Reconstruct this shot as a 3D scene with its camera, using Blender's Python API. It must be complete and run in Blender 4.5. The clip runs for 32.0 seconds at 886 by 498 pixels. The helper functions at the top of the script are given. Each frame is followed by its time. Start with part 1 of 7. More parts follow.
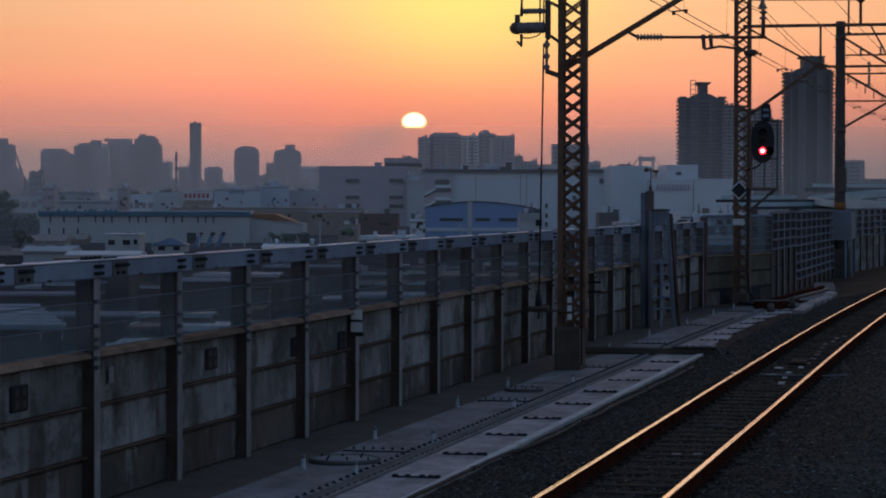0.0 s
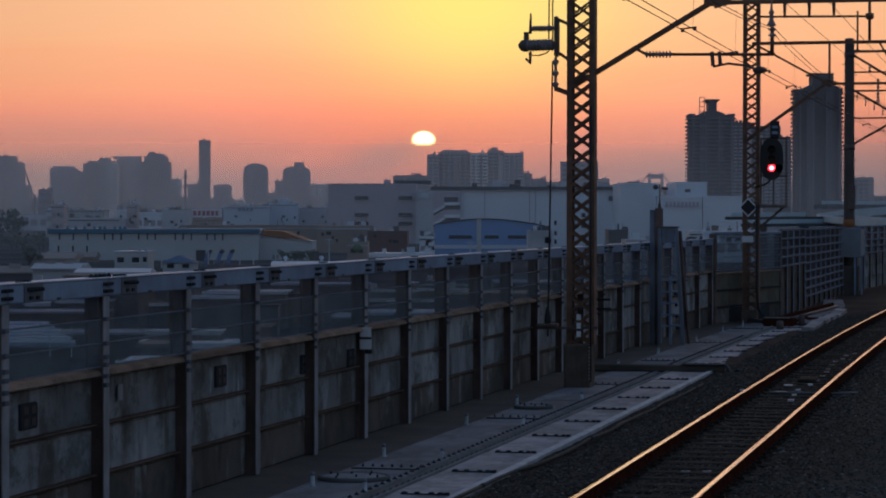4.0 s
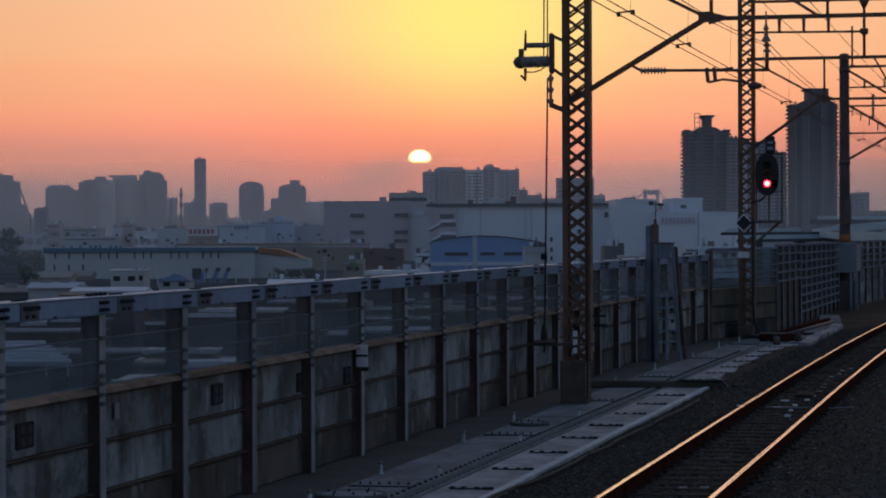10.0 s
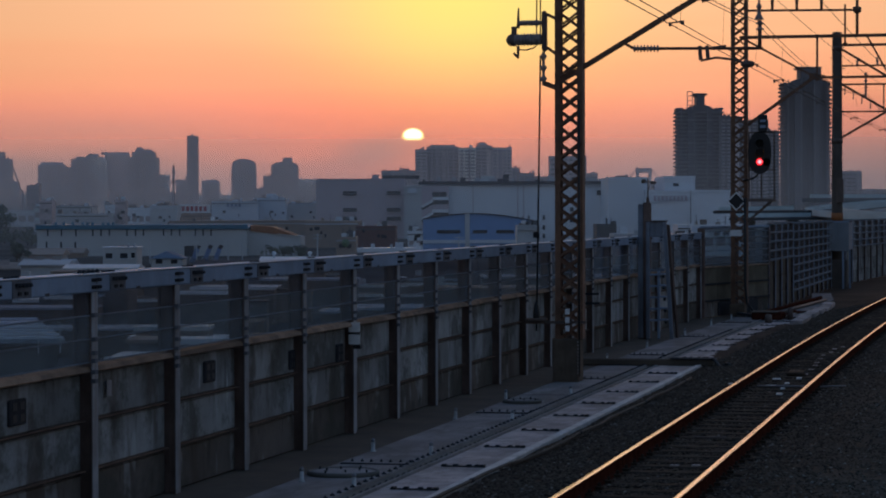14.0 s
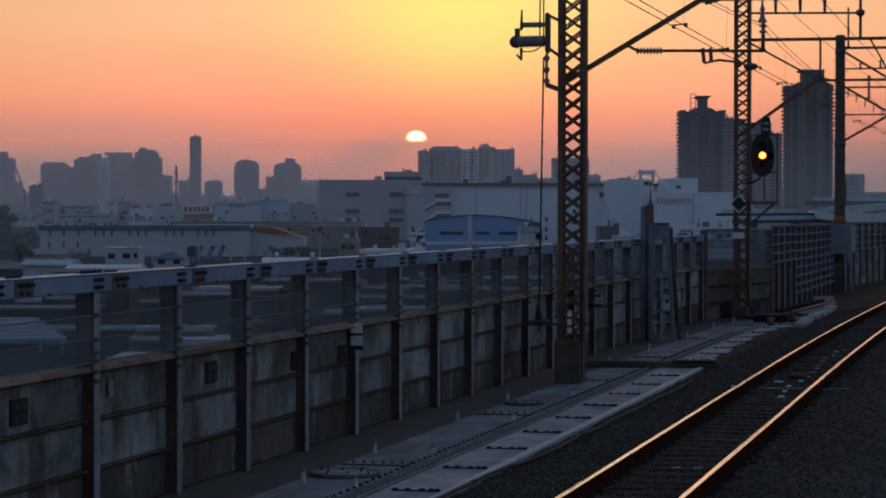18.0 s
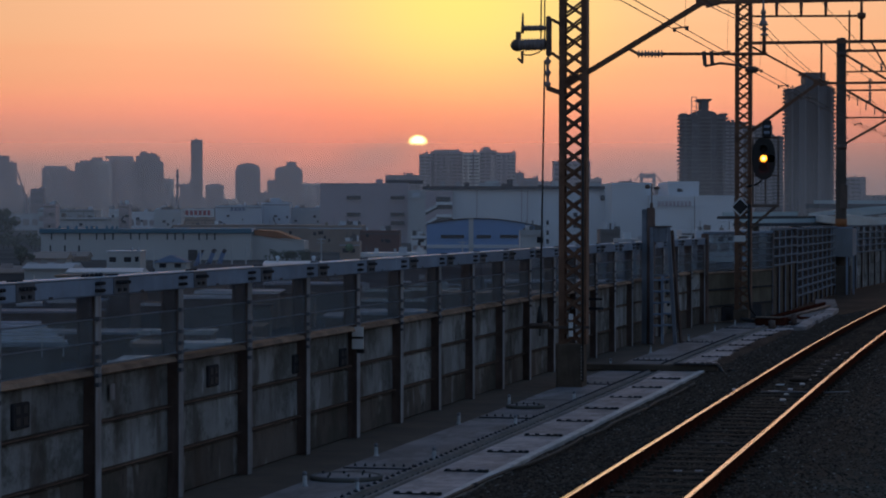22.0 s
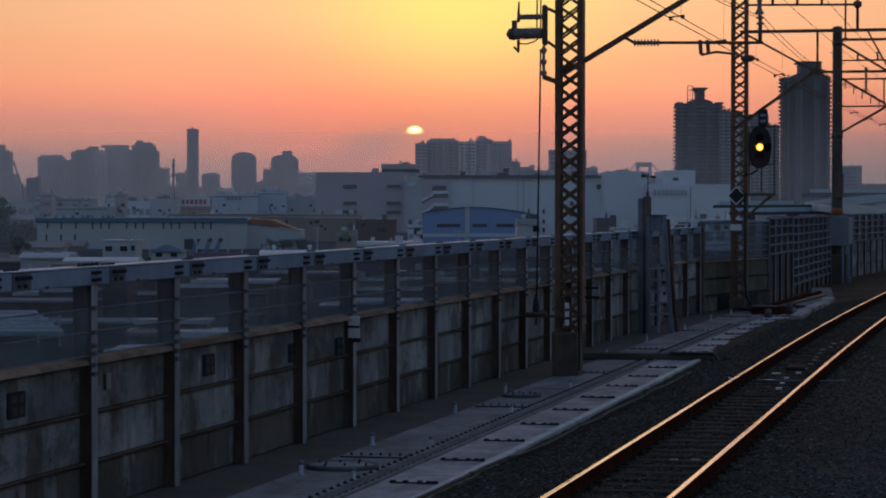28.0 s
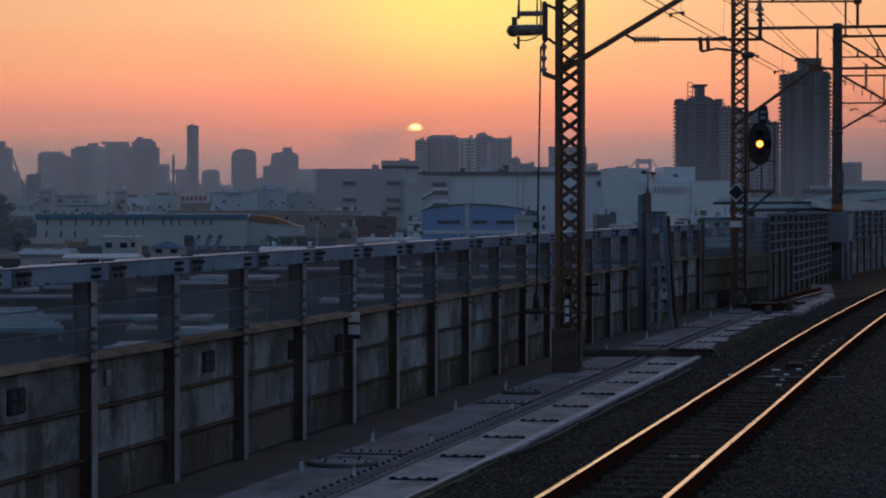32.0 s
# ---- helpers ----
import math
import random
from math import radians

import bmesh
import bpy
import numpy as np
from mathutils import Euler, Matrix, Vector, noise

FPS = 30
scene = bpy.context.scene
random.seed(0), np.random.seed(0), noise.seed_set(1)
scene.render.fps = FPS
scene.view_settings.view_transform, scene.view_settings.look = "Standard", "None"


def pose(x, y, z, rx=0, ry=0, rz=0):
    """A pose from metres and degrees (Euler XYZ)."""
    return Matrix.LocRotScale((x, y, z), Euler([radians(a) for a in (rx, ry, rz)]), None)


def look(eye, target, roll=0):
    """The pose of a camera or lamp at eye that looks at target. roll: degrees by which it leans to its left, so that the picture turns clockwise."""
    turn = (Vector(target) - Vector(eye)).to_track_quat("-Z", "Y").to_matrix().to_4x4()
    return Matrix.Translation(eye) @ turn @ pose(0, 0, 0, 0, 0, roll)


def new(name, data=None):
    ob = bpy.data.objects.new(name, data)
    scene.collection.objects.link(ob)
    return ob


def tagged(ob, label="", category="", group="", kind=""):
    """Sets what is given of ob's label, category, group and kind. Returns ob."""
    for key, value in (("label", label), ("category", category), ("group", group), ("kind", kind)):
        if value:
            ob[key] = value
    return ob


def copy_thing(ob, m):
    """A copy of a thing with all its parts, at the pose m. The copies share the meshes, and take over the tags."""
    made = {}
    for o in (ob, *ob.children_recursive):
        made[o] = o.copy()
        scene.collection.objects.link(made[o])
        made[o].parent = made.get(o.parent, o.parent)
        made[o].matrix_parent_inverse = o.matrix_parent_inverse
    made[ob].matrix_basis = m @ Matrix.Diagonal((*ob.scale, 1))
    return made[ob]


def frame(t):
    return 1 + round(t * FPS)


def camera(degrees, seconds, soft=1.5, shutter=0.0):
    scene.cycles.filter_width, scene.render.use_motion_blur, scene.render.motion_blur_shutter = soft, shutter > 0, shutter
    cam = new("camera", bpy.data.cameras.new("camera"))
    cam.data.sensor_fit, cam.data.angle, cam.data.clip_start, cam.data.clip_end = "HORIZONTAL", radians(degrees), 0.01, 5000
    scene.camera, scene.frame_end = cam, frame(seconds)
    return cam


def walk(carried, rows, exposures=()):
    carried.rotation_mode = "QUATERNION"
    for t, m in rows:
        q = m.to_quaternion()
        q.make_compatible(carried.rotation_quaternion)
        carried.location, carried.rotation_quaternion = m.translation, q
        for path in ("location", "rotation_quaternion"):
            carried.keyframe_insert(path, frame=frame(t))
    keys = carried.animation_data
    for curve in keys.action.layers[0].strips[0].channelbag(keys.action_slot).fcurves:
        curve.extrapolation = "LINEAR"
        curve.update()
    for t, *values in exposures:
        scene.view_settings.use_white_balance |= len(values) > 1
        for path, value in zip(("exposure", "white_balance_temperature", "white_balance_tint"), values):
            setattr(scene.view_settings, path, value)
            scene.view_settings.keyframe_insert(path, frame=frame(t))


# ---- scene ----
# Plan: +y runs along the track, x to the right, z = 0 on the trackside walkway of the viaduct.
EYE = Vector((0.0, 0.0, 3.02))
HEADING = 12.739                     # the view axis, degrees to the left of the track
STREET = -8.0                        # ground level below the viaduct

cam = camera(20.0, 32.0, soft=1.95)


def aim(yaw, pitch, roll):
    y, p = radians(yaw), radians(pitch)
    way = Vector((-math.sin(y) * math.cos(p), math.cos(y) * math.cos(p), math.sin(p)))
    return look(EYE, EYE + way * 50, roll)


WALK = [
    (0, 12.798, -1.119, 0.085), (0.5, 12.799, -1.272, 0.047), (1, 12.835, -1.459, 0.02), (1.5, 12.905, -1.365, 0.052),
    (2, 12.942, -1.161, 0.063), (2.5, 12.969, -0.934, 0.072), (4.5, 13.001, -0.679, 0.042), (5, 12.990, -0.532, 0.039),
    (5.5, 13.071, -0.296, -0.014), (6, 13.031, -0.284, -0.075), (6.5, 12.984, -0.319, -0.093), (7, 12.919, -0.357, -0.153),
    (7.5, 12.903, -0.402, -0.164), (8, 12.876, -0.397, -0.173), (8.5, 12.859, -0.403, -0.204), (9, 12.903, -0.346, -0.210),
    (9.5, 12.934, -0.366, -0.205), (10, 12.913, -0.334, -0.237), (10.5, 12.867, -0.421, -0.194), (11, 12.808, -0.550, -0.161),
    (11.5, 12.811, -0.557, -0.191), (12, 12.789, -0.547, -0.165), (12.5, 12.798, -0.551, -0.177), (13, 12.797, -0.631, -0.173),
    (13.5, 12.730, -0.841, -0.146), (14, 12.742, -0.842, -0.134), (14.5, 12.770, -0.710, -0.166), (16.5, 12.652, -0.886, 0.110),
    (17, 12.741, -1.086, 0.105), (17.5, 12.786, -0.912, 0.066), (18, 12.798, -0.809, 0.080), (18.5, 12.754, -1.018, 0.090),
    (19, 12.795, -0.856, 0.115), (19.5, 12.820, -0.812, 0.075), (20, 12.836, -0.614, 0.069), (20.5, 12.827, -0.690, 0.059),
    (21, 12.834, -0.749, 0.044), (21.5, 12.824, -0.674, 0.058), (22, 12.826, -0.733, 0.033), (22.5, 12.847, -0.639, -0.032),
    (23, 12.737, -0.992, 0.03), (23.5, 12.738, -0.998, 0.012), (24, 12.737, -0.999, 0.0), (25.5, 12.738, -0.998, 0.0),
    (27.5, 12.736, -0.998, 0.0), (28, 12.738, -0.985, 0.0), (28.5, 12.736, -1.007, 0.01), (29, 12.737, -1.020, 0.0),
    (30, 12.737, -1.019, 0.0), (30.5, 12.735, -0.990, 0.02), (31, 12.735, -1.014, 0.006), (31.5, 12.733, -1.003, 0.015),
    (32, 12.737, -1.062, 0.013)]
walk(cam, [(t, aim(a, b, c)) for t, a, b, c in WALK])

# ---- light: a hazy sky after the sun has lost its force ----
SUN_YAW, SUN_EL = 13.35, 1.95        # degrees left of the track, degrees above the horizon
world = bpy.data.worlds.new("evening_sky")
scene.world = world
world.use_nodes = True


class Nodes:
    """Short-hand for writing node trees."""

    def __init__(self, tree):
        self.tree = tree

    def add(self, kind):
        return self.tree.nodes.new(kind)

    def put(self, socket, value):
        if isinstance(value, bpy.types.NodeSocket):
            self.tree.links.new(value, socket)
        elif isinstance(value, (tuple, list)) and len(value) == 3 and socket.type == "RGBA":
            socket.default_value = (*value, 1)
        else:
            socket.default_value = value

    def math(self, op, a, b=0.0, c=0.0, clamp=False):
        node = self.add("ShaderNodeMath")
        node.operation, node.use_clamp = op, clamp
        for i, v in enumerate((a, b, c)):
            self.put(node.inputs[i], v)
        return node.outputs[0]

    def span(self, value, lo, hi, a=0.0, b=1.0, smooth=True):
        node = self.add("ShaderNodeMapRange")
        node.interpolation_type = "SMOOTHSTEP" if smooth else "LINEAR"
        for i, v in enumerate((value, lo, hi, a, b)):
            self.put(node.inputs[i], v)
        return node.outputs[0]

    def mix(self, fac, a, b, blend="MIX"):
        node = self.add("ShaderNodeMix")
        node.data_type, node.blend_type = "RGBA", blend
        for i, v in ((0, fac), (6, a), (7, b)):
            self.put(node.inputs[i], v)
        return node.outputs[2]

    def ramp(self, fac, stops):
        node = self.add("ShaderNodeValToRGB")
        els = node.color_ramp.elements
        while len(els) < len(stops):
            els.new(0.5)
        for el, (pos, col) in zip(els, stops):
            el.position, el.color = pos, (*col, 1)
        self.put(node.inputs[0], fac)
        return node.outputs[0]

    def noise(self, scale, detail=4.0, rough=0.55, vector=None, stretch=None):
        node = self.add("ShaderNodeTexNoise")
        if vector is None:
            vector = self.add("ShaderNodeTexCoord").outputs["Object"]
        if stretch:
            mapping = self.add("ShaderNodeMapping")
            mapping.inputs["Scale"].default_value = stretch
            self.put(mapping.inputs[0], vector)
            vector = mapping.outputs[0]
        self.put(node.inputs["Vector"], vector)
        node.inputs["Scale"].default_value, node.inputs["Detail"].default_value = scale, detail
        node.inputs["Roughness"].default_value = rough
        return node.outputs[0]


def sky_nodes():
    n = Nodes(world.node_tree)
    way = n.add("ShaderNodeTexCoord").outputs["Generated"]
    parts = n.add("ShaderNodeSeparateXYZ")
    n.put(parts.inputs[0], way)
    x, y, z = parts.outputs
    el = n.math("MULTIPLY", n.math("ARCSINE", z), 57.2958)
    yaw = n.math("MULTIPLY", n.math("ARCTAN2", n.math("MULTIPLY", x, -1.0), y), 57.2958)
    off = n.math("SUBTRACT", yaw, SUN_YAW)
    # low sky towards the sunset, 0 to 8 degrees up
    streak = n.noise(3.0, 3.0, 0.5, vector=way, stretch=(1.5, 1.5, 30.0))
    wavy = n.math("ADD", el, n.span(streak, 0.3, 0.7, -0.18, 0.18))
    low = n.ramp(n.math("DIVIDE", wavy, 8.0, clamp=True), [
        (0.0, (0.31, 0.24, 0.25)), (0.12, (0.49, 0.30, 0.27)), (0.185, (0.76, 0.345, 0.262)), (0.24, (1.08, 0.395, 0.255)),
        (0.29, (1.15, 0.405, 0.245)), (0.34, (1.13, 0.43, 0.24)), (0.41, (1.08, 0.46, 0.245)), (0.50, (1.08, 0.52, 0.27)),
        (0.56, (1.07, 0.55, 0.29)), (1.0, (1.0, 0.62, 0.37))])
    # coral round the sun, and a thin smoke wisp under it
    cx = n.math("DIVIDE", off, 4.1)
    cy = n.math("DIVIDE", n.math("SUBTRACT", el, 2.15), 1.3)
    coral = n.math("EXPONENT", n.math("MULTIPLY", n.math("ADD", n.math("MULTIPLY", cx, cx), n.math("MULTIPLY", cy, cy)), -1.0))
    low = n.mix(n.math("MULTIPLY", coral, 0.95), low, (1.29, 0.325, 0.19))
    wx = n.math("DIVIDE", n.math("SUBTRACT", off, 0.95), 1.15)
    wy = n.math("DIVIDE", n.math("SUBTRACT", n.math("MULTIPLY_ADD", off, 0.18, wavy), 1.45), 0.42)
    wisp = n.math("EXPONENT", n.math("MULTIPLY", n.math("ADD", n.math("MULTIPLY", wx, wx), n.math("MULTIPLY", wy, wy)), -1.0))
    low = n.mix(n.math("MULTIPLY", wisp, 0.6), low, (0.42, 0.275, 0.26))
    # the yellow glow stands above the sun
    gx = n.math("DIVIDE", n.math("SUBTRACT", off, -1.0), 3.2)
    gy = n.math("DIVIDE", n.math("SUBTRACT", el, 5.0), 2.05)
    glow = n.math("EXPONENT", n.math("MULTIPLY", n.math("ADD", n.math("MULTIPLY", gx, gx), n.math("MULTIPLY", gy, gy)), -1.0))
    low = n.mix(n.math("MULTIPLY", glow, 1.0, clamp=True), low, (1.09, 0.85, 0.225))
    edge = n.span(n.math("ABSOLUTE", n.math("ADD", off, 1.5)), 4.0, 13.0, 1.0, 0.84)
    edge = n.math("MULTIPLY", edge, n.math("MAXIMUM", n.span(el, 1.2, 3.8, 0.8, 1.0), n.span(off, -12.0, -5.5, 0.80, 1.0)))
    low = n.mix(1.0, low, n.mix(edge, (0.0, 0.0, 0.0), (1.0, 1.0, 1.0)), "MULTIPLY")
    # away from the sunset the band dulls to mauve
    side = n.span(n.math("ABSOLUTE", off), 9.0, 42.0)
    low = n.mix(side, low, (0.20, 0.215, 0.25))
    # high sky: clear blue dusk
    sky = n.add("ShaderNodeTexSky")
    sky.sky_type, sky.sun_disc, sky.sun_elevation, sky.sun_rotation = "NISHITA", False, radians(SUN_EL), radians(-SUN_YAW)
    sky.air_density, sky.dust_density, sky.ozone_density = 1.0, 2.0, 2.0
    high = n.mix(1.0, sky.outputs[0], (0.308, 0.364, 0.45), "MULTIPLY")
    colour = n.mix(n.span(el, 7.0, 40.0), low, high)
    back = world.node_tree.nodes["Background"]
    n.put(back.inputs[0], colour)
    back.inputs[1].default_value = 1.0


sky_nodes()
sun_way = Vector((-math.sin(radians(SUN_YAW)) * math.cos(radians(SUN_EL)), math.cos(radians(SUN_YAW)) * math.cos(radians(SUN_EL)), math.sin(radians(SUN_EL))))
sun = new("sun", bpy.data.lights.new("sun", "SUN"))
sun.data.energy, sun.data.angle, sun.data.color = 0.02, radians(0.6), (1.0, 0.42, 0.18)
sun.matrix_world = look(sun_way * 100, (0, 0, 0))


# ---- materials ----
def material(name, colour, rough=0.8, metal=0.0, vary=0.35, scale=3.0, bump=0.3, stain=0.0, stain_colour=(0.05, 0.035, 0.025),
             streaks=False, spread=0.0, fine=40.0, gloss=0.4):
    """A worn surface: broad blotches, fine grain, relief, and stains that run down where streaks is set."""
    m = bpy.data.materials.new(name)
    m.use_nodes = True
    n = Nodes(m.node_tree)
    shader = m.node_tree.nodes["Principled BSDF"]
    where = n.add("ShaderNodeNewGeometry").outputs["Position"]
    broad = n.noise(scale, 5.0, 0.6, vector=where)
    grain = n.noise(fine, 3.0, 0.6, vector=where)
    dark = tuple(c * (1 - vary) for c in colour)
    light = tuple(min(1.0, c * (1 + vary * 0.6)) for c in colour)
    col = n.mix(n.span(broad, 0.3, 0.7), dark, light)
    col = n.mix(n.span(grain, 0.25, 0.75, 0.0, 0.35), col, dark)
    if stain:
        run = n.noise(1.0, 6.0, 0.65, vector=where, stretch=(7.0, 7.0, 0.55) if streaks else (2.2, 2.2, 2.2))
        col = n.mix(n.span(run, 0.5, 0.72, 0.0, stain), col, stain_colour)
    if streaks and bump:
        wash = n.noise(1.0, 5.0, 0.6, vector=where, stretch=(9.0, 9.0, 0.8))
        col = n.mix(n.span(wash, 0.62, 0.8, 0.0, 0.45), col, tuple(min(1.0, c * 1.9) for c in colour))
    if spread:
        rnd = n.add("ShaderNodeObjectInfo").outputs["Random"]
        col = n.mix(1.0, col, n.ramp(rnd, [(0.0, (1 - spread,) * 3), (1.0, (1 + spread,) * 3)]), "MULTIPLY")
    n.put(shader.inputs["Base Color"], col)
    n.put(shader.inputs["Roughness"], n.span(broad, 0.2, 0.8, max(0.03, rough - 0.1), min(1.0, rough + 0.08)))
    shader.inputs["Metallic"].default_value = metal
    shader.inputs["Specular IOR Level"].default_value = gloss
    if bump:
        b = n.add("ShaderNodeBump")
        b.inputs["Strength"].default_value, b.inputs["Distance"].default_value = bump, 0.01
        n.put(b.inputs["Height"], n.math("ADD", grain, n.math("MULTIPLY", broad, 1.5)))
        n.put(shader.inputs["Normal"], b.outputs[0])
    if gloss < 0.03:
        # chalky surface with no sheen at all
        chalk = n.add("ShaderNodeBsdfDiffuse")
        n.put(chalk.inputs[0], col)
        n.put(m.node_tree.nodes["Material Output"].inputs[0], chalk.outputs[0])
    return m


def grimy(name, colour=(0.295, 0.297, 0.29)):
    """Precast concrete with black mould blotches, runs below the joints and pale lime streaks."""
    m = material(name, colour, 0.88, 0.0, 0.35, 0.7, 0.35, 0.0, spread=0.3, gloss=0.15)
    n = Nodes(m.node_tree)
    shader = m.node_tree.nodes["Principled BSDF"]
    col = shader.inputs["Base Color"].links[0].from_socket
    where = n.add("ShaderNodeNewGeometry").outputs["Position"]
    mould = n.noise(1.0, 9.0, 0.68, vector=where, stretch=(1.6, 1.6, 1.1))
    runs = n.noise(1.0, 5.0, 0.6, vector=where, stretch=(1.6, 1.6, 0.8))
    lime = n.noise(1.0, 6.0, 0.7, vector=where, stretch=(5.0, 5.0, 1.0))
    patch = n.noise(0.45, 2.0, 0.5, vector=where)
    col = n.mix(n.span(mould, 0.47, 0.66, 0.0, 0.55), col, (0.062, 0.05, 0.041))
    col = n.mix(n.span(runs, 0.53, 0.64, 0.0, 0.65), col, (0.088, 0.068, 0.054))
    # water runs hang from the joint above each panel
    local = n.add("ShaderNodeSeparateXYZ")
    n.put(local.inputs[0], n.add("ShaderNodeTexCoord").outputs["Object"])
    comb = n.noise(1.0, 8.0, 0.75, vector=where, stretch=(0.0, 2.2, 0.5))
    drip = n.math("MULTIPLY", n.span(comb, 0.55, 0.62), n.span(n.math("ADD", local.outputs[2], n.math("MULTIPLY", patch, 0.4)), 0.25, 0.62))
    col = n.mix(n.math("MULTIPLY", drip, 0.6), col, (0.024, 0.022, 0.019))
    # green-black damp that creeps up in uneven tongues
    damp = n.noise(1.0, 7.0, 0.7, vector=where, stretch=(2.0, 1.0, 1.3))
    col = n.mix(n.span(damp, 0.48, 0.6, 0.0, 0.6), col, (0.06, 0.062, 0.05))
    # lime washed out of the joints stands as soft pale sheets with a hard side edge
    sheet = n.noise(1.0, 2.0, 0.4, vector=where, stretch=(0.0, 1.9, 0.5))
    wash = n.math("MULTIPLY", n.span(sheet, 0.56, 0.60), n.span(damp, 0.6, 0.4))
    col = n.mix(n.math("MULTIPLY", wash, 0.38), col, (0.46, 0.48, 0.49))
    bright = n.math("MULTIPLY", n.span(lime, 0.62, 0.74, 0.0, 0.8), n.span(patch, 0.45, 0.6))
    n.put(shader.inputs["Base Color"], n.mix(bright, col, (0.55, 0.57, 0.57)))
    return m


def glowing(name, colour, strength):
    m = bpy.data.materials.new(name)
    m.use_nodes = True
    shader = m.node_tree.nodes["Principled BSDF"]
    shader.inputs["Base Color"].default_value = (*[c * 0.3 for c in colour], 1)
    shader.inputs["Emission Color"].default_value = (*colour, 1)
    shader.inputs["Emission Strength"].default_value = strength
    return m


def clear_sheet(name, tint, rough=0.04, dirt=0.12):
    """Clear plastic or glass: seen through, with a gloss that grows to the grazing angle, and a film of dust."""
    m = bpy.data.materials.new(name)
    m.use_nodes = True
    n = Nodes(m.node_tree)
    m.node_tree.nodes.remove(m.node_tree.nodes["Principled BSDF"])
    out = m.node_tree.nodes["Material Output"]
    see, gloss, dust = n.add("ShaderNodeBsdfTransparent"), n.add("ShaderNodeBsdfGlossy"), n.add("ShaderNodeBsdfDiffuse")
    see.inputs[0].default_value, gloss.inputs[0].default_value = (*tint, 1), (0.9, 0.92, 1.0, 1)
    gloss.inputs["Roughness"].default_value, dust.inputs[0].default_value = rough, (0.33, 0.38, 0.41, 1)
    fres = n.add("ShaderNodeFresnel")
    fres.inputs[0].default_value = 1.4
    where = n.add("ShaderNodeNewGeometry").outputs["Position"]
    film = n.span(n.noise(0.8, 6.0, 0.7, vector=where, stretch=(2.0, 1.0, 3.0)), 0.3, 0.75, dirt * 0.4, dirt * 1.8)
    a, b = n.add("ShaderNodeMixShader"), n.add("ShaderNodeMixShader")
    n.put(a.inputs[0], film), n.put(a.inputs[1], see.outputs[0]), n.put(a.inputs[2], dust.outputs[0])
    n.put(b.inputs[0], n.math("MULTIPLY", fres.outputs[0], 0.4)), n.put(b.inputs[1], a.outputs[0]), n.put(b.inputs[2], gloss.outputs[0])
    n.put(out.inputs[0], b.outputs[0])
    return m


MAST = material("rust_brown_steel_paint", (0.2, 0.103, 0.063), 0.65, 0.1, 0.4, 4.0, 0.25, 0.4, (0.09, 0.04, 0.02))
STEEL = material("dark_weathered_steel", (0.15, 0.11, 0.092), 0.65, 0.2, 0.35, 5.0, 0.2)
ZINC = material("dull_galvanised_steel", (0.26, 0.26, 0.275), 0.55, 0.3, 0.3, 3.0, 0.15, 0.35, (0.16, 0.12, 0.09), True, 0.12)
CAP = material("pale_painted_steel", (0.26, 0.32, 0.41), 0.8, 0.0, 0.25, 1.2, 0.1, 0.45, (0.24, 0.24, 0.24), True, 0.06, gloss=0.15)
# Pale colour that paints the sky's highlight on the cap's top.
CAP_HIGHLIGHT = material("pale_cap_highlight_paint", (0.56, 0.61, 0.66), 0.6, 0.0, 0.3, 1.5, 0.1, 0.5, (0.3, 0.31, 0.32), False, 0.15, gloss=0.2)
BOLT = material("dark_bolted_brackets", (0.04, 0.042, 0.048), 0.8, 0.0, 0.3, 8.0, 0.2, gloss=0.1)
BRACKET = material("grey_cap_brackets", (0.135, 0.14, 0.155), 0.75, 0.0, 0.3, 8.0, 0.2, gloss=0.2)
FLANGE = material("galvanised_flange_with_rust_runs", (0.31, 0.31, 0.32), 0.7, 0.1, 0.3, 3.0, 0.15, 0.5, (0.17, 0.11, 0.075), True, 0.14, gloss=0.15)
POST = material("brown_grey_post_steel", (0.165, 0.115, 0.098), 0.75, 0.1, 0.4, 2.0, 0.2, 0.5, (0.08, 0.05, 0.04), True, gloss=0.2)
RIB = material("grey_glazing_rib", (0.19, 0.205, 0.23), 0.9, 0.0, 0.25, 3.0, 0.05, gloss=0.1)
SEAM = material("rust_brown_joint_angle", (0.15, 0.1, 0.075), 0.85, 0.0, 0.4, 3.0, 0.2, 0.4, (0.05, 0.035, 0.03), gloss=0.1)
SILL = material("weathered_tan_sill", (0.32, 0.215, 0.15), 0.85, 0.0, 0.5, 1.3, 0.2, 0.75, (0.11, 0.085, 0.07), gloss=0.12, spread=0.3)
PANEL = grimy("stained_grey_precast_concrete")
FOOT_PANEL = grimy("darker_brown_bottom_precast_concrete", (0.155, 0.132, 0.115))
SLANT = material("olive_brown_stained_concrete", (0.16, 0.14, 0.105), 0.88, 0.0, 0.35, 1.2, 0.3, 0.6, (0.05, 0.04, 0.03), True, gloss=0.1)
SLAB = material("pale_walkway_concrete", (0.298, 0.262, 0.252), 0.85, 0.0, 0.4, 0.8, 0.35, 0.65, (0.17, 0.16, 0.15), False, 0.08)
LID = material("worn_pale_duct_lid_concrete", (0.52, 0.43, 0.4), 0.85, 0.0, 0.35, 1.5, 0.35, 0.5, (0.15, 0.14, 0.13), False, 0.12)
KERB = material("lighter_edge_concrete", (0.68, 0.62, 0.57), 0.8, 0.0, 0.2, 2.0, 0.35, 0.3, (0.25, 0.24, 0.22))


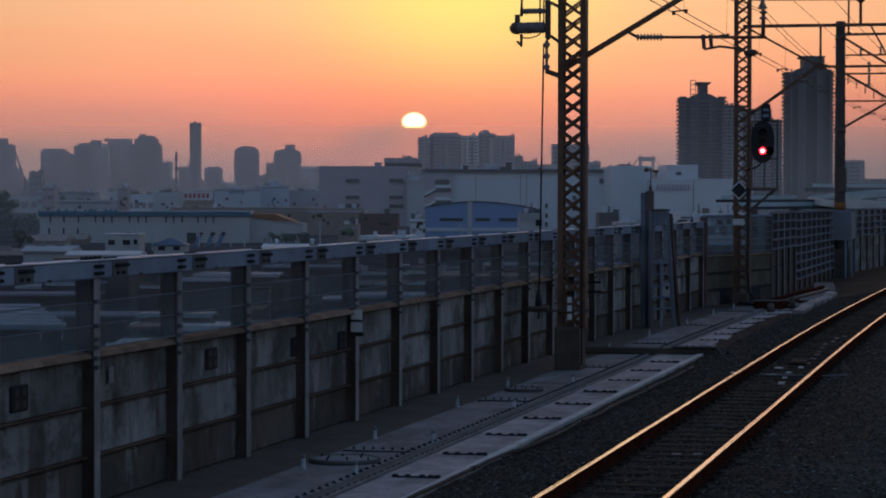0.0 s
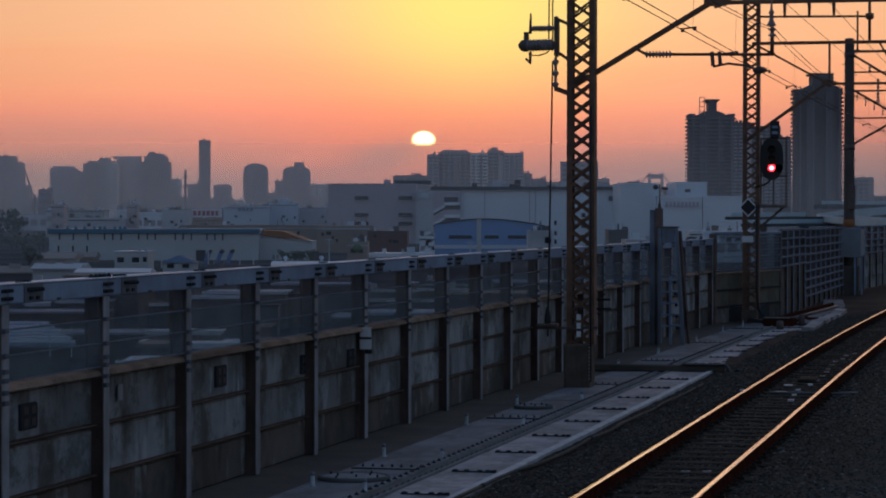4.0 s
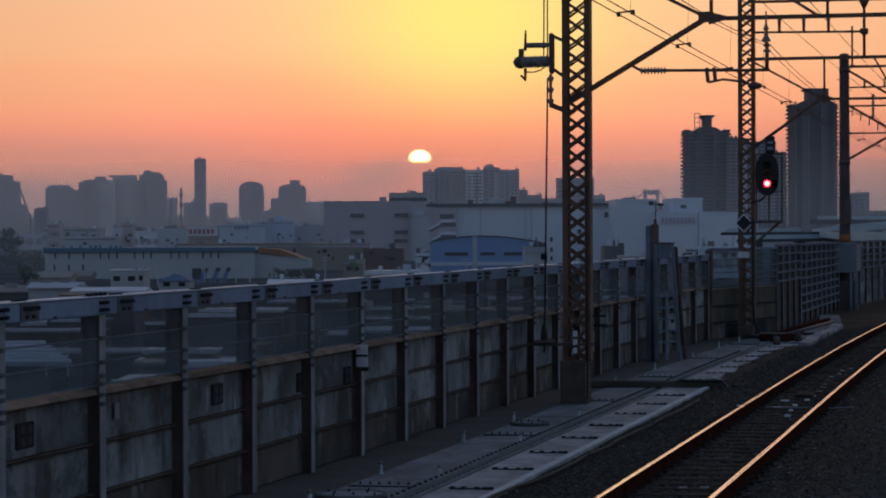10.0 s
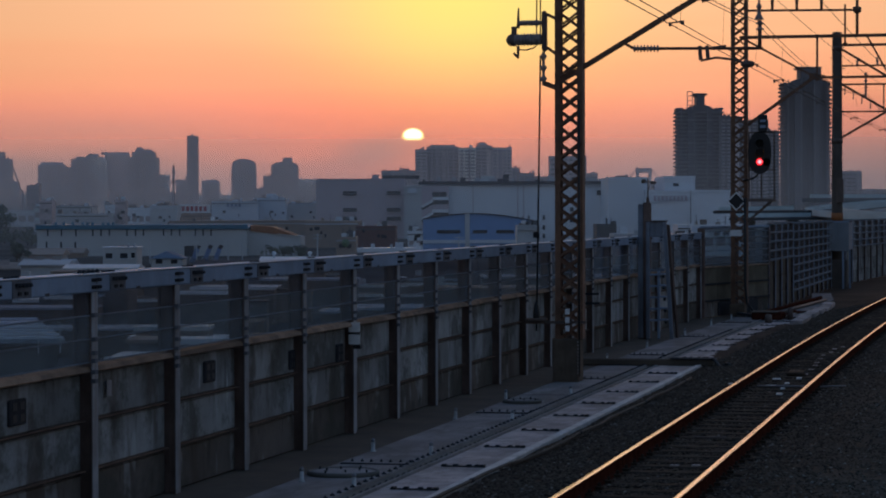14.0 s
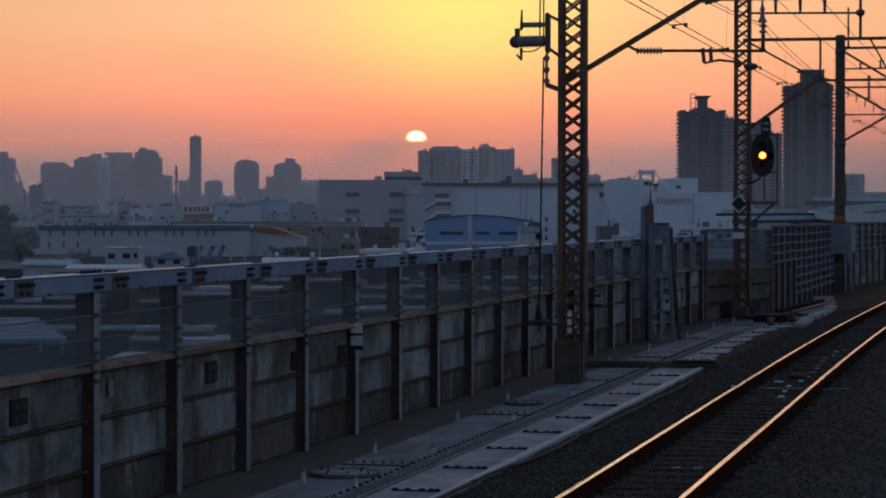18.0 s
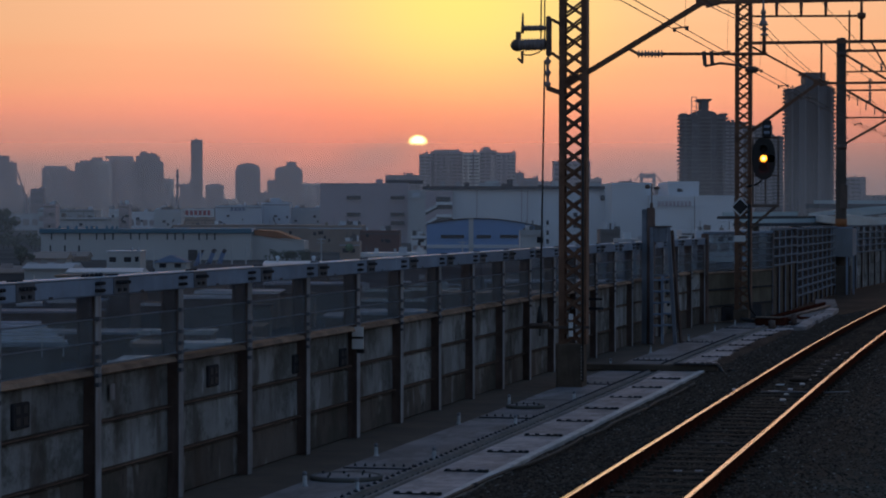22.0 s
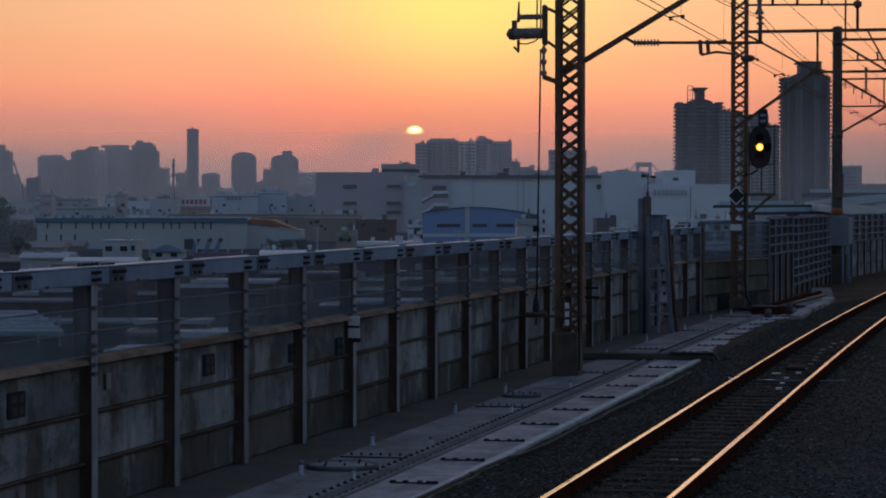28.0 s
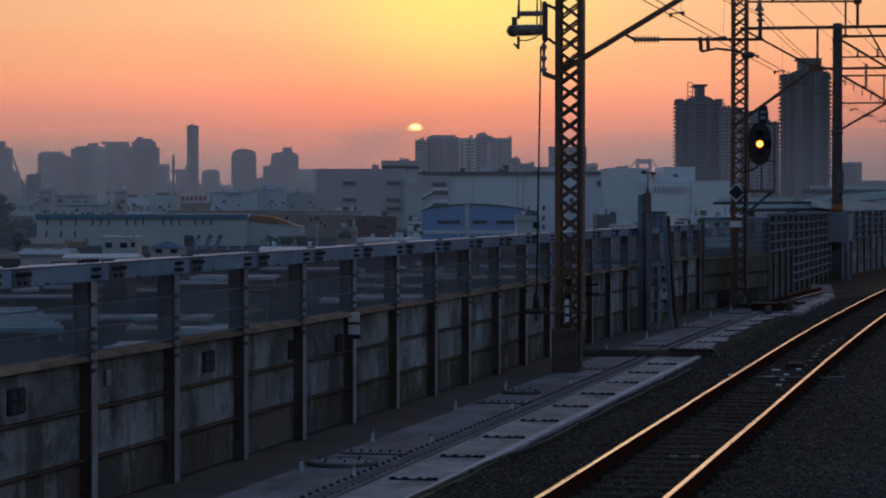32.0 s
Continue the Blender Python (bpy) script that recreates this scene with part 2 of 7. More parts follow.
def trodden(m, mud, amount):
    """Brown mud blotches, fine spatter and pale scuffs on walked-on concrete."""
    n = Nodes(m.node_tree)
    shader = m.node_tree.nodes["Principled BSDF"]
    col = shader.inputs["Base Color"].links[0].from_socket
    where = n.add("ShaderNodeNewGeometry").outputs["Position"]
    blot = n.noise(1.0, 8.0, 0.7, vector=where, stretch=(1.4, 0.5, 1.0))
    spatter = n.noise(9.0, 4.0, 0.7, vector=where, stretch=(1.0, 0.45, 1.0))
    scuff = n.noise(1.0, 6.0, 0.75, vector=where, stretch=(6.0, 1.1, 1.0))
    col = n.mix(n.span(blot, 0.46, 0.6, 0.0, amount), col, mud)
    col = n.mix(n.span(spatter, 0.56, 0.68, 0.0, amount), col, mud)
    n.put(shader.inputs["Base Color"], n.mix(n.span(scuff, 0.58, 0.72, 0.0, 0.4), col, (0.5, 0.47, 0.45)))


trodden(SLAB, (0.12, 0.1, 0.085), 0.55)
trodden(LID, (0.17, 0.135, 0.11), 0.5)
trodden(KERB, (0.26, 0.22, 0.19), 0.25)
DUCT = material("mossy_grey_duct_concrete", (0.15, 0.142, 0.125), 0.88, 0.0, 0.35, 1.5, 0.4, 0.4, (0.08, 0.075, 0.06))
GUTTER = material("brown_dusty_gutter_concrete", (0.118, 0.09, 0.066), 0.9, 0.0, 0.4, 1.2, 0.4, 0.5, (0.06, 0.045, 0.035))
CONCRETE = material("grey_cast_concrete", (0.26, 0.245, 0.23), 0.85, 0.0, 0.3, 1.5, 0.35, 0.5, (0.1, 0.09, 0.08), True)
BALLAST = material("dusty_brown_black_ballast", (0.088, 0.06, 0.044), 0.95, 0.0, 0.4, 0.35, 0.9, 0.4, (0.035, 0.03, 0.026), gloss=0.05, fine=22.0)


def brake_dust(m, colour):
    """Brown brake dust lies thick along the rails; away from them the grey stone shows."""
    n = Nodes(m.node_tree)
    shader = m.node_tree.nodes["Principled BSDF"]
    parts = n.add("ShaderNodeSeparateXYZ")
    n.put(parts.inputs[0], n.add("ShaderNodeNewGeometry").outputs["Position"])
    wander = n.noise(0.5, 4.0, 0.6, vector=n.add("ShaderNodeNewGeometry").outputs["Position"])
    grey = n.span(n.math("ADD", parts.outputs[0], n.math("MULTIPLY", wander, 1.6)), -2.2, 0.4, 0.0, 0.9)
    n.put(shader.inputs["Base Color"], n.mix(grey, colour, n.mix(1.0, colour, (1.0, 1.36, 1.52), "MULTIPLY")))


brake_dust(BALLAST, BALLAST.node_tree.nodes["Principled BSDF"].inputs["Base Color"].links[0].from_socket)
SLEEPER = material("oily_dark_sleeper", (0.06, 0.046, 0.035), 0.9, 0.0, 0.4, 4.0, 0.4, 0.5, spread=0.2, gloss=0.05)
RAILTOP = material("polished_rail_head", (1.0, 0.95, 1.0), 0.19, 1.0, 0.06, 6.0, 0.0)
RAILSIDE = material("rusty_rail_web", (0.075, 0.023, 0.015), 0.9, 0.0, 0.4, 6.0, 0.2, gloss=0.02)
BLACK = material("black_cable_rubber", (0.02, 0.02, 0.022), 0.6, 0.0, 0.3, 10.0, 0.1)
PORCELAIN = material("grey_brown_insulator_porcelain", (0.3, 0.24, 0.22), 0.35, 0.0, 0.3, 10.0, 0.05)
SIGNAL = material("black_signal_paint", (0.018, 0.018, 0.02), 0.55, 0.0, 0.3, 8.0, 0.1)
WHITE = material("white_enamel", (0.72, 0.72, 0.72), 0.5, 0.0, 0.12, 5.0, 0.05, 0.3, (0.4, 0.36, 0.3))
STUB = material("weathered_white_pipe", (0.5, 0.5, 0.49), 0.7, 0.0, 0.3, 9.0, 0.1, 0.6, (0.16, 0.15, 0.13), True)
POLE = material("dark_grey_brown_pole_concrete", (0.105, 0.085, 0.072), 0.85, 0.0, 0.3, 1.5, 0.3, 0.4, (0.07, 0.055, 0.045), True)
PLINTH = material("brown_stained_plinth_concrete", (0.14, 0.105, 0.078), 0.88, 0.0, 0.35, 2.0, 0.3, 0.5, (0.06, 0.045, 0.035), True, gloss=0.1)
SCREEN = material("dull_grey_screen_sheet", (0.25, 0.27, 0.3), 0.7, 0.1, 0.2, 1.0, 0.1, 0.3, (0.15, 0.14, 0.14), True)
DULL = material("dull_blue_grey_paint", (0.17, 0.195, 0.235), 0.7, 0.1, 0.3, 2.0, 0.15, 0.4, (0.07, 0.06, 0.055), True)
ORANGE = material("orange_marker_band", (0.32, 0.12, 0.04), 0.7, 0.0, 0.2, 5.0, 0.1)
CLEAR = clear_sheet("clear_acrylic_noise_panel", (0.86, 0.91, 0.92), 0.05, 0.1)
CLEAN = clear_sheet("cleaner_acrylic_top_strip", (0.9, 0.91, 0.93), 0.05, 0.03)


# ---- building blocks ----
def part(name, bm, mat, parent, label=""):
    """Links a bmesh as one mesh object under a thing or a part."""
    me = bpy.data.meshes.new(name)
    bm.to_mesh(me)
    bm.free()
    me.materials.append(mat)
    ob = new(name, me)
    ob.parent = parent
    return tagged(ob, label)


def piece(name, me, parent, m, label=""):
    """One more object on a shared mesh, under its thing."""
    ob = new(name, me)
    ob.parent, ob.matrix_basis = parent, m
    return tagged(ob, label)


def shared(name, bm, mat):
    me = bpy.data.meshes.new(name)
    bm.to_mesh(me)
    bm.free()
    me.materials.append(mat)
    return me


def thing(name, m, label, category, group="", kind=""):
    ob = new(name)
    ob.empty_display_size = 0.2
    ob.matrix_basis = m
    return tagged(ob, label, category, group, kind)


def solo(name, bm, mat, label, category, group="", kind="", m=None):
    ob = part(name, bm, mat, None)
    if m is not None:
        ob.matrix_basis = m
    return tagged(ob, label, category, group, kind)


def box(bm, x0, x1, y0, y1, z0, z1, bevel=0.0):
    vs = [bm.verts.new(v) for v in ((x0, y0, z0), (x1, y0, z0), (x1, y1, z0), (x0, y1, z0), (x0, y0, z1), (x1, y0, z1), (x1, y1, z1), (x0, y1, z1))]
    fs = [bm.faces.new([vs[i] for i in q]) for q in ((3, 2, 1, 0), (4, 5, 6, 7), (0, 1, 5, 4), (1, 2, 6, 5), (2, 3, 7, 6), (3, 0, 4, 7))]
    if bevel:
        bmesh.ops.bevel(bm, geom=list({e for f in fs for e in f.edges}), offset=bevel, segments=1, affect="EDGES")
    return bm


def fresh(*args, **kw):
    return box(bmesh.new(), *args, **kw)


def tube(bm, p, q, r, n=8, r2=None):
    """A closed rod from p to q, of radius r (r2 at q)."""
    p, q = Vector(p), Vector(q)
    turn = (q - p).to_track_quat("Z", "Y").to_matrix()
    r2 = r if r2 is None else r2
    rings = [[bm.verts.new(c + turn @ Vector((rad * math.cos(2 * math.pi * i / n), rad * math.sin(2 * math.pi * i / n), 0))) for i in range(n)]
             for c, rad in ((p, r), (q, r2))]
    for i in range(n):
        bm.faces.new((rings[0][i], rings[0][(i + 1) % n], rings[1][(i + 1) % n], rings[1][i])).smooth = n > 6
    bm.faces.new(rings[0][::-1]), bm.faces.new(rings[1])
    return bm


def hose(bm, pts, radii, n=8):
    """One closed, bent rod through pts; radii is one radius or one for each point."""
    pts = [Vector(p) for p in pts]
    if not isinstance(radii, (tuple, list)):
        radii = [radii] * len(pts)
    turn = (pts[-1] - pts[0]).to_track_quat("Z", "Y").to_matrix()
    rings = []
    for p, r in zip(pts, radii):
        rings.append([bm.verts.new(p + turn @ Vector((r * math.cos(2 * math.pi * i / n), r * math.sin(2 * math.pi * i / n), 0))) for i in range(n)])
    for a, b in zip(rings, rings[1:]):
        for i in range(n):
            bm.faces.new((a[i], a[(i + 1) % n], b[(i + 1) % n], b[i])).smooth = True
    bm.faces.new(rings[0][::-1]), bm.faces.new(rings[-1])
    return bm


def bar(bm, p, q, w, h):
    """A square bar from p to q: w across, h upward."""
    p, q = Vector(p), Vector(q)
    d = (q - p).normalized()
    side = d.cross(Vector((0, 0, 1)))
    side = side.normalized() if side.length > 1e-3 else Vector((1, 0, 0))
    up = side.cross(d)
    vs = [bm.verts.new(c + side * a * w / 2 + up * b * h / 2) for c in (p, q) for a, b in ((-1, -1), (1, -1), (1, 1), (-1, 1))]
    for f in ((3, 2, 1, 0), (4, 5, 6, 7), (0, 1, 5, 4), (1, 2, 6, 5), (2, 3, 7, 6), (3, 0, 4, 7)):
        bm.faces.new([vs[i] for i in f])
    return bm


def prism(bm, outline, z0, z1):
    """Carries a closed (x, y) outline up from z0 to z1."""
    lo = [bm.verts.new((x, y, z0)) for x, y in outline]
    hi = [bm.verts.new((x, y, z1)) for x, y in outline]
    bm.faces.new(lo[::-1]), bm.faces.new(hi)
    for i in range(len(outline)):
        bm.faces.new((lo[i], lo[(i + 1) % len(outline)], hi[(i + 1) % len(outline)], hi[i]))
    bmesh.ops.recalc_face_normals(bm, faces=bm.faces)
    return bm


def lathe(bm, profile, n=16, axis="Z", at=(0, 0, 0)):
    """Turns (radius, height) pairs round an axis."""
    at = Vector(at)
    def spot(r, h, a):
        v = (r * math.cos(a), r * math.sin(a), h)
        return at + Vector(v if axis == "Z" else (v[0], v[2], v[1]) if axis == "Y" else (v[2], v[0], v[1]))
    rings = [[bm.verts.new(spot(r, h, 2 * math.pi * i / n)) for i in range(n)] for r, h in profile]
    for a, b in zip(rings, rings[1:]):
        for i in range(n):
            bm.faces.new((a[i], a[(i + 1) % n], b[(i + 1) % n], b[i])).smooth = True
    bm.faces.new(rings[0][::-1]), bm.faces.new(rings[-1])
    return bm


def bend(y):
    """How far the line has curved to the right at y."""
    return max(0.0, y - 50.0) ** 2 / 2000.0


def swing(y):
    return -math.degrees(math.atan(max(0.0, y - 50.0) / 1000.0))


def lead(y):
    """How far the track has curved to the right at y: it turns earlier and more gently than the walls."""
    return max(0.0, y - 42.0) ** 2 / 3200.0


def lead_swing(y):
    return -math.degrees(math.atan(max(0.0, y - 42.0) / 1600.0))


def sweep(bm, profile, y0, y1, step=2.0, curve=bend):
    """Carries an (x, z) outline along the line's curve from y0 to y1."""
    count = max(1, round((y1 - y0) / step)) if y1 > 50 else 1
    ys = [y0 + (y1 - y0) * i / count for i in range(count + 1)]
    rings = [[bm.verts.new((x + curve(y), y, z)) for x, z in profile] for y in ys]
    n = len(profile)
    for a, b in zip(rings, rings[1:]):
        for i in range(n):
            bm.faces.new((a[i], b[i], b[(i + 1) % n], a[(i + 1) % n]))
    bm.faces.new(rings[0]), bm.faces.new(rings[-1][::-1])
    bmesh.ops.recalc_face_normals(bm, faces=bm.faces)
    return bm


def ahead(u, d):
    """Plan position u metres to the right of the view axis and d metres along it."""
    a = radians(HEADING)
    return u * math.cos(a) - d * math.sin(a), u * math.sin(a) + d * math.cos(a)


# ---- the viaduct: deck, walkway, ballast, track ----
def deck():
    bm = sweep(bmesh.new(), [(-9.4, -0.5), (14.0, -0.5), (14.0, -0.12), (-5.6, -0.12), (-5.6, -0.1), (-9.4, -0.1)], -30.0, 190.0)
    solo("viaduct_deck", bm, CONCRETE, "grey concrete deck of the elevated railway line", "viaduct", kind="structure")
    for y in range(-20, 190, 18):
        legs = thing("viaduct_pier", pose(2.0 + bend(y), y, STREET), "grey concrete pier under the elevated deck", "pier", "viaduct piers", "structure")
        part("column", fresh(-0.9, 0.9, -0.8, 0.8, 0.0, 6.4, bevel=0.1), CONCRETE, legs)
        part("crosshead", fresh(-9.0, 9.0, -1.0, 1.0, 6.4, 7.5, bevel=0.1), CONCRETE, legs)
    bm = sweep(bmesh.new(), [(-8.98, -0.1), (-7.92, -0.1), (-7.92, -0.02), (-8.98, 0.0)], -10.0, 75.9)
    solo("gutter", bm, GUTTER, "dusty brown gutter strip along the foot of the barrier", "gutter", kind="structure")


def far_bed():
    bm = sweep(bmesh.new(), [(-8.6, -0.3), (-5.7, -0.3), (-5.7, 0.0), (-8.6, -0.05)], 79.0, 188.0)
    solo("far_bed", bm, BALLAST, "dark ballast and dirt along the far barrier", "ballast", kind="structure")


def walkway():
    """Cast slabs, a cable duct with a studded lid, and a row of loose lids along the ballast."""
    base = thing("walkway", pose(0, 0, 0), "pale concrete trackside walkway with cable duct lids", "walkway", kind="structure")
    rnd = random.Random(4)
    slab = shared("slab", fresh(-0.45, 0.45, -1.938, 1.938, -0.1, 0.0, bevel=0.012), SLAB)
    lid = shared("lid", fresh(-0.36, 0.36, -1.235, 1.235, -0.1, 0.0, bevel=0.01), LID)
    for i in range(-4, 12):
        y = 27.18 + 3.9 * i
        piece("slab", slab, base, pose(-7.465 + bend(y), y, rnd.uniform(-0.006, 0.004), 0, rnd.uniform(-0.2, 0.2), swing(y)))
    for i in range(-6, 22):
        y = 25.3 + 2.5 * i
        if y < 77:
            piece("lid", lid, base, pose(-6.37 + bend(y), y, rnd.uniform(-0.008, 0.008), 0, rnd.uniform(-0.3, 0.3), swing(y) + rnd.uniform(-0.15, 0.15)))
    strip = sweep(bmesh.new(), [(-6.0, -0.25), (-5.89, -0.25), (-5.89, 0.02), (-5.905, 0.032), (-6.0, 0.026)], 8.0, 50.0)
    part("edge_kerb", strip, KERB, base, "lighter concrete kerb against the ballast")
    part("duct_lid", sweep(bmesh.new(), [(-7.0, -0.1), (-6.75, -0.1), (-6.75, -0.012), (-7.0, -0.012)], 8.0, 76.0), DUCT, base, "stained concrete duct cover")
    for x in (-6.985, -6.765):
        part("duct_rail", sweep(bmesh.new(), [(x - 0.018, -0.02), (x + 0.018, -0.02), (x + 0.018, 0.02), (x - 0.018, 0.02)], 8.0, 76.0), CONCRETE, base)
    stud = shared("stud", lathe(bmesh.new(), [(0.028, 0.0), (0.028, 0.014), (0.012, 0.016), (0.01, 0.03)], 6), BOLT)
    for i in range(150):
        y = 22.0 + i * 0.28
        piece("stud", stud, base, pose(-7.005 + bend(y), y, 0.02))
        piece("stud", stud, base, pose(-6.79 + bend(y), y + 0.1, 0.004))
    clip = bmesh.new()
    for a in (-0.2, -0.06, 0.1, 0.2, 0.27):
        box(clip, a - 0.025, a + 0.025, -0.035, 0.035, 0.0, 0.025)
    box(clip, -0.24, 0.3, -0.018, 0.018, -0.005, 0.008)
    clip = shared("lid_clip", clip, BOLT)
    for i in range(-6, 21):
        y = 26.55 + 2.5 * i
        piece("lid_clip", clip, base, pose(-6.36 + bend(y), y, 0.006, 0, 0, swing(y) + rnd.uniform(-2, 2)))
    strip = bmesh.new()
    box(strip, -0.42, 0.42, -0.03, 0.03, -0.005, 0.012)
    for a in range(7):
        lathe(strip, [(0.018, 0.0), (0.018, 0.014), (0.01, 0.016), (0.008, 0.032)], 6, at=(-0.36 + 0.12 * a, 0.3 + 0.02 * (a % 2), 0.0))
    strip = shared("joint_strip", strip, BOLT)
    for i in range(-1, 6):
        y = 29.13 + 7.8 * i
        piece("joint_strip", strip, base, pose(-7.43 + bend(y), y, 0.002, 0, 0, swing(y)))
    # broken far end of the walkway, past the second mast
    far = prism(bmesh.new(), [(-6.25, 71.0), (-5.8, 70.4), (-5.86, 76.0), (-5.75, 84.3), (-6.33, 91.3), (-7.0, 91.2), (-6.45, 84.0), (-6.32, 78.0)], -0.1, 0.075)
    part("far_slab", far, SLAB, base)
    for k in range(6):
        y = 68.0 + 2.3 * k
        part("far_slab", fresh(-0.17, 0.16, -1.1, 1.1, -0.2, 0.0, bevel=0.02), LID, base).matrix_basis = pose(-5.56 + rnd.uniform(-0.04, 0.03), y, 0.13 + rnd.uniform(-0.015, 0.01), rnd.uniform(-0.4, 0.4), rnd.uniform(-3, 3), rnd.uniform(-2, 2))


def manhole(x, y, r):
    t = thing("manhole", pose(x, y, 0.001), "round concrete manhole cover with a dark rim set in the walkway", "manhole", "manholes")
    part("rim", lathe(bmesh.new(), [(r, 0.0), (r, 0.045), (r - 0.02, 0.05), (r - 0.035, 0.05), (r - 0.04, 0.03)], 32), DUCT, t, "dull mossy rim")
    part("lid", lathe(bmesh.new(), [(r - 0.045, 0.0), (r - 0.045, 0.036), (r - 0.08, 0.044), (0.02, 0.044)], 32), SLAB, t)
    for k in range(8):
        a, q = 0.4 + k * 0.785, r * (0.8 if k % 2 else 0.45)
        part("lifting_pin", tube(bmesh.new(), (math.cos(a) * q, math.sin(a) * q, 0.03), (math.cos(a) * q, math.sin(a) * q, 0.075), 0.011, 6), BOLT, t)


def marker_stub():
    t = thing("marker_stub", pose(0, 0, 0), "short white capped pipe standing on the walkway edge", "marker post", "marker stubs")
    part("pipe", lathe(bmesh.new(), [(0.04, -0.01), (0.04, 0.01), (0.026, 0.015), (0.024, 0.125)], 12), STUB, t)
    part("cap", lathe(bmesh.new(), [(0.027, 0.125), (0.026, 0.15), (0.014, 0.168), (0.004, 0.172)], 12), ZINC, t)
    return t


def stubs():
    first = marker_stub()
    first.matrix_basis = pose(-7.75, 27.07, 0)
    for x, y, lean in ((-7.86, 30.73, 2), (-7.91, 35.79, -1), (-7.93, 39.63, 3), (-7.94, 50.11, 0), (-7.9, 55.5, -2), (-7.75, 61.0, 1), (-7.75, 66.5, 2), (-7.6, 70.0, -2),
                       (-7.02, 26.6, 0), (-7.03, 30.4, 3), (-7.03, 35.59, -2), (-7.05, 40.68, 1)):
        copy_thing(first, pose(x, y, -0.005, lean, -lean * 0.7, 17 * lean))


def ballast():
    """The bed is one uneven sheet with loose stones on it."""
    rnd = np.random.RandomState(7)
    xs = np.concatenate([np.linspace(-5.86, -4.6, 9), np.linspace(-4.5, -2.0, 26), np.linspace(-1.6, 14.0, 34)])
    ys = np.concatenate([np.arange(-12, 60, 0.6), np.arange(60, 190, 2.0)])
    def height(x):
        return np.interp(x, [-5.86, -5.5, -4.75, -4.5, -4.38, -2.85, -2.72, -2.2, -0.9, 14.0], [-0.01, 0.02, 0.165, 0.203, 0.176, 0.176, 0.206, 0.18, 0.1, 0.1])
    verts, faces = [], []
    for j, y in enumerate(ys):
        for i, x in enumerate(xs):
            verts.append((x + bend(y), y, float(height(x)) + rnd.uniform(-0.018, 0.018)))
    n = len(xs)
    for j in range(len(ys) - 1):
        for i in range(n - 1):
            a = j * n + i
            faces.append((a, a + 1, a + n + 1, a + n))
    me = bpy.data.meshes.new("ballast_bed")
    me.from_pydata(verts, [], faces)
    me.materials.append(BALLAST)
    tagged(new("ballast_bed", me), "dark brown ballast bed under the track", "ballast", kind="structure")
    # loose stones, joined
    base = np.array([(0, 0, 1), (0, 0, -0.6), (1, 0, 0.1), (-0.9, 0.1, 0), (0.1, 0.9, 0.05), (-0.1, -1, 0.1)], float)
    tri = np.array([(0, 2, 4), (0, 4, 3), (0, 3, 5), (0, 5, 2), (1, 4, 2), (1, 3, 4), (1, 5, 3), (1, 2, 5)])
    count = 85000
    y = 20 + 58 * rnd.rand(count) ** 1.5
    x = np.where(rnd.rand(count) < 0.62, rnd.uniform(-5.82, -2.4, count), rnd.uniform(-2.4, 1.0, count))
    size = rnd.uniform(0.016, 0.036, count)
    ang = rnd.rand(count) * 6.283
    bends = np.maximum(0, y - 50) ** 2 / 2000
    local = base[None] * rnd.uniform(0.6, 1.2, (count, 6, 1)) * size[:, None, None]
    c, s = np.cos(ang)[:, None], np.sin(ang)[:, None]
    px = local[..., 0] * c - local[..., 1] * s + (x + bends)[:, None]
    py = local[..., 0] * s + local[..., 1] * c + y[:, None]
    pz = local[..., 2] * 0.5 + (height(x) + 0.012)[:, None]
    v = np.stack([px, py, pz], -1).reshape(-1, 3)
    f = (tri[None] + 6 * np.arange(count)[:, None, None]).reshape(-1, 3)
    me = bpy.data.meshes.new("ballast_stones")
    me.from_pydata(v.tolist(), [], f.tolist())
    m = BALLAST.copy()
    m.name = "ballast_stone"
    nodes = Nodes(m.node_tree)
    rnd_island = nodes.add("ShaderNodeNewGeometry").outputs["Random Per Island"]
    brake_dust(m, nodes.ramp(rnd_island, [(0.0, (0.045, 0.032, 0.024)), (0.6, (0.094, 0.068, 0.05)), (0.95, (0.14, 0.108, 0.082)), (1.0, (0.24, 0.22, 0.19))]))
    me.materials.append(m)
    tagged(new("ballast_stones", me), "loose dark ballast stones", "ballast", kind="stuff")
    spill = bmesh.new()
    lumps = random.Random(31)
    for k in range(60):
        y = 50.5 + 0.28 * k
        x, r = -5.92 + bend(y) - lumps.uniform(0.0, 0.16) * min(1.0, (y - 50) / 8), lumps.uniform(0.16, 0.34)
        ring = [spill.verts.new((x + r * lumps.uniform(0.75, 1.15) * math.cos(a), y + 1.6 * r * lumps.uniform(0.75, 1.15) * math.sin(a), -0.02)) for a in (math.tau * i / 9 for i in range(9))]
        top = spill.verts.new((x + 0.08, y, lumps.uniform(0.03, 0.075)))
        for i in range(9):
            spill.faces.new((ring[i], ring[(i + 1) % 9], top)).smooth = True
    solo("ballast_spill", spill, BALLAST, "dark ballast spilled over the walkway edge", "ballast", kind="structure")


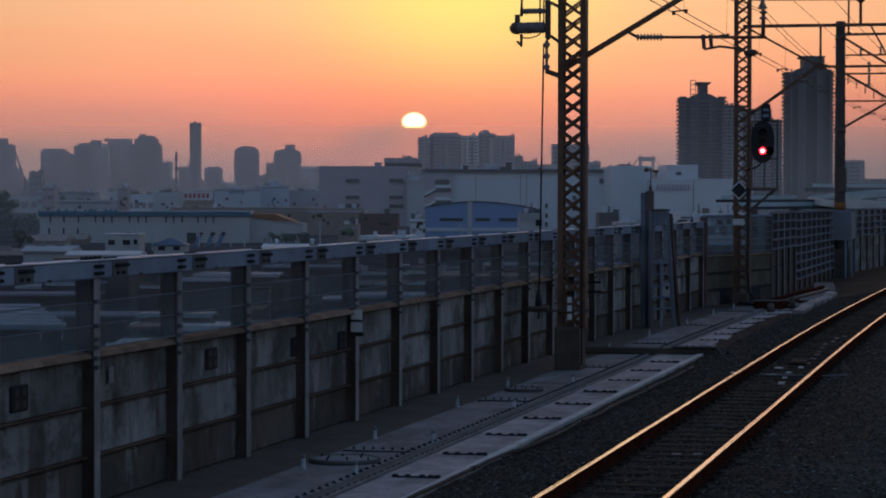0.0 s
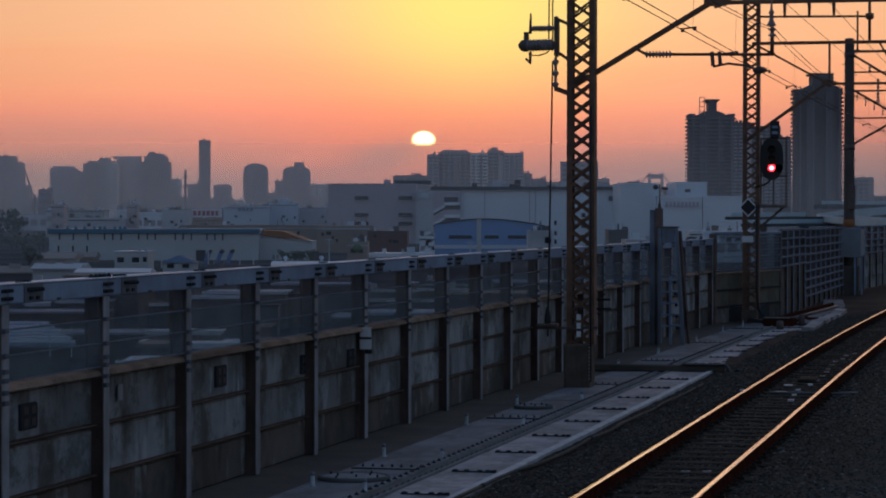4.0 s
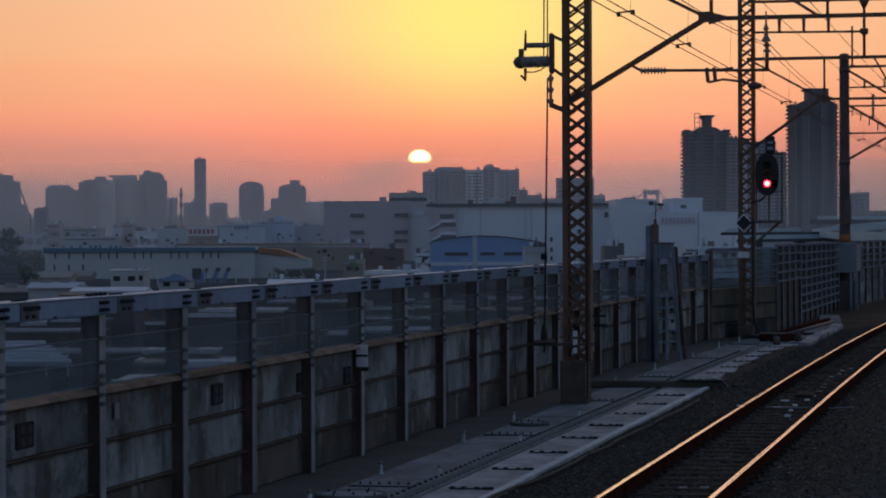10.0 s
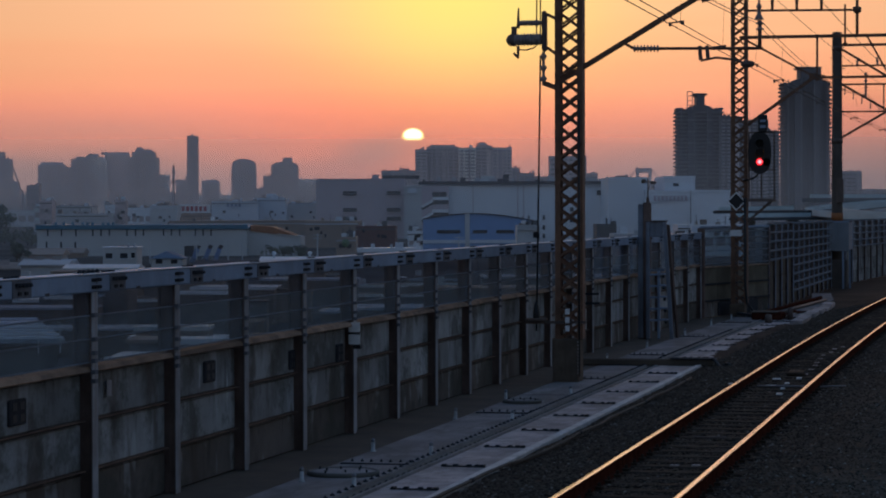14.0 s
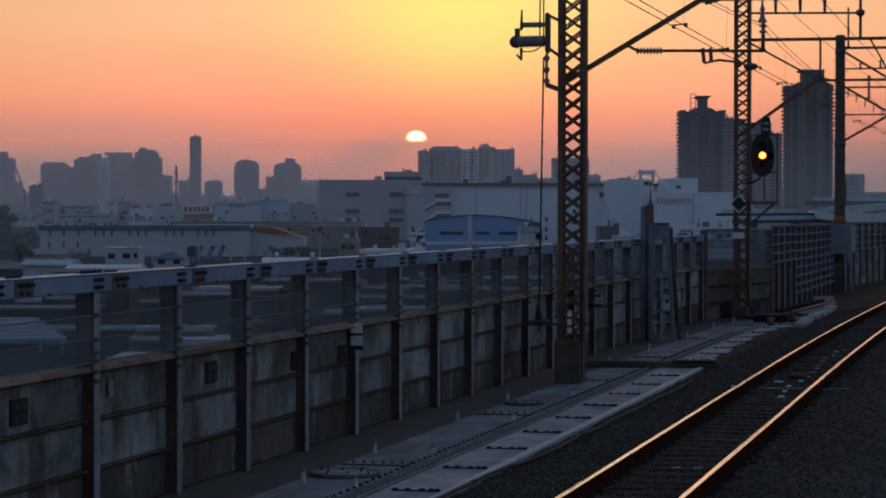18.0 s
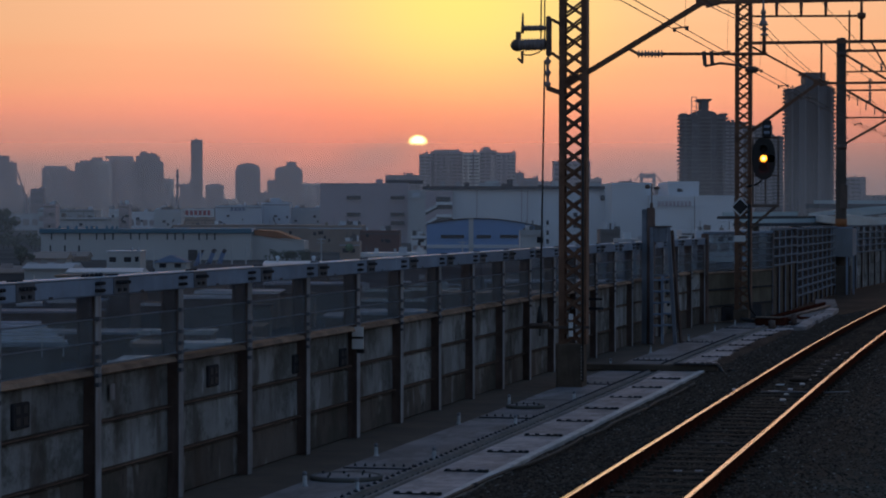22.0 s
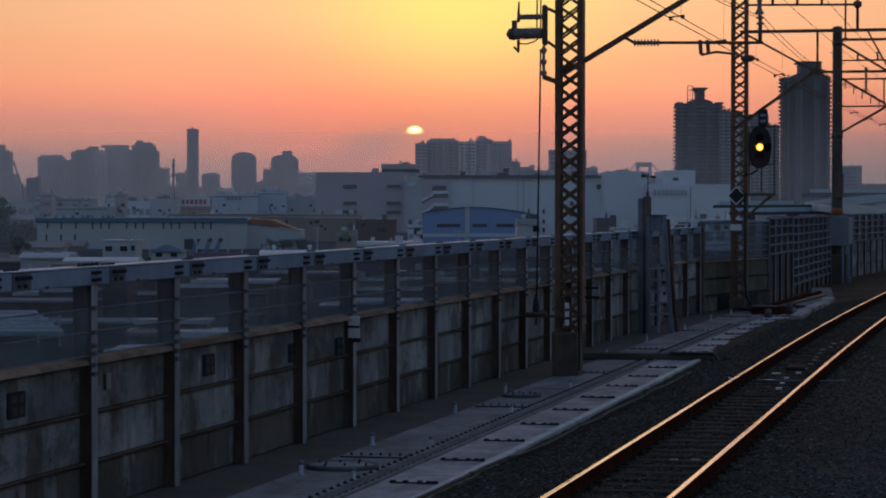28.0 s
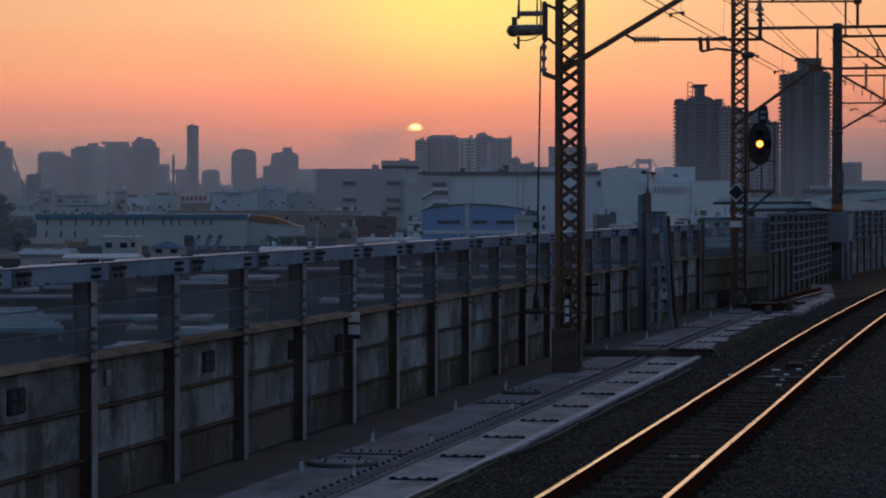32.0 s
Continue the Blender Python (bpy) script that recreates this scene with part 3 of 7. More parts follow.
def track():
    t = thing("railway_track", pose(0, 0, 0), "single railway track with shining worn rails on dark sleepers", "railway track", kind="structure")
    head = [(-0.028, 0.35), (-0.028, 0.3535), (-0.014, 0.3555), (0.0, 0.356), (0.014, 0.3555), (0.028, 0.3535), (0.028, 0.35)]
    web = [(-0.064, 0.203), (0.064, 0.203), (0.064, 0.212), (0.011, 0.23), (0.009, 0.31), (0.031, 0.322), (0.033, 0.343), (0.026, 0.3505), (-0.026, 0.3505), (-0.033, 0.343), (-0.031, 0.322), (-0.009, 0.31), (-0.011, 0.23), (-0.064, 0.212)]
    for x in (-4.166, -3.034):
        rail = part("rail", sweep(bmesh.new(), [(x + a, z) for a, z in web], -20.0, 190.0, curve=lead), RAILSIDE, t, "rusty steel rail")
        part("running_surface", sweep(bmesh.new(), [(x + a, z) for a, z in head], -20.0, 190.0, curve=lead), RAILTOP, rail, "polished running surface")
    timber = shared("sleeper", fresh(-1.0, 1.0, -0.1, 0.1, -0.1, 0.062, bevel=0.015), SLEEPER)
    rnd = random.Random(11)
    for i in range(165):
        y = 13.0 + i * 0.61
        piece("sleeper", timber, t, pose(-3.6 + lead(y), y + rnd.uniform(-0.02, 0.02), 0.142 + rnd.uniform(-0.008, 0.008), 0, 0, lead_swing(y) + rnd.uniform(-0.6, 0.6)))
    clips = bmesh.new()
    for i in range(110):
        y = 13.0 + i * 0.61
        for x in (-4.166, -3.034):
            for s in (-1, 1):
                cx = x + lead(y) + s * 0.09
                box(clips, cx - 0.035, cx + 0.035, y - 0.06, y + 0.06, 0.2, 0.232)
                tube(clips, (cx, y, 0.225), (cx, y, 0.27), 0.018, 6)
    tagged(part("rail_fastenings", clips, SLEEPER, t), kind="stuff")
    # track magnet with its white-painted fittings between the rails
    y = 40.2
    coil = thing("track_magnet", pose(-3.55, y, 0.205), "grey trackside signalling magnet bolted between the rails", "track magnet")
    part("body", fresh(-0.2, 0.1, 2.9, 3.7, 0.0, 0.06, bevel=0.02), SLEEPER, coil)
    part("cover", fresh(-0.21, -0.05, 3.75, 3.95, 0.02, 0.045, bevel=0.006), ZINC, coil)
    for a, b, wide, tall in ((-0.23, 0.33, 0.085, 0.022), (-0.27, 2.0, 0.07, 0.022), (0.09, -1.53, 0.045, 0.03), (0.03, -0.28, 0.034, 0.024), (-0.01, 0.92, 0.036, 0.024),
                             (0.08, 2.22, 0.042, 0.026), (-0.9, 0.7, 0.03, 0.02)):
        part("bracket", fresh(a - wide, a + wide, b - 0.05, b + 0.05, 0.0, tall, bevel=0.004), WHITE, coil, "white-painted bracket")
    for a, b in ((0.09, 3.43), (0.09, 4.7), (0.07, 5.87), (0.04, 6.75), (0.0, 8.1), (-0.02, 9.26), (0.06, 10.3), (0.04, 11.5), (0.16, 12.3), (-0.08, -12.55), (0.15, -12.5)):
        mark = thing("sleeper_marker", pose(-3.55 + a, y + b, 0.205), "small white-painted plate screwed to a sleeper", "marker plate", "sleeper markers")
        part("plate", fresh(-0.045, 0.045, -0.045, 0.045, 0.0, 0.014, bevel=0.003), LID, mark)
        part("screw", tube(bmesh.new(), (0, 0, 0.014), (0, 0, 0.022), 0.012, 6), STEEL, mark)
    part("cross_rod", tube(bmesh.new(), (-0.4, 0.0, 0.03), (0.45, 0.0, 0.03), 0.013), ZINC, coil)
    part("cross_rod", tube(bmesh.new(), (0.58, 0.0, 0.03), (0.98, 0.3, 0.03), 0.012), ZINC, coil)
    part("cross_rod", tube(bmesh.new(), (-0.3, -9.0, 0.0), (0.1, -9.0, 0.0), 0.015), STEEL, coil)


def crossing_cable():
    t = thing("cable_trough", pose(0, 49.0, 0), "low dark cable trough crossing the walkway beside the mast", "cable trough")
    part("trough", fresh(-8.5, -5.65, -0.13, 0.13, 0.0, 0.13, bevel=0.02), GUTTER, t)
    part("cover", fresh(-6.5, -5.6, -0.17, 0.17, 0.13, 0.155, bevel=0.01), BOLT, t)
    cable = bmesh.new()
    hose(cable, [(-5.75 + 0.55 * a, 0.1 * math.sin(a * 3) - a * 1.2, 0.1 - 0.06 * a + 0.06 * math.sin(a * 9)) for a in (i / 12 for i in range(13))], 0.03)
    part("cable", cable, BLACK, t, "loose black cable")


def shoulder_cable():
    t = thing("lineside_cable", pose(0, 0, 0), "grey-brown cable lying along the ballast shoulder", "cable")
    def lie(y):
        out = min(1.0, max(0.0, (y - 27.8) / 5.0))
        return (-5.86 + 0.3 * out * (2 - out) + 0.02 * math.sin(y * 1.7) + 0.008 * max(0.0, y - 33.0), y, 0.04 + 0.05 * out + 0.006 * math.sin(y * 2.9))
    pts = [lie(24 + 0.8 * i) for i in range(26)]
    part("sheath", hose(bmesh.new(), pts, 0.022, 8), GUTTER, t)
    for i in (4, 11, 18, 24):
        part("clip", tube(bmesh.new(), pts[i], (pts[i][0], pts[i][1] + 0.12, pts[i][2]), 0.028, 8), BOLT, t)


def platform():
    t = thing("platform", pose(0, 0, 0), "concrete station platform beside the track", "platform", kind="structure")
    part("slab", fresh(-0.55, 9.0, -30.0, 15.2, 1.2, 1.42, bevel=0.03), SLAB, t)
    part("wall", fresh(-0.4, 8.8, -30.0, 15.0, 0.05, 1.2), CONCRETE, t)


# ---- noise barrier along the walkway ----
POST_STEP = 2.5
FIRST = 8.21
FACE = -8.74                         # the posts' front flanges


def h_post(height, deep=0.2, wide=0.18):
    bm = bmesh.new()
    box(bm, -deep, -deep + 0.012, -wide / 2, wide / 2, 0, height)
    box(bm, -deep + 0.012, -0.012, -0.006, 0.006, 0, height)
    return bm


def barrier():
    t = thing("noise_barrier", pose(0, 0, 0), "trackside noise barrier of concrete panels below clear panels, with steel posts and a pale cap", "noise barrier", kind="structure")
    rnd = random.Random(3)
    # Web and back flange are a darker steel: recess shade put into their colour.
    post = shared("post", h_post(2.25, 0.2, 0.15), POST)
    flange = shared("front_flange", fresh(-0.012, 0.0, -0.075, 0.075, 0, 2.25), FLANGE)
    slab = shared("concrete_panel", fresh(-0.1, 0.0, -1.19, 1.19, 0.0, 0.45, bevel=0.015), PANEL)
    # The bottom row has the same panel in a darker, browner colour.
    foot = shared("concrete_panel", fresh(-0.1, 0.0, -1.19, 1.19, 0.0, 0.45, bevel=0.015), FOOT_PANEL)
    seam = bmesh.new()
    box(seam, -0.03, 0.05, -1.16, 1.16, -0.002, 0.013)
    seam = shared("panel_rail", seam, SEAM)
    # Black strip in the open joint, put in for the shade under the ledge.
    gap = shared("joint_backing", fresh(-0.05, -0.035, -1.18, 1.18, -0.045, 0.0), BLACK)
    sheet = shared("clear_panel", fresh(-0.004, 0.004, -1.17, 1.17, 0.0, 0.225), CLEAR)
    clean = shared("clear_panel", fresh(-0.004, 0.004, -1.17, 1.17, 0.0, 0.225), CLEAN)
    rib = shared("clear_panel_rail", fresh(-0.012, 0.008, -1.17, 1.17, -0.006, 0.006), RIB)
    sill = bmesh.new()
    prof = [(-0.1, -0.02), (0.03, -0.022), (0.045, -0.01), (0.02, 0.035), (-0.1, 0.06)]
    rings = [[sill.verts.new((x, y, z)) for x, z in prof] for y in (-1.17, 1.17)]
    for i in range(5):
        sill.faces.new((rings[0][i], rings[0][(i + 1) % 5], rings[1][(i + 1) % 5], rings[1][i]))
    sill.faces.new(rings[0][::-1]), sill.faces.new(rings[1])
    sill = shared("sill", sill, SILL)
    cap = shared("cap_beam", fresh(-0.24, 0.02, -1.246, 1.246, 0.0, 0.175, bevel=0.012), CAP)
    # Thin paler plate stands in for the sky highlight along the cap.
    highlight = shared("cap_flashing", fresh(-0.25, 0.03, -1.24, 1.24, 0.0, 0.01, bevel=0.003), CAP_HIGHLIGHT)
    lug = bmesh.new()
    for a in (0.035, 0.105):
        box(lug, 0.02, 0.034, -0.12, 0.1, a, a + 0.035, bevel=0.004)
        for b in (-0.07, 0.0, 0.06):
            tube(lug, (0.03, b, a + 0.018), (0.06, b, a + 0.018), 0.016, 6)
    lug = shared("cap_bracket", lug, BOLT)
    joiner = bmesh.new()
    box(joiner, 0.02, 0.028, -0.22, 0.22, 0.006, 0.168)
    joiner = shared("cap_joiner", joiner, BRACKET)
    nuts = bmesh.new()
    for a in (-0.13, -0.045, 0.045, 0.13):
        box(nuts, 0.028, 0.05, a - 0.03, a + 0.03, 0.105, 0.14)
        tube(nuts, (0.045, a, 0.12), (0.075, a, 0.12), 0.018, 6)
        tube(nuts, (-0.08, a, 0.17), (-0.08, a, 0.2), 0.025, 6)
    for a in (-0.08, 0.08):
        box(nuts, 0.028, 0.045, a - 0.03, a + 0.03, 0.03, 0.062)
    nuts = shared("joiner_bolts", nuts, BOLT)
    slot = shared("drain_slot", fresh(0.018, 0.024, -0.05, 0.05, 0.006, 0.028), BLACK)
    hook = shared("panel_clamp", fresh(-0.01, 0.035, -0.05, 0.035, -0.02, 0.02), BRACKET)
    for i in range(26):
        y = FIRST + POST_STEP * i
        x, a = FACE + bend(y), swing(y)
        stand = piece("post", post, t, pose(x, y, 0, 0, 0, a))
        piece("front_flange", flange, stand, pose(0, 0, 0), "pale galvanised front flange with rust runs")
        piece("cap_bracket", lug, t, pose(x, y - 0.03, 2.245, 0, 0, a))
        for z in (2.02, 1.79, 1.66, 1.57, 1.47, 1.37):
            piece("panel_clamp", hook, t, pose(x, y - 0.045, z + rnd.uniform(-0.008, 0.008), 0, 0, a))
        if i == 25:
            break
        ym = y + POST_STEP / 2
        xm, am = FACE + bend(ym), swing(ym)
        for k in range(3):
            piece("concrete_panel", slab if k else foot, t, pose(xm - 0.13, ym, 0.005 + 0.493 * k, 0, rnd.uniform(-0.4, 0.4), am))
        for k in (1, 2):
            piece("panel_rail", seam, t, pose(xm - 0.12, ym, 0.49 * k + 0.002, 0, rnd.uniform(-1.5, 1.5), am))
            piece("joint_backing", gap, t, pose(xm - 0.12, ym, 0.49 * k, 0, 0, am))
        piece("sill", sill, t, pose(xm - 0.06, ym, 1.482, 0, 0, am))
        for k in range(3):
            piece("clear_panel", clean if k == 2 else sheet, t, pose(xm - 0.03, ym, 1.562 + 0.229 * k, 0, rnd.uniform(-0.3, 0.3), am)).visible_shadow = False
            piece("clear_panel_rail", rib, t, pose(xm - 0.03, ym, 1.56 + 0.229 * k, 0, 0, am))
        piece("cap_beam", cap, t, pose(xm, ym, 2.245, 0, 0, am))
        piece("cap_flashing", highlight, t, pose(xm, ym, 2.42, 0, rnd.uniform(-0.5, 0.5), am))
        seat = piece("cap_joiner", joiner, t, pose(FACE + bend(y + 0.5), y + 0.58, 2.245, 0, 0, a))
        piece("joiner_bolts", nuts, seat, pose(0, 0, 0), "dark bolts and nuts")
        piece("drain_slot", slot, t, pose(FACE + bend(y + 1.2), y + 1.2, 2.245, 0, 0, a))
    # the last stretch slants in towards the track behind the second mast
    a, b = Vector((-8.52, 71.05)), Vector((-7.18, 76.5))
    turn, half = -math.degrees(math.atan2(b.x - a.x, b.y - a.y)), (b - a).length / 4
    for k in range(2):
        m = a.lerp(b, 0.25 + 0.5 * k)
        for j in range(3):
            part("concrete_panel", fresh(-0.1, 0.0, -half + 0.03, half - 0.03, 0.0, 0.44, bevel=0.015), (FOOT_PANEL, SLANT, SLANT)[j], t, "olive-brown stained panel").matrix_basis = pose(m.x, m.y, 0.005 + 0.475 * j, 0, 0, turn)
        for z in (0.47, 0.945):
            part("panel_rail", fresh(-0.05, 0.05, -half, half, -0.025, 0.02), BOLT, t).matrix_basis = pose(m.x, m.y, z, 0, 0, turn)
        part("sill", fresh(-0.1, 0.04, -half, half, 0.0, 0.04, bevel=0.006), SILL, t).matrix_basis = pose(m.x, m.y, 1.41, 0, 0, turn)
        part("clear_panel", fresh(-0.004, 0.004, -half + 0.02, half - 0.02, 0.0, 1.08), CLEAR, t).matrix_basis = pose(m.x, m.y, 1.45, 0, 0, turn)
        for j in range(6):
            part("clear_panel_rail", fresh(-0.012, 0.02, -half, half, -0.012, 0.012), DULL, t).matrix_basis = pose(m.x, m.y, 1.52 + 0.185 * j, 0, 0, turn)
        part("cap_beam", fresh(-0.1, 0.04, -half, half, 0.0, 0.07, bevel=0.01), CAP, t).matrix_basis = pose(m.x, m.y, 2.53, 0, 0, turn)
    for k in range(3):
        m = a.lerp(b, k / 2)
        part("post", fresh(-0.14, 0.05, -0.05, 0.05, 0.0, 2.55), POST, t).matrix_basis = pose(m.x, m.y, 0, 0, 0, turn)
    for k in (0.3, 0.72):
        m = a.lerp(b, k)
        part("hatch", fresh(0.0, 0.05, -0.5, 0.5, 0.02, 0.42, bevel=0.02), BOLT, t, "dark steel hatch").matrix_basis = pose(m.x, m.y, 0, 0, 0, turn)


def louvre_wall():
    """Taller barrier past the second mast: posts and a grid of deep horizontal slats, then plain bays beyond the pole."""
    t = thing("louvre_barrier", pose(0, 0, 0), "tall steel barrier with gridded grey slats above dark posts", "noise barrier", kind="structure")
    line = [(76.5, -7.15), (84.0, -7.05), (92.0, -6.98), (100.0, -6.9), (109.0, -6.35), (118.0, -5.75), (130.0, -4.7), (150.0, -2.6), (175.0, 1.2)]
    for (ya, xa), (yb, xb) in zip(line, line[1:]):
        n = max(3, round((yb - ya) / 2.0))
        low = 1.5 if ya < 84 else 0.35 if ya < 99 else 1.5
        top = 2.62 if ya < 84 else 2.66
        turn = math.degrees(math.atan2(yb - ya, xb - xa)) - 90
        step = math.hypot(yb - ya, xb - xa) / n
        post = shared("post", h_post(top - 0.02, 0.2, 0.14), POST)
        flange = shared("front_flange", fresh(-0.012, 0.0, -0.07, 0.07, 0, top - 0.02), ZINC if ya > 100 else CAP)
        panel = shared("back_panel", fresh(-0.14, -0.08, -step / 2 + 0.02, step / 2 - 0.02, 0.0, 0.48, bevel=0.01), GUTTER if ya < 100 else PANEL)
        screen = shared("clear_panel", fresh(-0.09, -0.075, -step / 2 + 0.02, step / 2 - 0.02, 0.0, top - low), CLEAR)
        slat = shared("slat", fresh(-0.06, 0.02, -step / 2 + 0.02, step / 2 - 0.02, -0.03, 0.03, bevel=0.008), RIB)
        for i in range(n):
            a = (i + 0.5) / n
            x, y = xa + (xb - xa) * a, ya + (yb - ya) * a
            px, py = xa + (xb - xa) * i / n, ya + (yb - ya) * i / n
            piece("front_flange", flange, piece("post", post, t, pose(px, py, 0, 0, 0, turn)), pose(0, 0, 0))
            for k in range(3):
                if 0.5 * k < low - 0.1:
                    piece("back_panel", panel, t, pose(x, y, 0.005 + 0.495 * k, 0, 0, turn))
            piece("clear_panel", screen, t, pose(x, y, low + 0.02, 0, 0, turn)).visible_shadow = False
            rows = int((top - low) / 0.28)
            for k in range(rows + 1):
                piece("slat", slat, t, pose(x, y, low + 0.03 + 0.28 * k, 0, 0, turn))


def wall_fittings():
    for y, z, w in ((21.5, 1.2, 0.4), (27.15, 1.22, 0.38), (30.5, 1.16, 0.22), (32.8, 1.12, 0.32)):
        t = thing("junction_box", pose(-8.84, y, z), "small dark junction box with two windows fixed to the barrier", "junction box", "barrier junction boxes")
        part("case", fresh(-0.05, 0.0, -w / 2, w / 2, -0.12, 0.12, bevel=0.012), BOLT, t)
        for a in (-0.22, 0.22):
            for c in (-0.055, 0.055):
                part("window", fresh(0.0, 0.004, a * w - w * 0.13, a * w + w * 0.13, c - 0.035, c + 0.035), BLACK, t)
    t = thing("distance_sign", pose(-8.68, 33.12, 1.36), "small white plate with a dark band fixed to a barrier post", "sign")
    part("plate", fresh(-0.13, 0.03, -0.012, 0.0, -0.14, 0.16), WHITE, t)
    part("band", fresh(-0.13, 0.03, -0.016, -0.012, -0.005, 0.028), BLACK, t, "dark band")
    part("bracket", fresh(-0.07, -0.02, 0.0, 0.1, -0.1, 0.1), STEEL, t)
    part("clamp", fresh(-0.06, 0.04, -0.02, 0.05, -0.2, -0.145), BLACK, t)
    t = thing("cap_bolt_row", pose(-8.84, 23.3, 2.42), "row of dark bolt ends standing on the barrier cap", "bolts")
    part("plate", fresh(-0.05, 0.05, -0.3, 0.3, 0.0, 0.012), BOLT, t)
    for k in range(5):
        part("bolt", lathe(bmesh.new(), [(0.026, 0.01), (0.026, 0.03), (0.014, 0.034), (0.012, 0.045)], 8, at=(0, -0.24 + 0.12 * k, 0)), BOLT, t)
    t = thing("post_bracket", pose(-8.72, 51.9, 1.28), "two short dark brackets standing out from the barrier post", "bracket")
    part("arm", fresh(0.0, 0.32, -0.02, 0.02, 0.0, 0.045), BOLT, t)
    part("arm", fresh(0.0, 0.34, -0.02, 0.02, -0.2, -0.15), BOLT, t)
    t = thing("cable_tag", pose(-8.82, 23.85, 1.26), "small pale plate stuck on the concrete panel", "sign")
    part("plate", fresh(-0.02, -0.012, -0.07, 0.07, -0.08, 0.08), ZINC, t)
    # insulating rail clipped along a few panels
    t = thing("wall_bracket", pose(-8.8, 51.5, 1.17), "dark steel bracket on the barrier", "bracket")
    part("arm", fresh(-0.05, 0.02, -1.2, 1.0, -0.03, 0.03), BOLT, t)


# ---- gate and ladder over the barrier ----
def ladder_gate():
    y = 59.4
    t = thing("access_ladder", pose(-8.2, y, 0), "blue-grey steel step ladder with closed head panel and dark post", "ladder")
    part("tall_post", fresh(-0.33, -0.16, -0.1, 0.1, 0.0, 3.24, bevel=0.012), POST, t, "tall dark post")
    part("side_post", fresh(-0.46, -0.335, -0.06, 0.1, 0.0, 3.2, bevel=0.01), DULL, t)
    part("post_cap", fresh(-0.27, -0.2, -0.05, 0.05, 3.24, 3.36, bevel=0.01), STEEL, t)
    part("left_leg", fresh(-0.25, -0.16, -0.2, -0.11, 0.0, 2.78, bevel=0.01), DULL, t)
    part("right_leg", bar(bmesh.new(), (0.19, -0.16, 2.78), (0.36, -0.16, 0.0), 0.09, 0.08), DULL, t)
    part("back_leg", bar(bmesh.new(), (0.24, 0.1, 2.7), (0.42, 0.4, 0.0), 0.06, 0.06), POST, t)
    part("middle_leg", fresh(0.02, 0.08, -0.2, -0.14, 0.0, 1.62, bevel=0.008), CAP, t)
    part("head_panel", fresh(-0.158, 0.15, -0.17, -0.14, 2.42, 2.78, bevel=0.01), DULL, t, "closed blue-grey head panel")
    part("head_rail", fresh(-0.27, 0.27, -0.22, -0.1, 2.78, 2.81, bevel=0.008), STEEL, t)
    part("cross_rail", fresh(-0.158, 0.2, -0.19, -0.15, 1.6, 1.66, bevel=0.008), DULL, t)
    for k in range(5):
        z = 0.42 + 0.27 * k
        out = 0.33 - 0.06 * z
        part("rung", fresh(-0.158, 0.02, -0.2, -0.13, z, z + 0.045, bevel=0.006), CAP, t)
        part("tread", fresh(0.085, out - 0.03, -0.3, -0.1, z + 0.02, z + 0.06, bevel=0.006), CAP, t, "flat step tread")
        part("tread_bracket", fresh(out - 0.1, out - 0.05, -0.28, -0.12, z - 0.05, z + 0.018), BOLT, t)
    lamp = thing("wall_lamp", pose(-8.43, y, 3.36), "small two-armed lamp on top of the tall post", "lamp")
    part("stem", tube(bmesh.new(), (0, 0, 0), (0, 0, 0.45), 0.015), STEEL, lamp)
    part("arm", tube(bmesh.new(), (-0.12, 0, 0.38), (0.14, 0, 0.36), 0.014), STEEL, lamp)
    part("head", lathe(bmesh.new(), [(0.01, 0.06), (0.06, 0.03), (0.065, -0.03), (0.02, -0.05)], 12, at=(-0.1, 0, 0.38)), STEEL, lamp)
    part("head", lathe(bmesh.new(), [(0.01, 0.04), (0.07, 0.02), (0.075, -0.02), (0.02, -0.04)], 12, at=(0.13, 0, 0.35)), STEEL, lamp)


deck()
far_bed()
walkway()
manhole(-7.5, 27.93, 0.42)
manhole(-7.55, 39.05, 0.31)
stubs()
ballast()
track()
crossing_cable()
shoulder_cable()
platform()
barrier()
louvre_wall()
wall_fittings()
ladder_gate()


# ---- masts, portals, wires ----
def lattice_mast(x, y, height, wide, block, step, start):
    """Four angle-iron legs, X bracing on the four sides, on a plinth."""
    t = thing("lattice_mast", pose(x, y, 0), "rust-brown riveted lattice mast carrying the overhead line", "catenary mast", "overhead line masts")
    h = wide / 2
    part("plinth", fresh(-h - 0.02, h - 0.06, -h - 0.03, h + 0.03, -0.1, block, bevel=0.02), PLINTH, t, "dark brown stained plinth")
    if block > 0.5:
        for k in range(10):
            part("edge_bolt", fresh(h - 0.075, h - 0.05, -h - 0.045, -h - 0.03, block - 0.06 - 0.062 * k, block - 0.03 - 0.062 * k, bevel=0.003), CONCRETE, t, "pale bolt head")
    deep = 0.14
    for sx in (-1, 1):
        out, wall, lip = sx * h, sx * (h - 0.012), sx * (h - 0.1)
        leg = prism(bmesh.new(), [(out, -deep), (out, deep), (lip, deep), (lip, deep - 0.012), (wall, deep - 0.012),
                                  (wall, -deep + 0.012), (lip, -deep + 0.012), (lip, -deep)], block, height)
        part("leg", leg, MAST, t, "channel-iron leg")
    count = int((height - block) / step)
    lace = shared("lacing_bar", bar(bmesh.new(), (-h + 0.05, 0, 0), (h - 0.05, 0, step), 0.01, 0.042), MAST)
    for k in range(count):
        z = start + k * step
        for s in (-1, 1):
            for flip in (0, 180):
                piece("lacing_bar", lace, t, pose(0, s * (deep + 0.008) + (0.005 if flip else -0.005), z, 0, 0, flip))
    return t


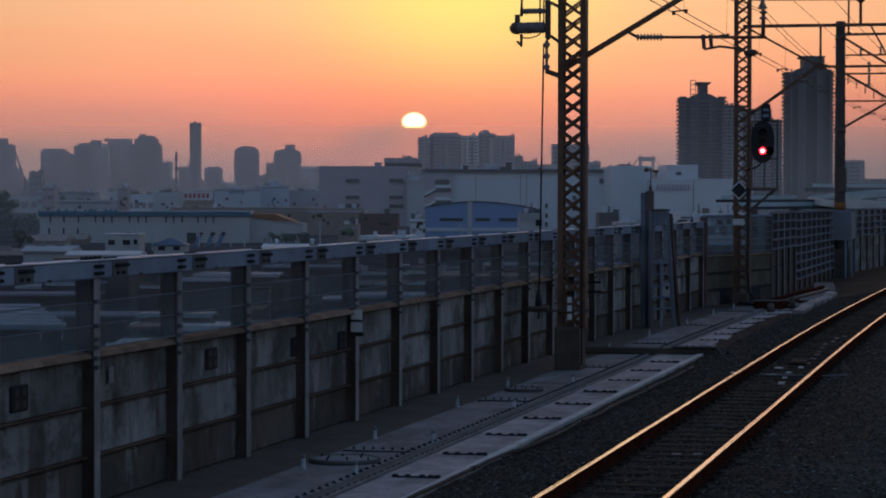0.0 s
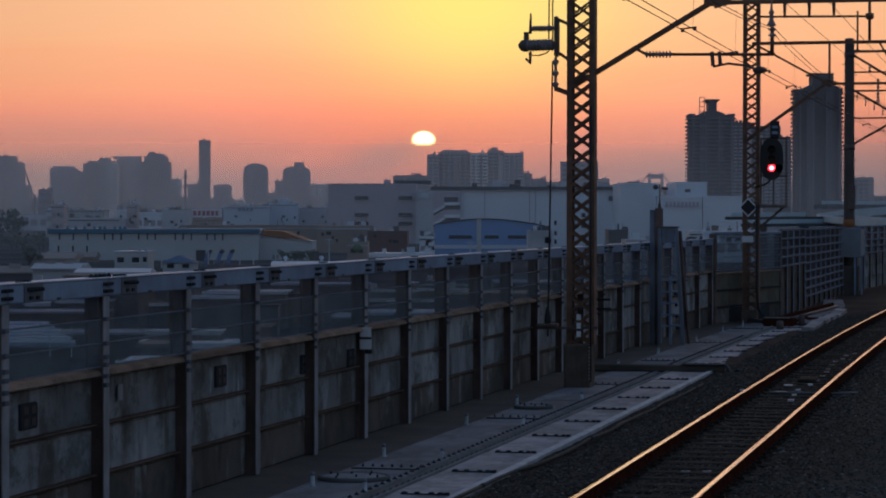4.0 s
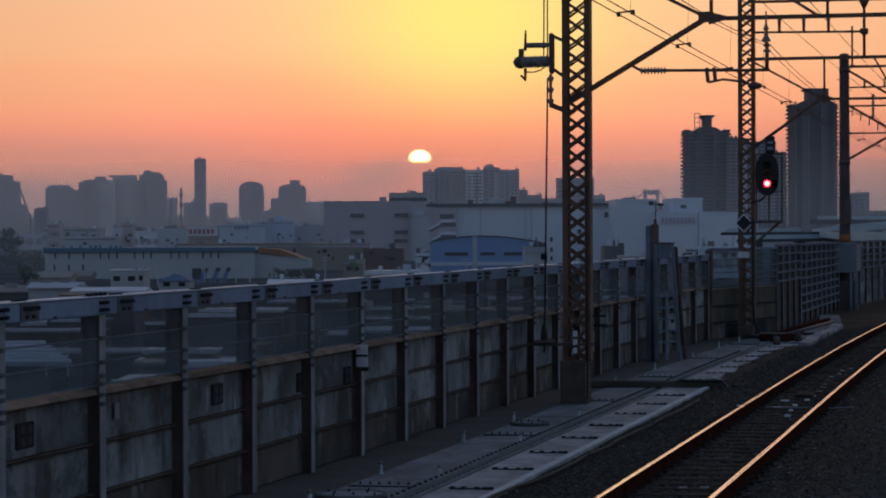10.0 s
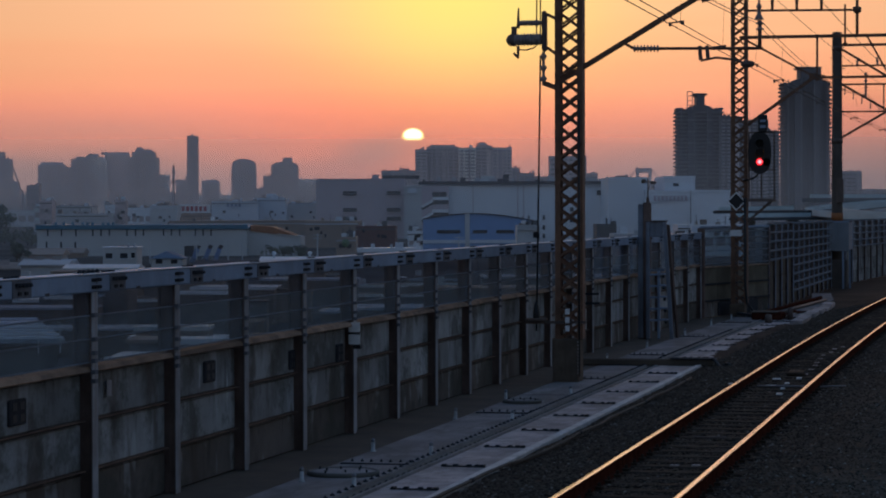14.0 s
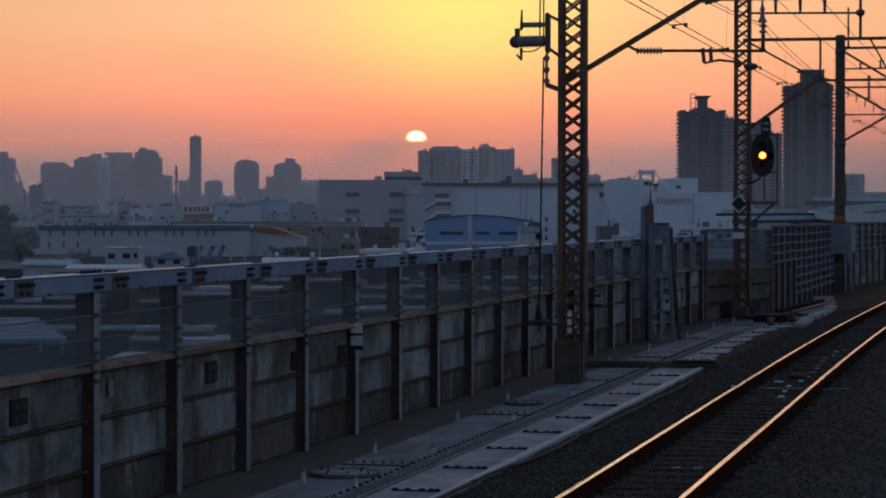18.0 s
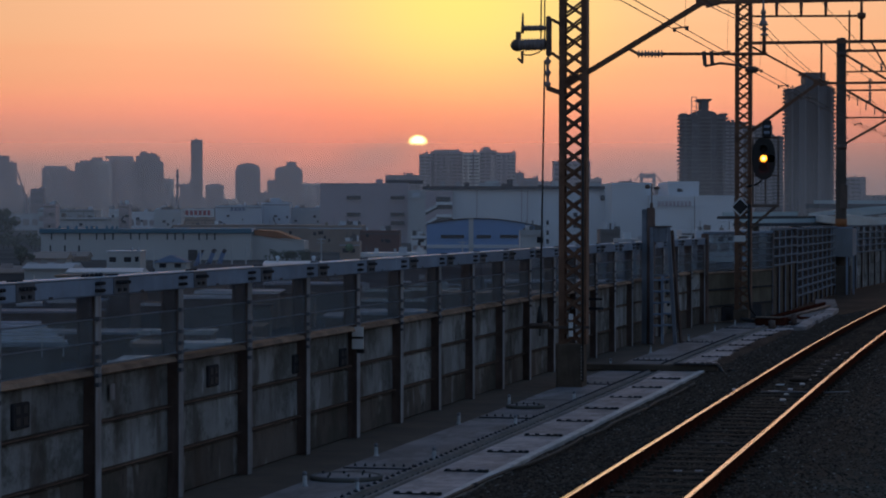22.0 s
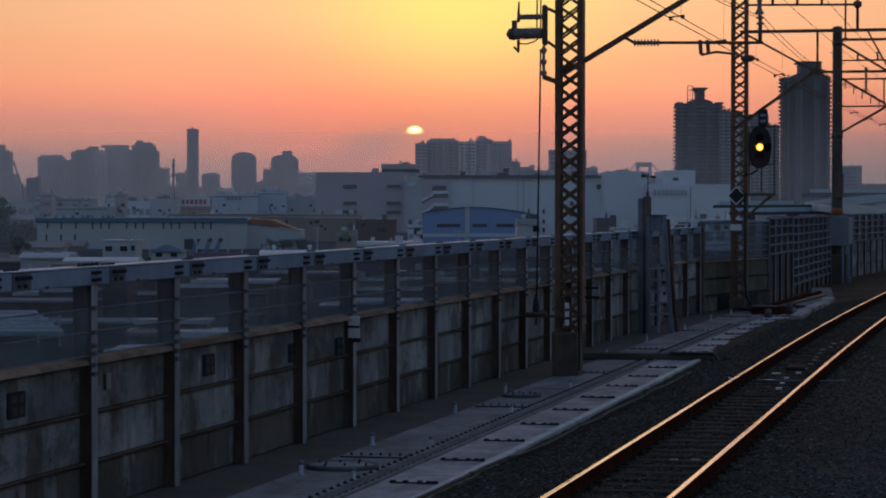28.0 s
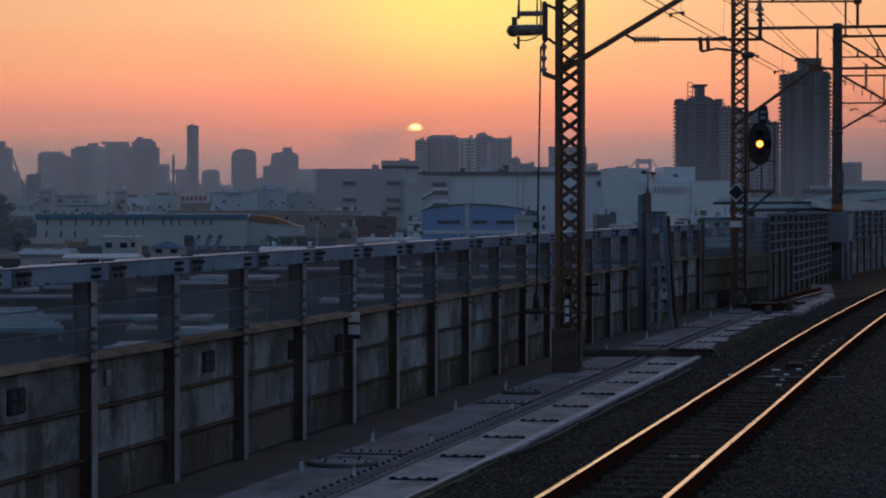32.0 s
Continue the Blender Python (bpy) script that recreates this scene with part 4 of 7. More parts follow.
def insulator(name, p, q, r, sheds, parent, waist=0.45):
    """A ribbed porcelain rod from p to q."""
    p, q = Vector(p), Vector(q)
    pts, radii = [p], [r * 0.45]
    for k in range(sheds):
        for f, g in ((0.2, waist), (0.35, 1.0), (0.55, 0.9), (0.75, waist)):
            pts.append(p.lerp(q, (k + f) / sheds)), radii.append(r * g)
    bm = hose(bmesh.new(), pts + [q], radii + [r * 0.45], 12)
    return part(name, bm, PORCELAIN, parent, "ribbed porcelain insulator")


def portal(y, x_mast, x_end, gusset_x, gusset_z, strut_z, upper_z=None):
    """A bracketed portal beam: strut and tie from the mast meet the beam in a gusset plate."""
    t = thing("portal_beam", pose(0, y, 0), "rust-brown steel portal beam braced off the lattice mast", "portal beam", "portal beams")
    b = bmesh.new()
    bar(b, (gusset_x, 0, gusset_z), (x_end, 0, gusset_z), 0.1, 0.07)
    part("beam", b, MAST, t)
    slope = (gusset_z - strut_z) / (gusset_x - x_mast)
    part("strut", bar(bmesh.new(), (x_mast - 0.2, 0, strut_z - 0.2 * slope), (gusset_x, 0, gusset_z), 0.1, 0.088), MAST, t)
    part("tie", bar(bmesh.new(), (x_mast, 0, gusset_z + 1.2), (gusset_x, 0, gusset_z + 0.03), 0.08, 0.058), MAST, t)
    plate = bmesh.new()
    box(plate, gusset_x - 0.12, gusset_x + 0.06, -0.07, 0.07, gusset_z - 0.06, gusset_z + 0.12)
    vs = [plate.verts.new(v) for v in ((gusset_x + 0.06, -0.07, gusset_z + 0.12), (gusset_x + 0.06, -0.07, gusset_z - 0.1), (gusset_x + 0.36, -0.07, gusset_z - 0.02), (gusset_x + 0.36, -0.07, gusset_z + 0.04))]
    ws = [plate.verts.new(v.co + Vector((0, 0.14, 0))) for v in vs]
    plate.faces.new(vs), plate.faces.new(ws[::-1])
    for i in range(4):
        plate.faces.new((vs[i], ws[i], ws[(i + 1) % 4], vs[(i + 1) % 4]))
    part("gusset", plate, MAST, t)
    if upper_z:
        part("upper_chord", bar(bmesh.new(), (x_mast, 0, upper_z), (x_end, 0, upper_z), 0.1, 0.09), MAST, t)
        part("post", bar(bmesh.new(), (gusset_x + 0.1, 0, gusset_z), (gusset_x + 0.1, 0, upper_z), 0.06, 0.06), MAST, t)
        part("diagonal", bar(bmesh.new(), (gusset_x + (0.05 if y < 50 else 1.5), 0, upper_z), (gusset_x + (1.98 if y < 50 else 2.15), 0, gusset_z), 0.06, 0.05), MAST, t)
        part("post", bar(bmesh.new(), (gusset_x + 2.13, 0, gusset_z), (gusset_x + 2.13, 0, upper_z), 0.05, 0.05), MAST, t)
    return t


def overhead():
    lattice_mast(-7.67, 44.2, 12.0, 0.5, 0.76, 0.2915, 0.745)
    lattice_mast(-7.64, 72.6, 12.5, 0.48, 0.35, 0.285, 0.38)
    portal(44.2, -7.67, 6.5, -5.37, 6.8, 5.45, 8.05)
    portal(72.6, -7.63, 9.0, -5.52, 6.85, 5.35, 8.03)
    # upper frame carried by the second mast
    t = thing("pipe_gantry", pose(0, 72.6, 0), "steel pipe frame with hangers above the portal", "gantry")
    part("top_bar", bar(bmesh.new(), (-7.6, 0, 9.68), (8.5, 0, 9.68), 0.07, 0.08), MAST, t)
    part("lower_bar", bar(bmesh.new(), (-7.4, 0, 8.8), (-4.3, 0, 8.76), 0.05, 0.06), MAST, t)
    part("drop_pipe", tube(bmesh.new(), (-4.29, 0, 9.66), (-4.29, 0, 8.02), 0.042, 10), MAST, t)
    part("collar", lathe(bmesh.new(), [(0.045, 0.1), (0.12, 0.08), (0.12, -0.04), (0.06, -0.1)], 12, at=(-4.29, 0, 8.76)), MAST, t)
    part("collar", lathe(bmesh.new(), [(0.16, 0.06), (0.12, -0.06), (0.05, -0.2)], 12, at=(-4.29, 0, 9.64)), MAST, t)
    for x in (-6.7, -6.0, -5.3):
        part("hanger", tube(bmesh.new(), (x, 0, 8.76), (x, 0, 9.2), 0.035, 8, 0.055), MAST, t)
    part("side_rod", tube(bmesh.new(), (-4.63, 0, 8.92), (-4.63, 0, 7.8), 0.028), MAST, t)
    part("foot", fresh(-4.7, -4.56, -0.04, 0.04, 7.74, 7.82, bevel=0.01), MAST, t)
    # cantilever arm for the contact wires at the first mast
    c = thing("cantilever_arm", pose(0, 44.1, 0), "pull-off arm with a ribbed insulator holding the contact wires", "cantilever arm")
    insulator("insulator", (-6.52, 0, 5.9), (-6.05, 0, 5.895), 0.07, 8, c)
    part("link", bar(bmesh.new(), (-6.72, 0, 6.02), (-6.5, 0, 5.9), 0.05, 0.05), MAST, c)
    part("rod", tube(bmesh.new(), (-6.05, 0, 5.895), (-4.23, 0, 5.87), 0.027), MAST, c)
    part("end_post", tube(bmesh.new(), (-4.29, 0, 5.86), (-4.285, 0, 6.16), 0.036), MAST, c)
    insulator("post_insulator", (-4.285, 0, 6.16), (-4.285, 0, 6.36), 0.075, 2, c)
    part("bell", lathe(bmesh.new(), [(0.085, 6.37), (0.08, 6.39), (0.042, 6.46), (0.03, 6.56), (0.05, 6.58), (0.046, 6.61), (0.022, 6.66), (0.012, 6.9)], 14, at=(-4.3, 0, 0)), PORCELAIN, c)
    for x in (-5.34, -5.21):
        part("clamp_plate", bar(bmesh.new(), (x, 0, 5.93), (x + 0.02, 0, 5.68), 0.09, 0.06), STEEL, c)
    arm = bmesh.new()
    pts = [(-5.32, 0, 5.67), (-5.05, 0, 5.72), (-4.75, 0, 5.68), (-4.45, 0, 5.58)]
    hose(arm, pts, 0.022)
    part("steady_arm", arm, STEEL, c)
    part("wire_grip", lathe(bmesh.new(), [(0.03, -0.12), (0.06, -0.06), (0.06, 0.06), (0.03, 0.12)], 8, "X", (-4.5, 0, 5.6)), STEEL, c)
    # switch gear on the far side of the first mast
    s = thing("disconnector", pose(0, 44.0, 0.07), "pole-mounted disconnector with two grey ribbed insulators", "disconnector")
    part("backplate", fresh(-8.13, -8.05, -0.1, 0.1, 5.8, 6.52, bevel=0.03), STEEL, s)
    part("arm", bar(bmesh.new(), (-8.05, 0.05, 6.46), (-7.85, 0.1, 6.36), 0.05, 0.05), MAST, s)
    part("arm", bar(bmesh.new(), (-8.05, 0.05, 5.87), (-7.85, 0.1, 5.72), 0.05, 0.05), MAST, s)
    insulator("insulator", (-8.56, 0, 6.31), (-8.14, 0, 6.31), 0.06, 9, s, 0.7)
    insulator("insulator", (-8.64, 0, 6.01), (-8.14, 0, 6.02), 0.118, 9, s, 0.8)
    part("end_cap", lathe(bmesh.new(), [(0.03, -8.78), (0.09, -8.74), (0.11, -8.69), (0.11, -8.63), (0.06, -8.6)], 14, "X", (0, 0, 6.01)), STEEL, s)
    part("blade", fresh(-8.68, -8.6, -0.05, 0.05, 6.05, 6.25), STEEL, s)
    part("horn", tube(bmesh.new(), (-8.57, 0, 6.22), (-8.56, 0, 6.58), 0.03, 8, 0.015), STEEL, s)
    part("horn", tube(bmesh.new(), (-8.57, 0, 5.9), (-8.57, 0, 5.68), 0.03, 8, 0.02), STEEL, s)
    part("hook", bar(bmesh.new(), (-8.57, 0, 5.7), (-8.65, 0, 5.78), 0.03, 0.04), STEEL, s)
    part("jumper", hose(bmesh.new(), [(-8.57, 0, 5.84), (-8.42, 0, 5.83), (-8.28, 0, 5.87), (-8.18, 0, 5.95)], 0.012), BLACK, s)
    insulator("lower_insulator", (-8.11, 0, 5.8), (-8.11, 0, 5.2), 0.06, 3, s)
    part("lower_arm", bar(bmesh.new(), (-8.11, 0, 5.24), (-7.8, 0.15, 5.12), 0.07, 0.08), MAST, s)
    # down-lead cable and low bracket on the first mast
    d = thing("down_lead", pose(0, 44.0, 0), "thin cable hanging down beside the lattice mast", "cable")
    part("cable", tube(bmesh.new(), (-8.165, 0, 5.8), (-8.245, 0, 0.9), 0.016), BLACK, d)
    for x in (-8.235, -8.165):
        part("riser", tube(bmesh.new(), (x, 0, 6.1), (x + (0.02 if x < -8.2 else 0), 0, 8.5), 0.013, 6), BLACK, d)
    part("bracket", bar(bmesh.new(), (-8.45, 0, 1.05), (-7.35, 0, 1.06), 0.05, 0.05), STEEL, d)
    part("cable_sealing_end", lathe(bmesh.new(), [(0.035, 1.1), (0.06, 1.14), (0.055, 1.24), (0.035, 1.36), (0.016, 1.44)], 12, at=(-8.25, 0, 0)), BLACK, d)
    part("end_tray", fresh(-8.42, -8.06, -0.09, 0.09, 1.07, 1.13, bevel=0.01), STEEL, d)
    for z in (0.9, 1.05, 1.2):
        part("tie_block", fresh(-7.71, -7.64, -0.1, -0.04, z, z + 0.1), WHITE, d)
    # mast fittings
    p = thing("mast_cable", pose(-7.45, 43.98, 0), "black cable bundle running up the mast leg", "cable")
    part("cable", tube(bmesh.new(), (-0.02, 0, 0.1), (-0.02, 0, 5.0), 0.018), BLACK, p)


def pole():
    """Round concrete pole with its own brackets and the frames of the portals beyond it."""
    x, y = -6.72, 100.5
    t = thing("concrete_pole", pose(x, y, 0), "tapered round concrete pole with an orange marker band", "catenary mast", "overhead line masts")
    part("shaft", lathe(bmesh.new(), [(0.24, -0.1), (0.22, 2.0), (0.188, 10.0), (0.17, 10.1)], 20), POLE, t)
    part("top_cap", lathe(bmesh.new(), [(0.197, 9.97), (0.197, 10.06), (0.05, 10.12)], 16), STEEL, t)
    part("marker_band", lathe(bmesh.new(), [(0.232, 2.62), (0.232, 2.95)], 20), ORANGE, t, "orange marker band")
    part("band", lathe(bmesh.new(), [(0.225, 5.7), (0.225, 5.9)], 20), STEEL, t)
    part("band", lathe(bmesh.new(), [(0.205, 9.35), (0.205, 9.55)], 20), STEEL, t)
    part("junction_box", fresh(-0.02, 0.27, -0.3, -0.16, 3.35, 4.3, bevel=0.02), STEEL, t, "dark steel box strapped to the pole")
    for k in range(16):
        side = 1 if k % 2 else -1
        part("step_peg", tube(bmesh.new(), (side * 0.19, 0, 3.2 + 0.42 * k), (side * 0.29, 0, 3.2 + 0.42 * k), 0.014, 6), STEEL, t)
    part("collar_wall", fresh(-0.55, 0.42, -0.5, -0.1, -0.1, 1.1, bevel=0.03), POLE, t)
    b = thing("collar_screen", pose(x, y, 0), "pale flat steel screen wrapped round the foot of the pole", "screen")
    part("screen", fresh(-0.28, 0.5, -0.62, -0.55, 1.45, 2.58, bevel=0.01), SCREEN, b)
    part("side_screen", fresh(0.46, 0.5, -0.55, 1.6, 1.5, 2.58), SCREEN, b)
    part("screen_rim", fresh(-0.28, 0.52, -0.64, -0.5, 2.58, 2.63), CAP, b)
    part("leg", fresh(0.24, 0.31, -0.62, -0.56, -0.1, 1.45), CAP, b)
    part("leg", fresh(0.47, 0.54, -0.1, -0.04, -0.1, 1.5), CAP, b)
    a = thing("pole_bracket_frame", pose(0, y, 0), "brown steel bracket frames with insulators beside the pole", "portal beam", "portal beams")
    for z, x1, w in ((9.585, 8.0, 0.1), (8.765, 6.0, 0.06), (8.32, 8.0, 0.09), (8.03, 6.0, 0.07), (6.95, 3.0, 0.06)):
        part("beam", bar(bmesh.new(), (x, 0, z), (x1, 0, z), 0.08, w), MAST, a)
    for z0, z1 in ((9.43, 8.36), (8.05, 7.03), (5.93, 6.92)):
        part("brace", bar(bmesh.new(), (-6.55, 0, z0), (-4.82, 0, z1), 0.07, 0.09), MAST, a)
        part("brace", bar(bmesh.new(), (-4.82, 0, z1), (-3.4, 0, z1 - (z0 - z1) * 0.8), 0.06, 0.07), MAST, a)
    for px, pz in ((-5.93, 8.77), (-5.15, 8.77)):
        insulator("insulator", (px, 0, pz), (px, 0, pz + 0.34), 0.07, 3, a)
    insulator("insulator", (-5.6, 0, 7.45), (-5.6, 0, 8.5), 0.08, 8, a)
    part("hanger", bar(bmesh.new(), (-4.9, 0, 8.03), (-4.9, 0, 6.95), 0.05, 0.05), MAST, a)
    for k in range(5):
        insulator("small_insulator", (-6.4 + 0.33 * k, 0, 7.95 - 0.19 * k), (-6.42 + 0.33 * k, 0, 7.62 - 0.19 * k), 0.035, 3, a)


def wire_run(name, x, z, sag, label, group, spans=((-15.0, 15.0), (15.0, 44.2), (44.2, 72.6), (72.6, 100.5), (100.5, 135.0)), r=0.0065):
    t = thing(name, pose(0, 0, 0), label, "overhead wire", group)
    for a, b in spans:
        pts = [(x + bend(a) * (1 - s) + bend(b) * s, a + (b - a) * s, z - sag * 4 * s * (1 - s)) for s in (i / 20 for i in range(21))]
        part("span", hose(bmesh.new(), pts, r, 6), BLACK, t)
    return t


def wires():
    wire_run("contact_wire", -4.55, 5.6, 0.02, "bare overhead contact wire above the track", "contact wires")
    wire_run("contact_wire", -4.42, 5.62, 0.02, "bare overhead contact wire above the track", "contact wires")
    wire_run("messenger_wire", -4.36, 6.33, 0.3, "sagging messenger wire of the overhead line", "messenger wires", r=0.006)
    wire_run("messenger_wire", -4.25, 6.33, 0.3, "sagging messenger wire of the overhead line", "messenger wires", r=0.006)
    wire_run("feeder_wire", -3.5, 6.4, 0.25, "thin feeder wire above the track", "feeder wires", spans=((-15.0, 15.0), (15.0, 72.6), (72.6, 100.5), (100.5, 135.0)), r=0.0045)
    wire_run("feeder_wire", -2.6, 6.1, 0.25, "thin feeder wire above the track", "feeder wires", spans=((-15.0, 15.0), (15.0, 72.6), (72.6, 100.5), (100.5, 135.0)), r=0.0045)
    drop = thing("wire_droppers", pose(0, 0, 0), "thin droppers and spacers tying the wires together", "dropper wires")
    for i in range(14):
        y = 24.0 + 5.2 * i
        bm = tube(bmesh.new(), (-4.43 + bend(y), y, 5.62), (-4.41 + bend(y), y, 6.3), 0.0025, 5)
        part("dropper", bm, BLACK, drop)
        part("spacer", bar(bmesh.new(), (-4.57 + bend(y), y, 5.61), (-4.4 + bend(y), y, 5.63), 0.02, 0.02), STEEL, drop)
        for x, z in ((-4.57, 5.6), (-4.4, 5.62)):
            part("clip", fresh(x - 0.02 + bend(y), x + 0.02 + bend(y), y - 0.03, y + 0.03, z - 0.035, z + 0.02), STEEL, drop)


# ---- colour-light signal on the second mast ----
def lens_glow(name, core, rim):
    """A lit lens: hot in the middle, deep in colour at the rim."""
    m = glowing(name, core, 1.0)
    n = Nodes(m.node_tree)
    shader = m.node_tree.nodes["Principled BSDF"]
    away = n.add("ShaderNodeVectorMath")
    away.operation = "LENGTH"
    n.put(away.inputs[0], n.add("ShaderNodeTexCoord").outputs["Object"])
    near = n.span(away.outputs["Value"], 0.025, 0.085)
    n.put(shader.inputs["Emission Color"], n.mix(near, core, rim))
    return m


RED = lens_glow("red_signal_lens", (8.0, 2.6, 3.0), (5.0, 0.04, 0.1))
AMBER = lens_glow("amber_signal_lens", (5.0, 3.2, 0.9), (3.2, 1.0, 0.04))


# Tint of the discs added to dim the lamps; a real signal has none.
DIMMER = bpy.data.materials.new("lamp_dimmer_tint")
DIMMER.use_nodes = True
dimmer_nodes = Nodes(DIMMER.node_tree)
dimmer_see = dimmer_nodes.add("ShaderNodeBsdfTransparent")
dimmer_see.inputs[0].default_value = (0.55, 0.55, 0.55, 1)
dimmer_nodes.put(DIMMER.node_tree.nodes["Material Output"].inputs[0], dimmer_see.outputs[0])


def signal():
    sx, sy, sz = -7.015, 72.1, 4.56
    t = thing("railway_signal", pose(sx, sy, sz, 0, 0, 5.6), "black colour-light railway signal with hooded lamps in a steel cage", "signal")
    plate = bmesh.new()
    n = 36
    rim = [(0.335 * math.copysign(abs(math.cos(a)) ** 0.8, math.cos(a)), 0.135 + 0.6 * math.copysign(abs(math.sin(a)) ** 0.9, math.sin(a))) for a in (2 * math.pi * i / n for i in range(n))]
    front = [plate.verts.new((x, -0.02, z)) for x, z in rim]
    back = [plate.verts.new((x, 0.02, z)) for x, z in rim]
    plate.faces.new(front), plate.faces.new(back[::-1])
    for i in range(n):
        plate.faces.new((front[i], back[i], back[(i + 1) % n], front[(i + 1) % n]))
    bmesh.ops.recalc_face_normals(plate, faces=plate.faces)
    part("backplate", plate, SIGNAL, t, "oval black backplate")
    part("lamp_case", fresh(-0.17, 0.17, 0.02, 0.32, -0.34, 0.62, bevel=0.03), SIGNAL, t)
    for k, z in enumerate((0.4, 0.135, -0.125)):
        hood = bmesh.new()
        m = 14
        arc = [math.pi * (-0.05 + 1.1 * i / m) for i in range(m + 1)]
        inner = [[hood.verts.new((r * math.cos(a), y, z + r * math.sin(a))) for a in arc] for y, r in ((-0.02, 0.125), (-0.24, 0.125), (-0.24, 0.115), (-0.02, 0.115))]
        for a, b in zip(inner, inner[1:] + inner[:1]):
            for i in range(m):
                hood.faces.new((a[i], b[i], b[i + 1], a[i + 1]))
        part("hood", hood, SIGNAL, t)
        mat = (SIGNAL, AMBER, RED)[k]
        name = ("blank_lens", "amber_lens", "red_lens")[k]
        lens = lathe(bmesh.new(), [(0.1, 0.0), (0.095, -0.012), (0.05, -0.024), (0.012, -0.03)], 20, "Y")
        part(name, lens, mat, t, ("dark blank lens", "amber lens", "red lens")[k]).matrix_basis = pose(0, -0.025, z)
    # Black discs added to hide a lamp, not parts of the signal.
    lamp_discs = []
    for side in ("amber", "red"):
        lamp_discs.append(part("shutter", lathe(bmesh.new(), [(0.108, 0.0), (0.108, -0.008), (0.1, -0.01), (0.01, -0.01)], 24, "Y"), SIGNAL, t, "added black disc to hide the " + side + " lamp"))
    top = part("number_box", fresh(-0.04, 0.22, -0.1, 0.1, 0.74, 1.22, bevel=0.015), SIGNAL, t, "dark box with pale bars")
    part("pale_bar", fresh(0.01, 0.17, -0.106, -0.1, 1.01, 1.08), CAP, top)
    part("pale_bar", fresh(0.01, 0.17, -0.106, -0.1, 0.84, 0.92), CAP, top)
    for x in (-0.3, 0.42):
        part("cage_post", bar(bmesh.new(), (x, 0.15, 0.72), (x, 0.15, -1.2), 0.05, 0.05), STEEL, t)
    part("cage_post", bar(bmesh.new(), (0.42, 0.6, 0.72), (0.42, 0.6, -1.2), 0.05, 0.05), STEEL, t)
    part("cage_post", bar(bmesh.new(), (0.05, 0.6, -0.3), (0.05, 0.6, -1.2), 0.04, 0.04), STEEL, t)
    for z in (0.72, -0.35, -1.2):
        part("cage_rail", bar(bmesh.new(), (-0.32, 0.15, z), (0.44, 0.15, z), 0.05, 0.05), STEEL, t)
        part("cage_rail", bar(bmesh.new(), (0.42, 0.15, z), (0.42, 0.6, z), 0.05, 0.05), STEEL, t)
    part("floor_grating", fresh(-0.34, 0.46, 0.1, 0.65, -1.26, -1.2), STEEL, t)
    part("support_strut", bar(bmesh.new(), (0.35, 0.4, -1.24), (-0.42, 0.45, -1.9), 0.06, 0.07), STEEL, t)
    cable = bmesh.new()
    pts = [(-0.02, 0.2, -0.34), (-0.06, 0.2, -0.5), (-0.2, 0.25, -0.6), (-0.45, 0.4, -0.66)]
    hose(cable, pts, 0.03)
    part("cable", cable, BLACK, t)
    # diamond board and plate on the mast
    b = thing("diamond_sign", pose(-7.7, 72.28, 3.31, 0, 0, 0), "black diamond board with a pale border on the mast", "sign")
    for name, half, y, mat in (("border", 0.275, 0.0, WHITE), ("board", 0.225, -0.004, SIGNAL)):
        bm = bmesh.new()
        f = [bm.verts.new(v) for v in ((-half, y - 0.012, 0), (0, y - 0.012, -half), (half, y - 0.012, 0), (0, y - 0.012, half))]
        g = [bm.verts.new(v.co + Vector((0, 0.012, 0))) for v in f]
        bm.faces.new(f), bm.faces.new(g[::-1])
        for i in range(4):
            bm.faces.new((f[i], g[i], g[(i + 1) % 4], f[(i + 1) % 4]))
        part(name, bm, mat, b)
    part("fixing", fresh(-0.05, 0.05, 0.0, 0.12, -0.1, 0.1), STEEL, b)
    w = thing("white_plate", pose(-7.7, 72.3, 2.4), "small white plate fixed to the mast", "sign")
    part("plate", fresh(-0.17, 0.15, -0.012, 0.0, -0.09, 0.09), WHITE, w)
    part("fixing", fresh(-0.03, 0.03, 0.0, 0.1, -0.03, 0.03), STEEL, w)
    arm = thing("side_arm", pose(-7.7, 72.3, 3.03), "thin horizontal arm on the mast", "bracket")
    part("rod", tube(bmesh.new(), (-0.65, 0, 0), (0, 0, 0), 0.018), STEEL, arm)
    c = thing("cable_bundle", pose(-7.45, 72.2, 0), "thick black cable looping from the mast foot to a trackside box", "cable")
    cable = bmesh.new()
    pts = [(0.0, 0, 3.4), (0.02, -0.05, 2.0), (0.02, -0.1, 1.0), (0.08, -0.15, 0.4), (0.3, -0.2, 0.12), (0.8, -0.3, 0.08)]
    hose(cable, pts, 0.04)
    part("cable", cable, BLACK, c)
    # Two see-through discs added only to dim the lamps.
    for _ in range(2):
        lamp_discs.append(part("dimmer_disc", lathe(bmesh.new(), [(0.112, 0.0), (0.112, -0.003), (0.01, -0.003)], 24, "Y"), DIMMER, t, "added see-through disc that dims a lamp"))
    return lamp_discs


